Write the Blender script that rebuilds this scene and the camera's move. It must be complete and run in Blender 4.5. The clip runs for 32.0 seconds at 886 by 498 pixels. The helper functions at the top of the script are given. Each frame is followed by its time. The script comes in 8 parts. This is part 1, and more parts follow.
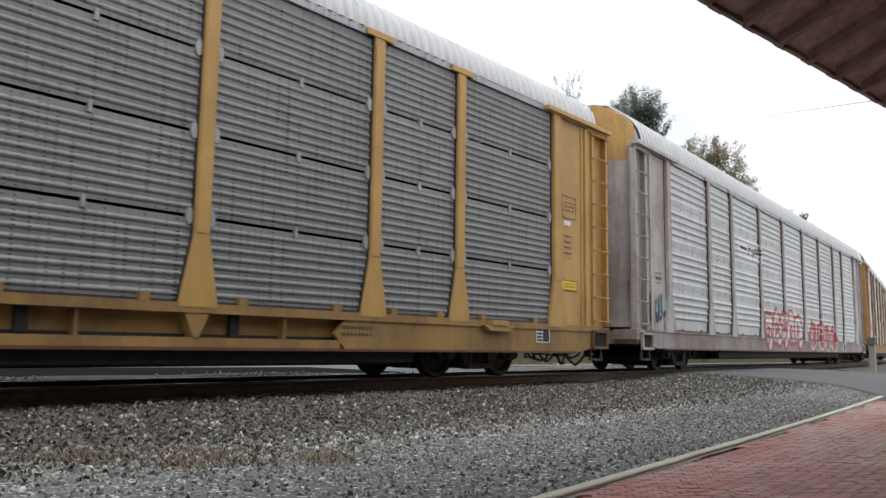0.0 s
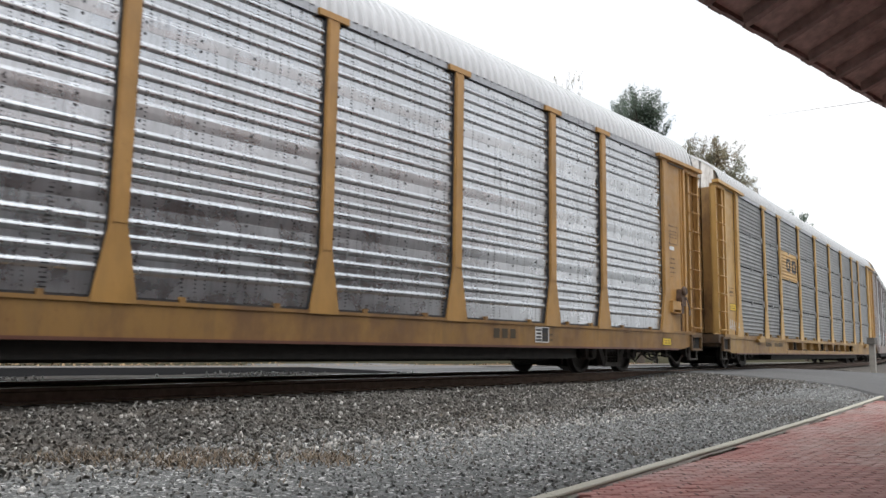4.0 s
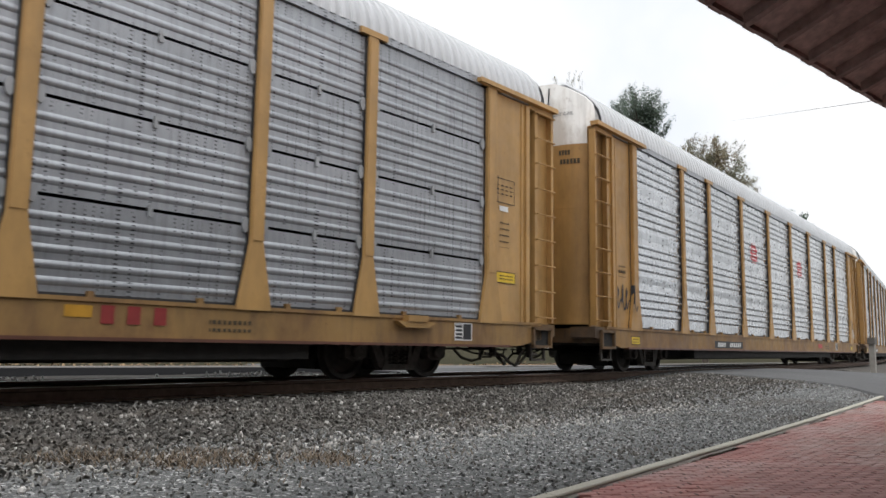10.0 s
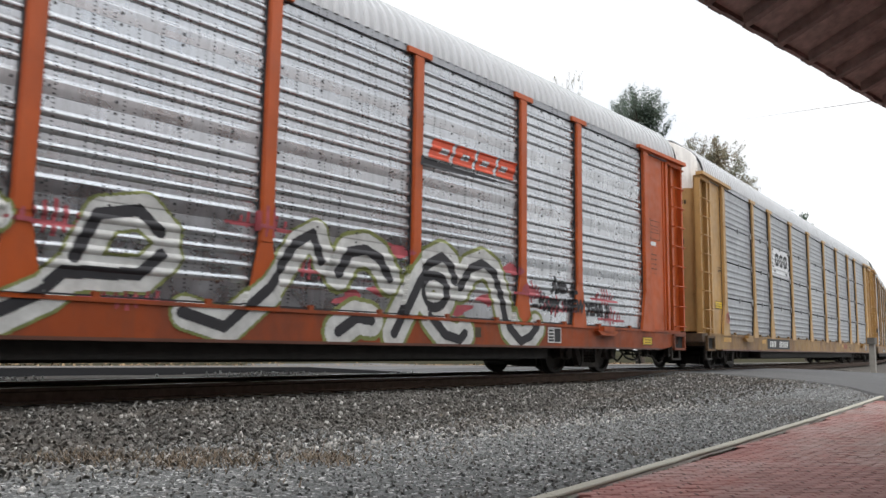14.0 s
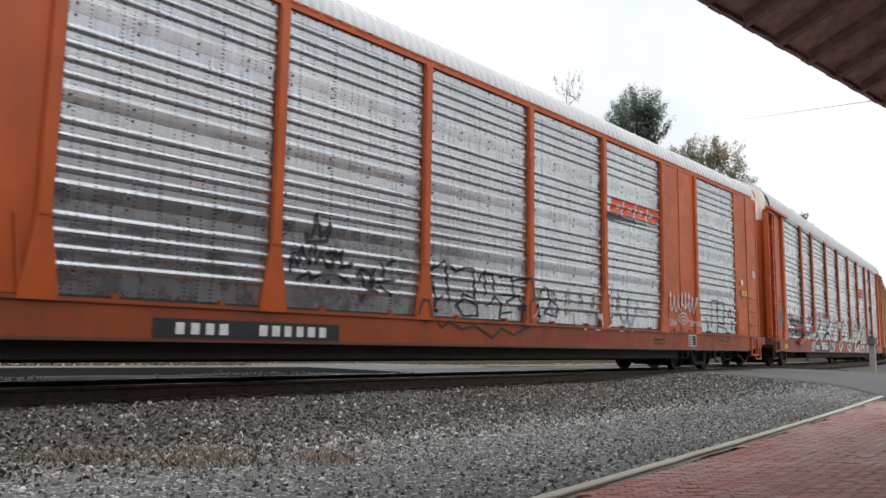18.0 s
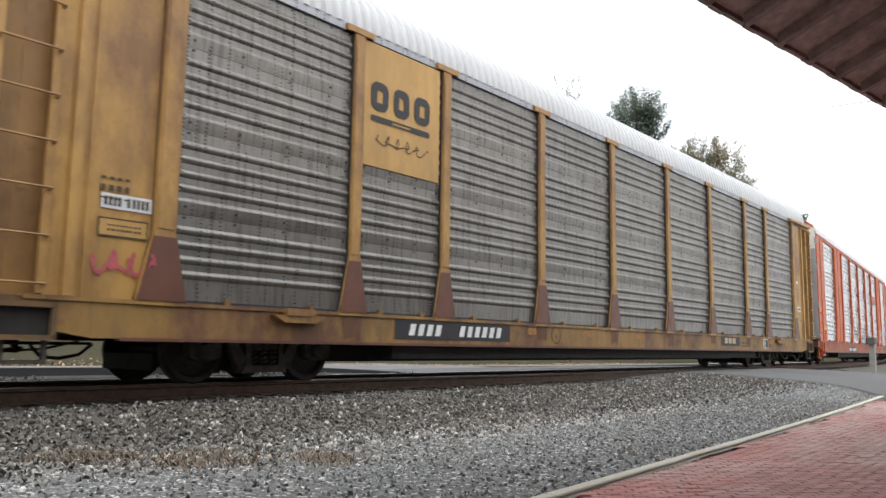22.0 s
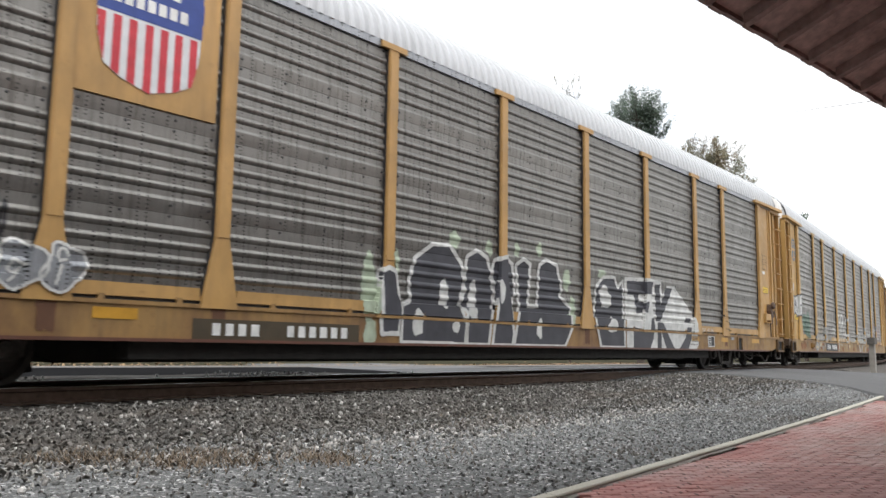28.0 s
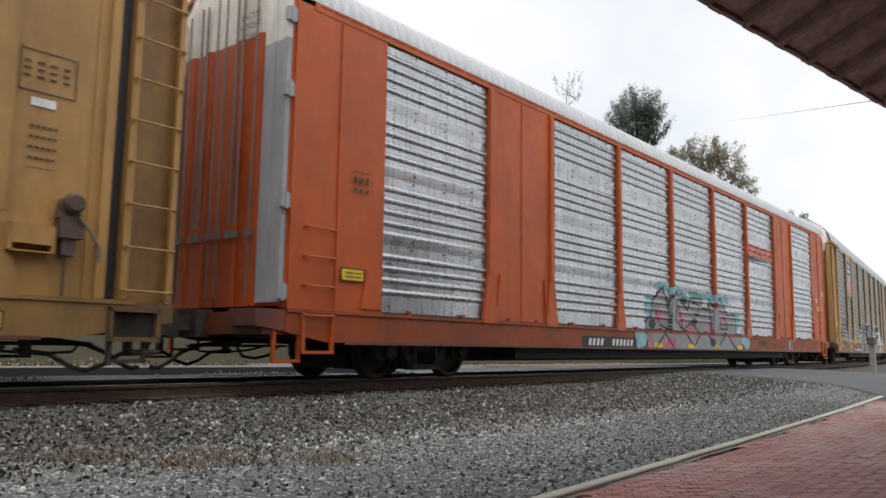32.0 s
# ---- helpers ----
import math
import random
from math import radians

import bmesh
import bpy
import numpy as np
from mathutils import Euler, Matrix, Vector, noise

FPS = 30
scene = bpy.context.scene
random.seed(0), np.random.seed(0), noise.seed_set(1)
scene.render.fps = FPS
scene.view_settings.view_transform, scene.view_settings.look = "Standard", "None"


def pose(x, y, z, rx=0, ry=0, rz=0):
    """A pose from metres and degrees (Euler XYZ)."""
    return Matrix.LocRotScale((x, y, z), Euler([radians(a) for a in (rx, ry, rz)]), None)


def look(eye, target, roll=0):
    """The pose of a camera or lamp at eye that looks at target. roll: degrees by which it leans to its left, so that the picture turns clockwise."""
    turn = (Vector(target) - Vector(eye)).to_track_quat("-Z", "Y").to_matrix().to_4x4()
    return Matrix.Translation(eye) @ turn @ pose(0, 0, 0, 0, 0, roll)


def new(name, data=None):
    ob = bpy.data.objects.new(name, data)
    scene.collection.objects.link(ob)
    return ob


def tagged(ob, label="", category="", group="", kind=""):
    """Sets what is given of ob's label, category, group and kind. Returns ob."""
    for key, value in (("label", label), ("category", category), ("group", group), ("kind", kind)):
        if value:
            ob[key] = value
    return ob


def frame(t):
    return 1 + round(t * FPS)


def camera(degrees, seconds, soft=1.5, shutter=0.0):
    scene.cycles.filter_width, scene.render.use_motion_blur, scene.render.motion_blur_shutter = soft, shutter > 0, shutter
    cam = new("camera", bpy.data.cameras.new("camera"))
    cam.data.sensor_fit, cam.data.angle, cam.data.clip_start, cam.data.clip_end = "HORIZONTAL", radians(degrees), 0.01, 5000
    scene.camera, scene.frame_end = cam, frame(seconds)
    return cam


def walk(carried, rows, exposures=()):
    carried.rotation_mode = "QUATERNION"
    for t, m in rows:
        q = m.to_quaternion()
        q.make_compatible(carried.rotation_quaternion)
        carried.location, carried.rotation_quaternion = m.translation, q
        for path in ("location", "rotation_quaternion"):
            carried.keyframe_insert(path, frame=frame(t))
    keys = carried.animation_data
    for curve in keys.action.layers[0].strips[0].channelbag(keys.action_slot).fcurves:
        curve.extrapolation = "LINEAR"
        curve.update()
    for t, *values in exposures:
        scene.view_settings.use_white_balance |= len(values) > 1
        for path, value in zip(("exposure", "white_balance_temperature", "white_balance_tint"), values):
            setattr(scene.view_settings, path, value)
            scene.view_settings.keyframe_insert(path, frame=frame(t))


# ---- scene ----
SECONDS = 32.0
EYE = Vector((0.0, 0.0, 0.4904))
PAN, TILT, LEAN = 43.476, 7.203, 0.841
cam = camera(59.40, SECONDS, soft=1.5, shutter=0.12)
AIM = EYE + Vector((math.cos(radians(TILT)) * math.cos(radians(PAN)), math.cos(radians(TILT)) * math.sin(radians(PAN)), math.sin(radians(TILT)))) * 10
walk(cam, [(0.0, look(EYE, AIM, LEAN)), (SECONDS, look(EYE, AIM, LEAN))], exposures=[(0.0, -0.38), (1.0, -0.15), (2.0, -0.12), (3.0, -0.15), (6.0, -0.50), (7.0, -0.47), (8.0, -0.45), (9.0, -0.56), (10.0, -0.47), (12.0, -0.30), (13.0, -0.35), (17.0, -0.34), (19.0, -0.60), (20.0, -0.30), (21.0, 0.05), (23.0, 0.05), (26.0, 0.0), (29.0, -0.10), (30.0, -0.08), (31.0, -0.43), (SECONDS, -0.55)])

# ---------------------------------------------------------------- light
world = bpy.data.worlds.new("overcast_sky")
scene.world = world
world.use_nodes = True
wn, wl = world.node_tree.nodes, world.node_tree.links
wn.clear()
sky = wn.new("ShaderNodeTexSky")
sky.sky_type, sky.sun_disc = "NISHITA", False
sky.sun_elevation, sky.sun_rotation = radians(72), radians(200)
coord = wn.new("ShaderNodeTexCoord")
cloud = wn.new("ShaderNodeTexNoise")
cloud.inputs["Scale"].default_value, cloud.inputs["Detail"].default_value = 3.4, 6
wl.new(coord.outputs["Generated"], cloud.inputs["Vector"])
ramp = wn.new("ShaderNodeValToRGB")
ramp.color_ramp.elements[0].position, ramp.color_ramp.elements[0].color = 0.30, (0.80, 0.86, 0.94, 1)
ramp.color_ramp.elements[1].position, ramp.color_ramp.elements[1].color = 0.55, (1.0, 1.0, 1.0, 1)
wl.new(cloud.outputs["Fac"], ramp.inputs["Fac"])
dim = wn.new("ShaderNodeVectorMath")
dim.operation = "SCALE"
dim.inputs["Scale"].default_value = 0.10
wl.new(sky.outputs["Color"], dim.inputs[0])
bright = wn.new("ShaderNodeVectorMath")
bright.operation = "SCALE"
bright.inputs["Scale"].default_value = 1.22
wl.new(ramp.outputs["Color"], bright.inputs[0])
veil = wn.new("ShaderNodeMix")
veil.data_type = "RGBA"
veil.inputs[0].default_value = 0.93
wl.new(dim.outputs[0], veil.inputs[6])
wl.new(bright.outputs[0], veil.inputs[7])
bg = wn.new("ShaderNodeBackground")
split = wn.new("ShaderNodeSeparateXYZ")
wl.new(coord.outputs["Generated"], split.inputs[0])
lift = wn.new("ShaderNodeMapRange")
lift.inputs["From Min"].default_value, lift.inputs["From Max"].default_value = 0.42, 1.0
lift.inputs["To Min"].default_value, lift.inputs["To Max"].default_value = 1.28, 2.9
wl.new(split.outputs["Z"], lift.inputs["Value"])
wl.new(lift.outputs[0], bg.inputs["Strength"])
wl.new(veil.outputs[2], bg.inputs["Color"])
wo = wn.new("ShaderNodeOutputWorld")
wl.new(bg.outputs[0], wo.inputs["Surface"])

sun_data = bpy.data.lights.new("sun", "SUN")
sun_data.energy, sun_data.angle, sun_data.color = 0.8, radians(25), (1.0, 0.97, 0.93)
sun = new("sun", sun_data)
sun.matrix_world = look((0, 0, 30), (5, 8, 0))


# ---------------------------------------------------------------- materials
class Nodes:
    """A small node material with a principled shader."""

    def __init__(self, name, rough=0.6, metal=0.0):
        self.mat = bpy.data.materials.new(name)
        self.mat.use_nodes = True
        self.t = self.mat.node_tree
        self.bsdf = self.t.nodes["Principled BSDF"]
        self.bsdf.inputs["Roughness"].default_value = rough
        self.bsdf.inputs["Metallic"].default_value = metal
        self.co = self.t.nodes.new("ShaderNodeTexCoord").outputs["Object"]

    def node(self, kind):
        return self.t.nodes.new(kind)

    def link(self, a, b):
        self.t.links.new(a, b)

    def stretch(self, sx, sy, sz, src=None):
        m = self.node("ShaderNodeMapping")
        m.inputs["Scale"].default_value = (sx, sy, sz)
        self.link(src or self.co, m.inputs["Vector"])
        return m.outputs["Vector"]

    def noise(self, scale, detail=5, src=None, rough=0.6):
        n = self.node("ShaderNodeTexNoise")
        n.inputs["Scale"].default_value, n.inputs["Detail"].default_value = scale, detail
        n.inputs["Roughness"].default_value = rough
        self.link(src or self.co, n.inputs["Vector"])
        return n.outputs["Fac"]

    def ramp(self, fac, a, b, ca=(0, 0, 0, 1), cb=(1, 1, 1, 1)):
        r = self.node("ShaderNodeValToRGB")
        e = r.color_ramp.elements
        e[0].position, e[0].color, e[1].position, e[1].color = a, ca, b, cb
        self.link(fac, r.inputs["Fac"])
        return r.outputs["Color"]

    def mix(self, fac, a, b, mode="MIX"):
        m = self.node("ShaderNodeMix")
        m.data_type, m.blend_type = "RGBA", mode
        for i, v in ((0, fac), (6, a), (7, b)):
            if isinstance(v, (int, float)):
                m.inputs[i].default_value = v
            elif isinstance(v, tuple):
                m.inputs[i].default_value = (*v[:3], 1)
            else:
                self.link(v, m.inputs[i])
        return m.outputs[2]

    def math(self, op, a, b=0.0):
        m = self.node("ShaderNodeMath")
        m.operation = op
        for i, v in ((0, a), (1, b)):
            if isinstance(v, (int, float)):
                m.inputs[i].default_value = v
            else:
                self.link(v, m.inputs[i])
        return m.outputs[0]

    def axes(self, src=None):
        s = self.node("ShaderNodeSeparateXYZ")
        self.link(src or self.co, s.inputs[0])
        return s.outputs

    def random(self):
        return self.node("ShaderNodeObjectInfo").outputs["Random"]

    def island(self):
        return self.node("ShaderNodeNewGeometry").outputs["Random Per Island"]

    def bump(self, height, strength=0.3, distance=0.01):
        b = self.node("ShaderNodeBump")
        b.inputs["Strength"].default_value, b.inputs["Distance"].default_value = strength, distance
        self.link(height, b.inputs["Height"])
        self.link(b.outputs["Normal"], self.bsdf.inputs["Normal"])

    def done(self, color, rough=None):
        self.link(color, self.bsdf.inputs["Base Color"])
        if rough is not None:
            self.link(rough, self.bsdf.inputs["Roughness"])
        return self.mat


def scaled(c, k):
    return tuple(v * k for v in c)


def paint(name, color, grime=0.45, rust=0.35, rough=0.5, top=None, line=4.68, stain=None):
    """Weathered freight-car paint: blotches, rain streaks, rust spots; above the line another colour."""
    n = Nodes(name, rough)
    base = n.mix(n.ramp(n.noise(0.8, 3), 0.35, 0.7), scaled(color, 0.86), scaled(color, 1.1))
    if top:
        edge = n.math("GREATER_THAN", n.axes()[2], line)
        base = n.mix(edge, base, top)
    streak = n.ramp(n.noise(1.6, 6, n.stretch(4, 4, 0.5)), 0.50, 0.78)
    base = n.mix(n.math("MULTIPLY", streak, grime * 0.6), base, (0.085, 0.066, 0.045))
    wash = n.ramp(n.noise(0.9, 6, n.stretch(1.0, 1.0, 0.5), 0.7), 0.44, 0.62)
    base = n.mix(n.math("MULTIPLY", wash, min(1.0, grime * 0.95)), base, stain or scaled(color, 0.45))
    spots = n.ramp(n.noise(7.0, 8, None, 0.7), 0.60, 0.72)
    base = n.mix(n.math("MULTIPLY", spots, rust), base, (0.12, 0.045, 0.018))
    runs = n.ramp(n.noise(9.0, 4, n.stretch(3, 3, 0.10)), 0.60, 0.74)
    base = n.mix(n.math("MULTIPLY", runs, rust * 0.45), base, (0.10, 0.045, 0.022))
    n.bump(n.noise(40, 3), 0.08, 0.004)
    return n.done(base, n.ramp(n.noise(5, 4), 0.3, 0.8, (rough - 0.1,) * 3 + (1,), (rough + 0.2,) * 3 + (1,)))


def sheet_metal(name, color, metal, rough, dirt, dirt_color, blotch=0.25, fleck=0.35, punched=0.90, worn=0.0):
    """Galvanised side sheets with rows of punched holes, grime streaks and blotches; ridges rubbed bright in streaks."""
    n = Nodes(name, rough, metal)
    rnd = n.random()
    base = n.mix(rnd, scaled(color, 0.88), scaled(color, 1.08))
    base = n.mix(n.math("MULTIPLY", n.ramp(n.noise(1.3, 4), 0.42, 0.66), blotch), base, scaled(color, 0.55))
    streak = n.ramp(n.noise(2.2, 7, n.stretch(7, 1, 0.35)), 0.44, 0.70)
    base = n.mix(n.math("MULTIPLY", streak, dirt), base, dirt_color)
    x, y, z = n.axes()
    wob = n.math("ADD", n.math("MULTIPLY", x, 7.4), n.math("MULTIPLY", n.noise(1.1, 2, n.stretch(1.0, 0.0, 0.0)), 4.5))
    col = n.math("LESS_THAN", n.math("ABSOLUTE", n.math("SUBTRACT", n.math("FRACT", wob), 0.5)), 0.105)
    row = n.math("LESS_THAN", n.math("ABSOLUTE", n.math("SUBTRACT", n.math("FRACT", n.math("MULTIPLY", z, 21.0)), 0.5)), 0.17)
    some = n.math("GREATER_THAN", n.noise(1.6, 3, n.stretch(5.0, 1, 1.6)), 0.50)
    holes = n.math("MULTIPLY", n.math("MULTIPLY", col, row), some)
    fine = n.noise(1.0, 4, n.stretch(26, 1, 1.3), 0.7)
    base = n.mix(n.math("MULTIPLY", n.ramp(fine, 0.50, 0.66), fleck), base, scaled(color, 0.40))
    base = n.mix(n.math("MULTIPLY", n.ramp(fine, 0.46, 0.36), fleck * 0.8), base, scaled(color, 1.45))
    if worn:
        crest = n.ramp(n.math("MULTIPLY", y, -1.0), 1.460, 1.484)
        course = n.math("FRACT", n.math("MULTIPLY", n.math("SUBTRACT", z, 0.955), 1.0 / 0.9975))
        crest = n.math("MULTIPLY", crest, n.math("GREATER_THAN", course, 0.21))
        comb = n.ramp(n.noise(1.0, 3, n.stretch(17, 1, 0.9), 0.6), 0.42, 0.58)
        base = n.mix(n.math("MULTIPLY", n.math("MULTIPLY", crest, comb), worn), base, scaled(color, 2.3))
    base = n.mix(n.math("MULTIPLY", holes, punched), base, (0.012, 0.012, 0.012))
    return n.done(base, n.ramp(n.noise(3, 5), 0.3, 0.8, (rough - 0.06,) * 3 + (1,), (rough + 0.18,) * 3 + (1,)))


def plain(name, color, rough=0.6, metal=0.0, var=0.15, scale=6.0):
    n = Nodes(name, rough, metal)
    return n.done(n.mix(n.ramp(n.noise(scale, 5), 0.3, 0.72), scaled(color, 1 - var), scaled(color, 1 + var)))


def ground_mat(name, a, b, c, fine=60.0, coarse=0.5, bump=0.6, rough=0.9, gloss=0.2):
    n = Nodes(name, rough)
    n.bsdf.inputs["Specular IOR Level"].default_value = gloss
    base = n.mix(n.ramp(n.noise(coarse, 5), 0.35, 0.68), a, b)
    base = n.mix(n.ramp(n.noise(fine, 6, None, 0.75), 0.42, 0.66), base, c)
    n.bump(n.noise(fine, 6, None, 0.7), bump, 0.02)
    return n.done(base)


def stone_mat(name, tones):
    n = Nodes(name, 0.85)
    r = n.node("ShaderNodeValToRGB")
    e = r.color_ramp.elements
    while len(e) < len(tones):
        e.new(0.5)
    for i, (p, c) in enumerate(tones):
        e[i].position, e[i].color = p, (*c, 1)
    n.link(n.island(), r.inputs["Fac"])
    soil = n.ramp(n.noise(1.1, 5, n.stretch(0.5, 1.2, 1)), 0.50, 0.68)
    base = n.mix(n.math("MULTIPLY", soil, 0.38), r.outputs["Color"], (0.17, 0.128, 0.09))
    base = n.mix(n.math("MULTIPLY", n.ramp(n.noise(90, 4), 0.4, 0.7), 0.4), base, (0.07, 0.065, 0.06))
    return n.done(base)


WHITE_BAND = (0.88, 0.87, 0.84)
M = {}
PAINTS = {
    "yellow": ("yellow_car_paint", (0.425, 0.234, 0.070), 0.50, 0.35, WHITE_BAND),
    "bright_yellow": ("bright_yellow_car_paint", (0.48, 0.288, 0.090), 0.36, 0.25, WHITE_BAND),
    "brown_yellow": ("stained_yellow_car_paint", (0.42, 0.24, 0.068), 0.70, 0.45, WHITE_BAND),
    "pale_yellow": ("faded_yellow_car_paint", (0.49, 0.288, 0.100), 0.45, 0.35, WHITE_BAND),
    "orange": ("orange_car_paint", (0.47, 0.085, 0.011), 0.38, 0.18, (0.78, 0.75, 0.66)),
    "grey_white": ("dirty_white_car_paint", (0.44, 0.42, 0.41), 0.68, 0.50, (0.46, 0.27, 0.07)),
}
for key, (title, tone, grime, rust, band) in PAINTS.items():
    dirt = (0.105, 0.045, 0.026) if key == "brown_yellow" else (0.20, 0.125, 0.10) if key == "grey_white" else None
    M[key] = paint(title, tone, grime, rust, stain=dirt)
    # Sill copy of the paint: tone scaled to 0.66, more grime and rust.
    M[key + "_sill"] = paint(title + "_darkened", scaled(tone, 0.66), min(0.95, grime + 0.35), min(0.8, rust + 0.15), 0.6, stain=dirt or ((0.16, 0.042, 0.02) if key == "orange" else (0.20, 0.18, 0.16) if key == "grey_white" else (0.15, 0.078, 0.036)))
    M[key + "_end"] = paint(title + "_with_white_top", tone, grime, rust, top=band, stain=dirt) if band else M[key]
FOLDED = paint("dusty_folding_door_paint", (0.36, 0.215, 0.078), 0.85, 0.75, top=WHITE_BAND, line=4.95, stain=(0.105, 0.055, 0.03))
M["stained_back"] = paint("stained_ladder_panel_paint", (0.275, 0.148, 0.043), 0.70, 0.70, stain=(0.105, 0.045, 0.026))
M["silver"] = sheet_metal("bright_galvanised_sheet", (0.465, 0.48, 0.50), 0.90, 0.25, 0.28, (0.20, 0.20, 0.20))
M["grey_sheet"] = sheet_metal("dull_galvanised_sheet", (0.33, 0.342, 0.36), 0.65, 0.42, 0.35, (0.14, 0.14, 0.14))
M["slate_sheet"] = sheet_metal("slate_grey_sheet", (0.20, 0.206, 0.208), 0.25, 0.50, 0.35, (0.12, 0.12, 0.12), 0.15)
M["dark_sheet"] = sheet_metal("sooty_galvanised_sheet", (0.190, 0.181, 0.166), 0.72, 0.40, 0.60, (0.10, 0.086, 0.07), 0.4, 0.75, worn=0.6)
M["dusty_sheet"] = sheet_metal("dusty_galvanised_sheet", (0.182, 0.175, 0.162), 0.80, 0.37, 0.50, (0.12, 0.106, 0.09), 0.4, 0.75, worn=1.0)
M["white_sheet"] = sheet_metal("white_side_sheet", (0.50, 0.51, 0.52), 0.2, 0.45, 0.35, (0.25, 0.25, 0.25))
M["sooty_yellow"] = paint("sooty_yellow_end_paint", (0.17, 0.095, 0.036), 0.85, 0.5, 0.65, stain=(0.05, 0.033, 0.024))
M["sooty_orange"] = paint("sooty_orange_end_paint", (0.26, 0.062, 0.022), 0.85, 0.4, 0.65, stain=(0.06, 0.032, 0.024))
M["roof"] = sheet_metal("white_ribbed_roof", (0.54, 0.55, 0.562), 0.2, 0.5, 0.30, (0.35, 0.35, 0.34), 0.12, 0.0, 0.0)
# Darker grey for the strips between roof ribs puts their shade into the colour.
M["roof_valley"] = sheet_metal("shaded_roof_valley", (0.47, 0.48, 0.492), 0.2, 0.55, 0.30, (0.2, 0.2, 0.2), 0.2, 0.0, 0.0)
# Also used for pocket openings and car insides, where it stands for shade.
M["dark"] = plain("soot_and_shade_black", (0.022, 0.020, 0.018), 0.85, 0.0, 0.35)
M["bogie"] = plain("greasy_cast_steel", (0.062, 0.054, 0.047), 0.75, 0.1, 0.5, 12)
M["wheel"] = plain("worn_wheel_steel", (0.045, 0.040, 0.036), 0.65, 0.3, 0.3, 12)
M["grey_post"] = paint("scuffed_grey_strip", (0.36, 0.37, 0.38), 0.4, 0.3)
M["rod"] = paint("dull_steel_rod", (0.20, 0.17, 0.16), 0.5, 0.5)
M["grey_strip"] = paint("scuffed_grey_strip_with_white_top", (0.36, 0.37, 0.38), 0.4, 0.3, top=(0.74, 0.72, 0.64), line=4.45)
M["black_paint"] = plain("black_paint", (0.022, 0.022, 0.025), 0.6)
M["white_paint"] = plain("white_stencil_paint", (0.70, 0.70, 0.68), 0.6)
M["placard"] = plain("yellow_placard", (0.75, 0.50, 0.02), 0.5)
M["red_paint"] = plain("red_paint", (0.55, 0.03, 0.045), 0.55)
M["blue_paint"] = plain("blue_paint", (0.03, 0.06, 0.25), 0.55)
M["rail_side"] = plain("rusty_rail", (0.13, 0.088, 0.066), 0.75, 0.4, 0.3, 10)
M["rail_top"] = plain("polished_rail_head", (0.45, 0.45, 0.46), 0.28, 1.0, 0.12, 10)
M["tie"] = plain("creosoted_timber", (0.055, 0.045, 0.038), 0.85, 0.0, 0.4, 14)
M["concrete"] = ground_mat("pale_concrete", (0.60, 0.58, 0.50), (0.50, 0.48, 0.41), (0.40, 0.38, 0.33), 90, 1.1, 0.25)
M["asphalt"] = ground_mat("worn_asphalt", (0.115, 0.115, 0.118), (0.145, 0.145, 0.146), (0.085, 0.085, 0.085), 70, 0.35, 0.4)
M["gravel"] = ground_mat("fine_grey_gravel", (0.135, 0.14, 0.14), (0.095, 0.095, 0.090), (0.245, 0.245, 0.24), 55, 0.45, 0.9)
M["bed"] = ground_mat("dark_ballast_bed", (0.105, 0.095, 0.085), (0.14, 0.128, 0.115), (0.06, 0.055, 0.05), 30, 0.8, 1.0)
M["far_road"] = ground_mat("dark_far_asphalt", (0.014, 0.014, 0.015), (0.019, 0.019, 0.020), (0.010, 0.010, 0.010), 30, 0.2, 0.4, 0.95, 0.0)


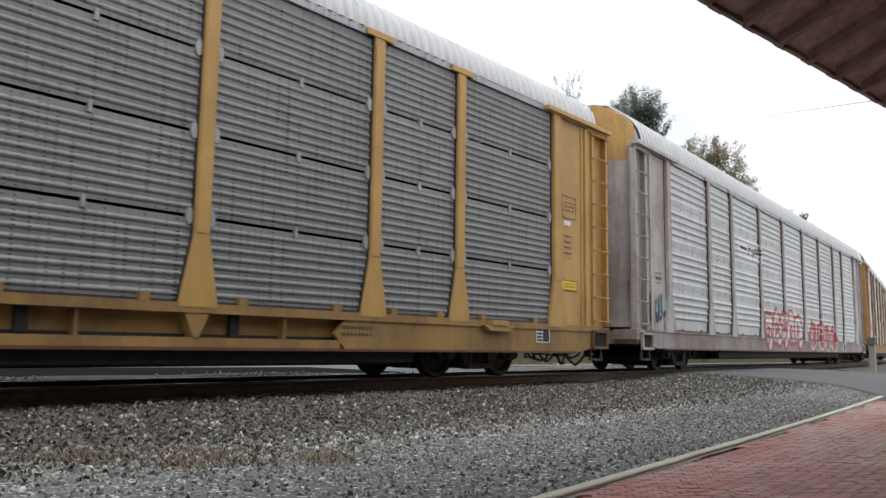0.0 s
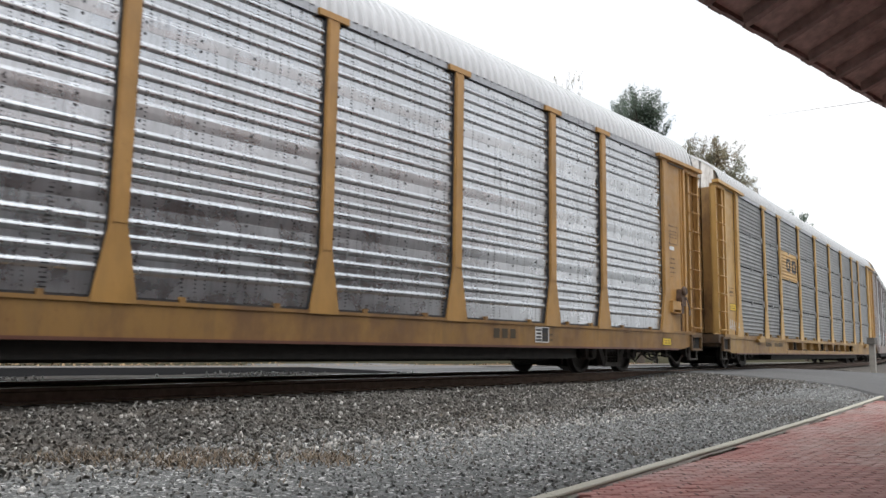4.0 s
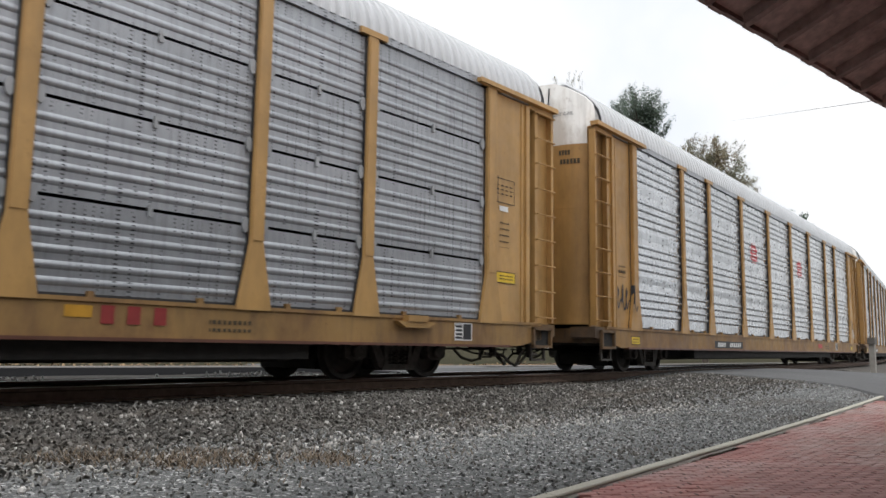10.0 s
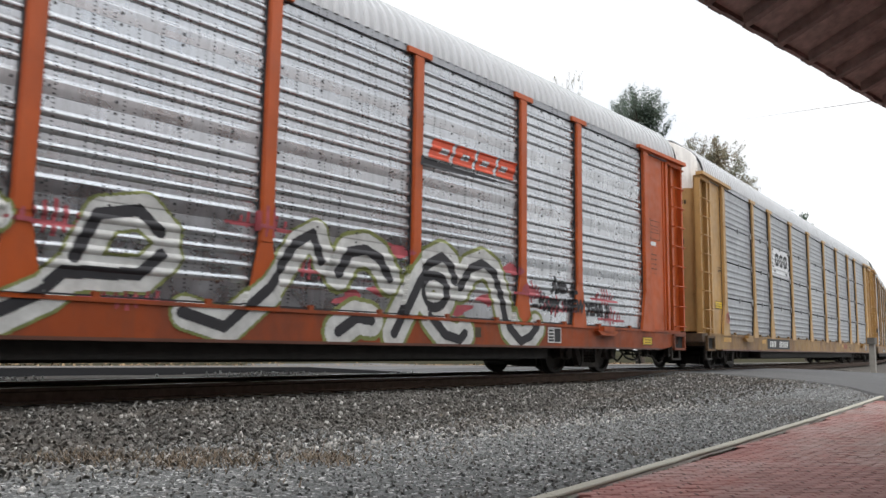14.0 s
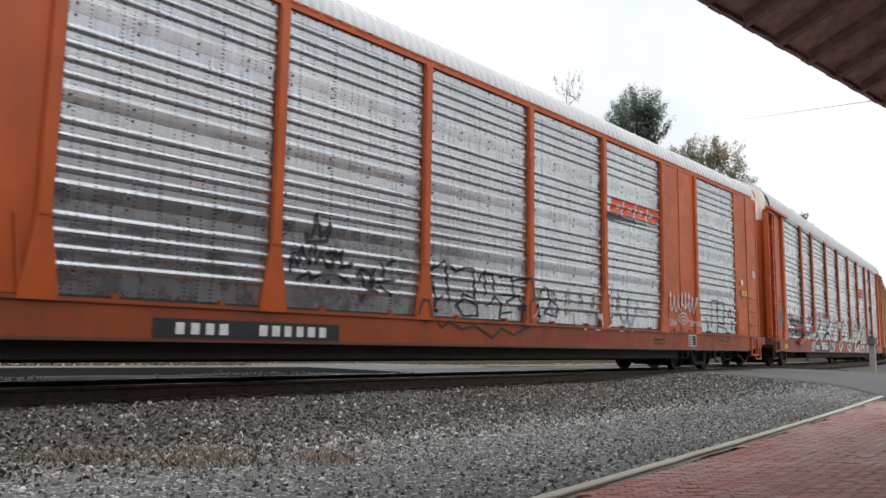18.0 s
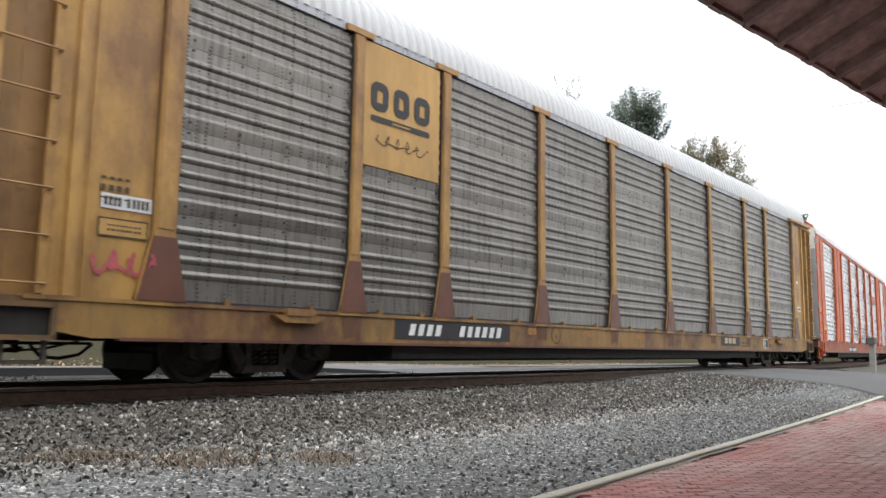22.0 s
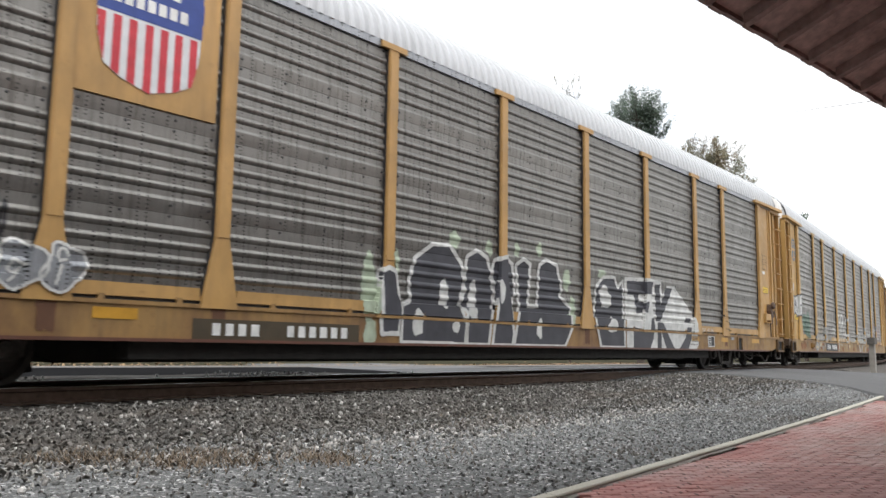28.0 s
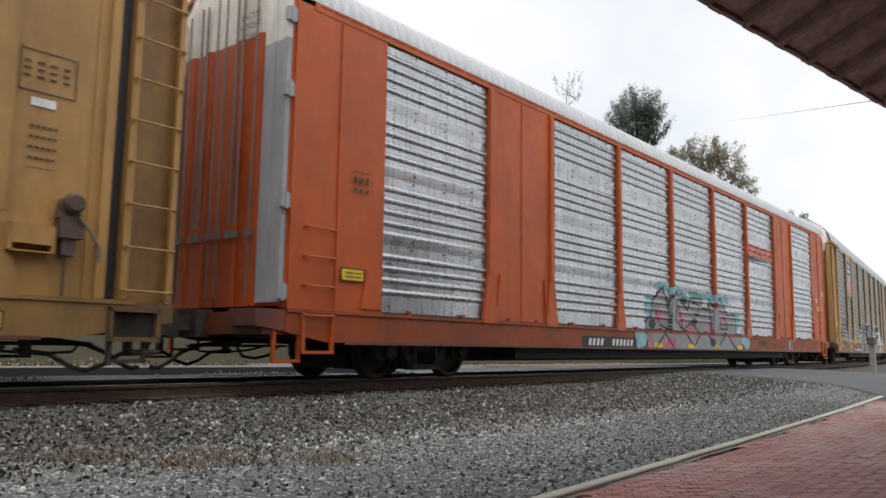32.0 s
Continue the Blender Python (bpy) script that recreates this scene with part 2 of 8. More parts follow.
# ---------------------------------------------------------------- mesh helpers
class Shape:
    """Collects vertices and faces of one mesh."""

    def __init__(self):
        self.v, self.f, self.m = [], [], []

    def box(self, x0, x1, y0, y1, z0, z1, mat=0):
        i = len(self.v)
        self.v += [(x, y, z) for x in (x0, x1) for y in (y0, y1) for z in (z0, z1)]
        self.f += [tuple(i + k for k in q) for q in ((0, 1, 3, 2), (4, 6, 7, 5), (0, 4, 5, 1), (2, 3, 7, 6), (0, 2, 6, 4), (1, 5, 7, 3))]
        self.m += [mat] * 6
        return self

    def prism(self, outline, y0, y1, mat=0):
        """An outline in x, z drawn through from y0 to y1."""
        i, n = len(self.v), len(outline)
        self.v += [(x, y0, z) for x, z in outline] + [(x, y1, z) for x, z in outline]
        self.f += [tuple(range(i, i + n)), tuple(range(i + 2 * n - 1, i + n - 1, -1))]
        self.f += [(i + k, i + n + k, i + n + (k + 1) % n, i + (k + 1) % n) for k in range(n)]
        self.m += [mat] * (n + 2)
        return self

    def slab(self, outline, z0, z1, mat=0):
        """An outline in x, y raised from z0 to z1."""
        i, n = len(self.v), len(outline)
        self.v += [(x, y, z0) for x, y in outline] + [(x, y, z1) for x, y in outline]
        self.f += [tuple(range(i + n - 1, i - 1, -1)), tuple(range(i + n, i + 2 * n))]
        self.f += [(i + k, i + (k + 1) % n, i + n + (k + 1) % n, i + n + k) for k in range(n)]
        self.m += [mat] * (n + 2)
        return self

    def tube(self, points, r, sides=8, mat=0):
        """A round bar along a line of points."""
        pts = [Vector(p) for p in points]
        i = len(self.v)
        up = Vector((0, 0, 1))
        for k, p in enumerate(pts):
            d = (pts[min(k + 1, len(pts) - 1)] - pts[max(k - 1, 0)]).normalized()
            ref = up if abs(d.z) < 0.95 else Vector((1, 0, 0))
            a = d.cross(ref).normalized()
            b = d.cross(a)
            rr = r[k] if isinstance(r, (list, tuple)) else r
            self.v += [tuple(p + a * rr * math.cos(2 * math.pi * s / sides) + b * rr * math.sin(2 * math.pi * s / sides)) for s in range(sides)]
        for k in range(len(pts) - 1):
            for s in range(sides):
                a0, a1 = i + k * sides + s, i + k * sides + (s + 1) % sides
                self.f.append((a0, a1, a1 + sides, a0 + sides))
                self.m.append(mat)
        self.f += [tuple(i + s for s in range(sides)), tuple(i + (len(pts) - 1) * sides + s for s in reversed(range(sides)))]
        self.m += [mat, mat]
        return self

    def ring(self, outline, centre, sides=28, mat=0):
        """A wheel-like solid: outline in (radius, y) turned about the y axis through centre."""
        i, n = len(self.v), len(outline)
        cx, cz = centre
        for s in range(sides):
            a = 2 * math.pi * s / sides
            self.v += [(cx + r * math.cos(a), y, cz + r * math.sin(a)) for r, y in outline]
        for s in range(sides):
            for k in range(n - 1):
                a0, b0 = i + s * n + k, i + ((s + 1) % sides) * n + k
                self.f.append((a0, a0 + 1, b0 + 1, b0))
                self.m.append(mat)
        return self

    def grid(self, rows, mat=0, smooth=False):
        i, w = len(self.v), len(rows[0])
        for row in rows:
            self.v += [tuple(p) for p in row]
        for a in range(len(rows) - 1):
            for b in range(w - 1):
                k = i + a * w + b
                self.f.append((k, k + 1, k + w + 1, k + w))
                self.m.append(mat)
        return self

    def mesh(self, name, *mats):
        me = bpy.data.meshes.new(name)
        me.from_pydata(self.v, [], self.f)
        for m in mats:
            me.materials.append(m)
        if len(mats) > 1:
            me.polygons.foreach_set("material_index", self.m)
        me.update()
        bm = bmesh.new()
        bm.from_mesh(me)
        bmesh.ops.recalc_face_normals(bm, faces=bm.faces)
        bm.to_mesh(me)
        bm.free()
        return me


def thing(name, label, category, group="", kind="", at=None):
    ob = tagged(new(name), label, category, group, kind)
    ob.empty_display_size = 0.2
    if at is not None:
        ob.matrix_basis = at
    return ob


def part(name, mesh, parent, label="", at=None):
    ob = new(name, mesh)
    ob.parent = parent
    if at is not None:
        ob.matrix_basis = at
    return tagged(ob, label)


def smooth(me, angle=40):
    me.polygons.foreach_set("use_smooth", [True] * len(me.polygons))
    me.set_sharp_from_angle(angle=radians(angle))
    return me


# ---------------------------------------------------------------- the line of the track
STEP = 0.5
SPAN = np.arange(-340.0, 480.0, STEP)
TURN = np.interp(SPAN, [-40, -18, -6, 2, 8, 14, 20, 32, 44, 56, 75], [0.04, 0.081, 0.071, 0.037, 0.017, 0.045, 0.086, 0.118, 0.147, 0.200, 0.220])
LINE_X = np.cumsum(np.cos(TURN)) * STEP
LINE_Y = np.cumsum(np.sin(TURN)) * STEP
K0 = int(np.argmin(abs(SPAN - 8)))
LINE_X += 8 - LINE_X[K0]
LINE_Y += 9.80 - LINE_Y[K0]
SLACK = {-2: 0.05, -1: 0.207, 0: 0.087, 1: 0.006, 2: -0.055, 3: -0.005, 4: 0.017, 5: -0.13, 6: -0.035, 7: 0.023, 8: 0.025, 9: 0.02}
PITCH, TRUCKS, START, SPEED, GAIN = 28.4, 10.05, 21.408, 8.3677, 0.0105


def track_at(s):
    return Vector((float(np.interp(s, SPAN, LINE_X)), float(np.interp(s, SPAN, LINE_Y)), 0.0))


def heading(s):
    return float(np.interp(s, SPAN, TURN))


def beside(s, d, z):
    p, h = track_at(s), heading(s)
    return (p.x - math.sin(h) * d, p.y + math.cos(h) * d, z)


def along(n, t):
    return START + SLACK.get(n, 0.0) - n * PITCH + SPEED * (t - 6) + GAIN * (t - 6) ** 2


def car_pose(s):
    a, b = track_at(s - TRUCKS), track_at(s + TRUCKS)
    c, d = (a + b) / 2, b - a
    return pose(c.x, c.y, 0, 0, 0, math.degrees(math.atan2(d.y, d.x)))


# ---------------------------------------------------------------- ground, ballast, track
rng = random.Random(7)


def kerb_line(x):
    return 2.60 + 0.105 * (x - 3.4) + 0.0015 * (x - 3.4) ** 2


def track_offset(x, y):
    return y - np.interp(x, LINE_X, LINE_Y)


def lie(x, y):
    """Height of the ground."""
    d = abs(track_offset(x, y))
    if y < kerb_line(x) - 0.05 and -9 < x < 16.5:
        return -0.47
    near = np.interp(d, [0, 1.55, 1.75, 2.9, 4.2, 7, 12, 20], [-0.36, -0.36, -0.36, -0.38, -0.37, -0.36, -0.40, -0.45])
    mound = float(np.interp(x, [10.5, 17.6, 25.5, 33], [0, 1, 1, 0])) * float(np.interp(y, [3.2, 4.4, 5.2, 6.2, 8.0, 9.0, 12, 16], [0, 0.07, 0.14, 0.21, 0.28, 0.30, 0.28, 0]))
    bank = float(np.interp(y, [27.5, 31, 36, 60], [0, 0.25, 1.35, 1.9])) * float(np.interp(x, [45, 70], [1, 0]))
    return float(near) + mound + bank


xs = [-2000, -600, -200, -90, -50, -30] + [-20 + 0.8 * i for i in range(101)] + [65, 72, 80, 95, 120, 160, 230, 400, 900, 2500]
ys = [-2000, -500, -120, -40, -15, -8] + [-4 + 0.6 * i for i in range(7)] + [0.2 + 0.1 * i for i in range(60)] + [6.2 + 0.6 * i for i in range(44)] + [35, 40, 50, 70, 110, 200, 450, 1000, 2500]
g = Shape()
g.grid([[(x, y, lie(x, y)) for x in xs] for y in ys])
far_ground = g.mesh("ground", M["gravel"])
n = Nodes("ground_gravel_and_grass", 0.95)
n.bsdf.inputs["Specular IOR Level"].default_value = 0.0
gy = n.axes()[1]
blend = n.ramp(n.math("ADD", n.math("MULTIPLY", gy, 0.02), n.math("MULTIPLY", n.noise(0.25, 5), 0.08)), 0.50, 0.53)
pebble = n.node("ShaderNodeTexVoronoi")
pebble.inputs["Scale"].default_value = 42
n.link(n.co, pebble.inputs["Vector"])
tone = n.node("ShaderNodeSeparateColor")
n.link(pebble.outputs["Color"], tone.inputs[0])
gravel = n.mix(n.ramp(n.noise(0.5, 5), 0.35, 0.68), (0.185, 0.190, 0.188), (0.135, 0.135, 0.13))
gravel = n.mix(n.ramp(tone.outputs[0], 0.25, 1.0), scaled((0.185, 0.19, 0.188), 0.70), n.mix(0.45, gravel, (0.34, 0.345, 0.34)))
gravel = n.mix(n.ramp(tone.outputs[1], 0.90, 0.93), gravel, (0.55, 0.55, 0.54))
turf = n.mix(n.ramp(n.noise(0.2, 5), 0.35, 0.68), (0.054, 0.051, 0.034), (0.075, 0.067, 0.048))
turf = n.mix(n.ramp(n.noise(20, 6), 0.42, 0.66), turf, (0.036, 0.036, 0.023))
n.bump(pebble.outputs["Distance"], 0.7, 0.02)
far_ground.materials[0] = n.done(n.mix(blend, gravel, turf))
tagged(new("ground", far_ground), "grey gravel yard turning to dry grass behind the railway", "ground", kind="structure")

bed = Shape()
CROSS = [(-3.1, -0.375), (-2.5, -0.30), (-1.9, -0.215), (-1.5, -0.19), (-0.9, -0.185), (0, -0.20), (0.9, -0.185), (1.5, -0.19), (1.9, -0.215), (2.5, -0.30), (3.1, -0.375)]
CROSS = CROSS[:7] + [(1.12, -0.15), (1.34, -0.10), (1.62, -0.09)] + CROSS[8:]


def windrow(s, d):
    """Low ridge of stone left behind the far rail, ending before the crossing."""
    return float(np.interp(d, [1.05, 1.35, 1.60, 1.9], [0, 0.10, 0.12, 0])) * float(np.interp(s, [-40, -25, 8, 13], [0, 1, 1, 0])) * (0.9 + 0.25 * noise.noise((s * 0.8, 0, 9)))


stations = list(range(-330, -60, 6)) + [-60 + 0.5 * i for i in range(400)] + list(range(140, 470, 6))
bed.grid([[beside(s, d + 0.06 * noise.noise((s * 1.3, d, 3)), z + windrow(s, d) + 0.02 * noise.noise((s * 1.7, d * 2, 0))) for d, z in CROSS] for s in stations])
tagged(new("ballast_bed", bed.mesh("ballast_bed", M["bed"])), "raised bed of dark crushed stone under the track", "railway bed", kind="structure")


def road_z(y):
    return float(np.interp(y, [-30, 3.4, 4.4, 5.2, 6.2, 7.8, 8.8, 12.8, 16, 21, 60], [-0.36, -0.355, -0.26, -0.19, -0.12, -0.05, -0.03, -0.03, -0.12, -0.33, -0.36]))


def road_edges(y):
    left = float(np.interp(y, [-30, 3.4, 4.4, 5.2, 6.2, 20, 60], [15.5, 15.8, 16.8, 17.8, 18.3, 18.3, 18.8]))
    return left, left + float(np.interp(y, [-30, 3, 6, 8, 60], [9.5, 9.5, 8.6, 7.6, 7.2]))


def rubble(count, place, size, seed):
    """Many small broken stones in one mesh."""
    r = np.random.RandomState(seed)
    ico_v = np.array([(0, 0, 1), (0.9, 0, 0.35), (0.28, 0.85, 0.3), (-0.72, 0.53, 0.4), (-0.72, -0.53, 0.3), (0.28, -0.85, 0.42),
                      (0.72, 0.53, -0.4), (-0.28, 0.85, -0.42), (-0.9, 0, -0.38), (-0.28, -0.85, -0.3), (0.72, -0.53, -0.42)])
    ico_f = np.array([(0, 1, 2), (0, 2, 3), (0, 3, 4), (0, 4, 5), (0, 5, 1), (1, 6, 2), (2, 7, 3), (3, 8, 4), (4, 9, 5), (5, 10, 1), (2, 6, 7), (3, 7, 8), (4, 8, 9), (5, 9, 10), (1, 10, 6)])
    verts, faces = [], []
    k = 0
    while k < count:
        p = place(r)
        if p is None:
            continue
        s = size(r)
        ang = r.uniform(0, 6.283, 3)
        rot = np.array(Euler(ang).to_matrix())
        shape = ico_v * r.uniform(0.7, 1.25, (11, 1)) * np.array([s, s * r.uniform(0.6, 1.0), s * r.uniform(0.5, 0.8)])
        verts.append(shape @ rot.T + np.array(p))
        faces.append(ico_f + 11 * k)
        k += 1
    me = bpy.data.meshes.new("stones")
    v, f = np.concatenate(verts), np.concatenate(faces)
    me.from_pydata(v.tolist(), [], f.tolist())
    me.update()
    return me


def shoulder_height(d):
    return np.interp(d, [q[0] for q in CROSS], [q[1] for q in CROSS])


def coarse_place(r):
    u = r.rand()
    if u < 0.80:
        s, d = r.uniform(-2, 26) if r.rand() < 0.8 else r.uniform(20, 34), r.triangular(-4.7, -2.4, -1.0)
    else:
        s, d = r.uniform(-4, 30), r.uniform(-0.7, 2.6)
    x, y, _ = beside(s, d, 0)
    left, right = road_edges(y)
    if left - 0.05 < x < right + 0.05 and d < 0:
        return None
    z = max(shoulder_height(d), lie(x, y)) if abs(d) < 3.1 else lie(x, y)
    return (x, y, z + r.uniform(-0.012, 0.022))


def fine_place(r):
    x = r.uniform(0.5, 14) if r.rand() < 0.75 else r.uniform(8, 18)
    y = r.uniform(kerb_line(x) + 0.05, 7.0)
    if x > road_edges(y)[0] - 0.05:
        return None
    return (x, y, lie(x, y) + r.uniform(-0.008, 0.008))


def heap_place(r):
    s, d = r.choice([0.2, 1.0, 2.6, 3.3, 7.2, 7.6, 8.0, 11.0]) + r.normal(0, 0.45), r.uniform(0.95, 1.5)
    x, y, _ = beside(s, d, 0)
    return (x, y, shoulder_height(d) + windrow(s, d) + r.uniform(-0.02, 0.035))


heap = rubble(900, heap_place, lambda r: r.uniform(0.014, 0.034), 9)
heap.materials.append(stone_mat("pale_stone", [(0.0, (0.22, 0.22, 0.21)), (0.4, (0.40, 0.40, 0.39)), (0.8, (0.62, 0.62, 0.61))]))
tagged(new("pale_stone_heaps", heap), "small heaps of pale stones behind the far rail", "ballast", kind="stuff")
coarse = rubble(42000, coarse_place, lambda r: r.uniform(0.014, 0.034), 3)
coarse.materials.append(stone_mat("crushed_stone", [(0.0, (0.080, 0.075, 0.067)), (0.35, (0.122, 0.114, 0.103)), (0.62, (0.166, 0.157, 0.142)), (0.90, (0.252, 0.240, 0.220)), (0.975, (0.58, 0.565, 0.53))]))
tagged(new("ballast_stones", coarse), "loose grey and white crushed stones along the rails", "ballast", kind="stuff")
fine = rubble(40000, fine_place, lambda r: 0.006 + 0.016 * r.rand() ** 2.2, 5)
fine.materials.append(stone_mat("gravel_chips", [(0.0, (0.145, 0.149, 0.145)), (0.4, (0.205, 0.210, 0.204)), (0.7, (0.268, 0.272, 0.266)), (0.9, (0.36, 0.36, 0.348)), (0.97, (0.70, 0.70, 0.685))]))
tagged(new("gravel_chips", fine), "fine bluish-grey gravel chips beside the platform kerb", "gravel", kind="stuff")

def pale_place(r):
    x = r.uniform(1.5, 11.5)
    y = float(np.interp(x, [1.5, 6, 11.5], [5.6, 5.3, 5.6])) + r.normal(0, 0.30)
    return None if x > road_edges(y)[0] - 0.1 else (x, y, lie(x, y) + r.uniform(0.0, 0.015))


pebbles = rubble(1500, pale_place, lambda r: 0.010 + 0.024 * r.rand() ** 1.6, 21)
pebbles.materials.append(stone_mat("pale_pebble", [(0.0, (0.27, 0.26, 0.245)), (0.5, (0.46, 0.445, 0.41)), (0.9, (0.68, 0.66, 0.625))]))
tagged(new("pale_pebbles", pebbles), "scattered pale pebbles where the ballast meets the gravel", "gravel", kind="stuff")

track = thing("railway_track", "single railway track with rusty rails on dark timber ties", "railway track", kind="structure")
HEAD = [(-0.036, 0.0), (0.036, 0.0), (0.036, -0.038), (0.010, -0.05), (0.010, -0.14), (0.070, -0.155), (0.070, -0.172), (-0.070, -0.172), (-0.070, -0.155), (-0.010, -0.14), (-0.010, -0.05), (-0.036, -0.038)]
for side in (-1, 1):
    sh = Shape()
    st = list(range(-330, -60, 6)) + [-60 + 1.0 * i for i in range(200)] + list(range(140, 470, 6))
    sh.grid([[beside(s, side * 0.7535 + d, z) for d, z in HEAD + HEAD[:1]] for s in st])
    sh.m = [1 if k % 12 == 0 else 0 for k in range(len(sh.f))]
    part("rail", sh.mesh("rail", M["rail_side"], M["rail_top"]), track, "rusty steel rail with a polished head")
tie_mesh = Shape().box(-0.11, 0.11, -1.30, 1.30, -0.36, -0.165).mesh("tie", M["tie"])
for i in range(290):
    s = -40 + 0.52 * i + rng.uniform(-0.02, 0.02)
    if 17.8 < s < 24.2:
        continue
    p = track_at(s)
    part("tie", tie_mesh, track, "", pose(p.x, p.y, rng.uniform(-0.012, 0.0), 0, 0, math.degrees(heading(s)) + rng.uniform(-1.2, 1.2)))
plate = Shape().box(-0.09, 0.09, -0.17, 0.17, -0.166, -0.150).mesh("tie_plate", M["rail_side"])
for i in range(60):
    s = -6 + 0.52 * i
    if 17.8 < s < 24.2:
        continue
    p = beside(s, -0.7535, 0)
    part("tie_plate", plate, track, "", pose(p[0], p[1], -0.004, 0, 0, math.degrees(heading(s))))

# level crossing: asphalt road over the rails, with grooves for the wheel flanges
road = Shape()
c0 = float(np.interp(22.0, LINE_X, LINE_Y))
for y0, y1 in ((-30, c0 - 0.84), (c0 - 0.66, c0 + 0.66), (c0 + 0.84, 60)):
    rows = []
    cuts = [y0 + (y1 - y0) * (k / 60) for k in range(61)] if y1 - y0 > 3 else [y0, y1]
    for y in cuts:
        a, b = road_edges(y)
        rows.append([(a - 0.25, y, road_z(y) - 0.14)] + [(a + (b - a) * k / 8 + (0.12 * noise.noise((y * 1.5, k, 1)) if k in (0, 8) else 0), y + track_offset(a + (b - a) * k / 8, 0) * 0, road_z(y)) for k in range(9)] + [(b + 0.25, y, road_z(y) - 0.14)])
    road.grid(rows)
tagged(new("crossing_road", road.mesh("crossing_road", M["asphalt"])), "grey worn asphalt road over the level crossing", "road", kind="structure")

# road beyond the track, light concrete
def verge(x):
    """Where the far road's gutter meets the grass."""
    return 27.0 - 0.2 * (x - 10) if x < 30 else 23.0


back_road = thing("back_road", "dark grey asphalt road along the far side of the track", "road", kind="structure")
stations = [-120, -60, -30] + list(range(-20, 64, 3)) + [80, 130, 250]
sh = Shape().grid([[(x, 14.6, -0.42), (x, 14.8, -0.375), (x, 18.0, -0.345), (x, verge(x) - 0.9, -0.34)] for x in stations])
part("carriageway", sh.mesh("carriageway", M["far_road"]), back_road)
sh = Shape().grid([[(x, verge(x) - 0.9, -0.345), (x, verge(x) - 0.89, -0.325), (x, verge(x) - 0.2, -0.305), (x, verge(x), -0.305), (x, verge(x) + 0.05, -0.42)] for x in stations])
part("gutter", sh.mesh("gutter", ground_mat("dusty_gutter_concrete", (0.20, 0.19, 0.178), (0.17, 0.16, 0.15), (0.14, 0.13, 0.12), 30, 0.6, 0.2, 0.95, 0.0)), back_road, "pale concrete gutter")
r = random.Random(77)
v, f = [], []
for k in range(5200):
    x = r.uniform(-4, 44)
    y = verge(x) + 0.1 + abs(r.gauss(0, 1.6))
    p, a, s_ = Vector((x, y, lie(x, y) + r.uniform(0.01, 0.10))), r.uniform(0, 6.28), r.uniform(0.03, 0.075)
    i = len(v)
    u, w = Vector((math.cos(a), math.sin(a), r.uniform(-0.5, 0.9))) * s_, Vector((-math.sin(a), math.cos(a), r.uniform(-0.4, 0.4))) * s_ * 0.6
    v += [tuple(p - u), tuple(p + w), tuple(p + u), tuple(p - w)]
    f.append((i, i + 1, i + 2, i + 3))
me = bpy.data.meshes.new("fallen_leaves")
me.from_pydata(v, [], f)
n = Nodes("fallen_leaf", 0.8)
me.materials.append(n.done(n.ramp(n.island(), 0.1, 0.9, (0.13, 0.06, 0.03, 1), (0.38, 0.25, 0.13, 1))))
tagged(new("fallen_leaves", me), "brown fallen leaves on the grass beyond the road", "leaves", kind="stuff")

# ---------------------------------------------------------------- platform
def wear(x):
    """Small knocks along the kerb's edges."""
    return 0.010 * noise.noise((x * 2.3, 0.5, 0.2)) + 0.004 * noise.noise((x * 11.0, 3.5, 0.2))


kerb = thing("kerb", "pale concrete kerb along the brick platform", "kerb", kind="structure")
for i in range(20):
    x0, x1 = -6 + i * 1.6, -6 + (i + 1) * 1.6 - 0.006
    if x1 > 22:
        break
    sh = Shape()
    rows = []
    for x in [x0 + (x1 - x0) * q / 8 for q in range(9)]:
        y = kerb_line(x)
        rows.append([(x, y - 0.09, -0.60), (x, y - 0.087 + wear(x), -0.310), (x, y - 0.079 + wear(x), -0.300), (x, y - 0.012, -0.298), (x, y - wear(x + 9), -0.310), (x, y, -0.60), (x, y - 0.09, -0.60)])
    sh.grid(rows)
    k = len(sh.v) - 63
    sh.f += [tuple(range(k, k + 6)), tuple(range(k + 56, k + 62))]
    sh.m += [0, 0]
    part("kerb_stone", sh.mesh("kerb_stone", M["concrete"]), kerb)

n = Nodes("worn_red_brick", 0.62)
brick_tone = n.ramp(n.math("ADD", n.math("MULTIPLY", n.random(), 0.55), n.math("MULTIPLY", n.island(), 0.45)), 0.1, 0.9, (0.20, 0.066, 0.060, 1), (0.42, 0.185, 0.160, 1))
pale = n.ramp(n.noise(1.1, 6, n.stretch(0.6, 1.5, 1), 0.65), 0.47, 0.68)
brick_tone = n.mix(n.math("MULTIPLY", pale, 0.60), brick_tone, (0.46, 0.35, 0.32))
brick_tone = n.mix(n.math("MULTIPLY", n.ramp(n.noise(45, 5), 0.5, 0.75), 0.35), brick_tone, (0.14, 0.065, 0.055))
n.bump(n.noise(70, 5), 0.4, 0.004)
sand = n.ramp(n.noise(0.55, 6, n.stretch(0.45, 1.3, 1), 0.7), 0.53, 0.66)
brick_tone = n.mix(n.math("MULTIPLY", sand, 0.55), brick_tone, (0.33, 0.285, 0.255))
chip = n.ramp(n.noise(13, 6, n.stretch(0.6, 1.6, 1), 0.75), 0.60, 0.68)
brick_tone = n.mix(n.math("MULTIPLY", chip, 0.6), brick_tone, (0.085, 0.045, 0.04))
M["brick"] = n.done(brick_tone, n.ramp(n.noise(8, 5), 0.3, 0.7, (0.5, 0.5, 0.5, 1), (0.85, 0.85, 0.85, 1)))
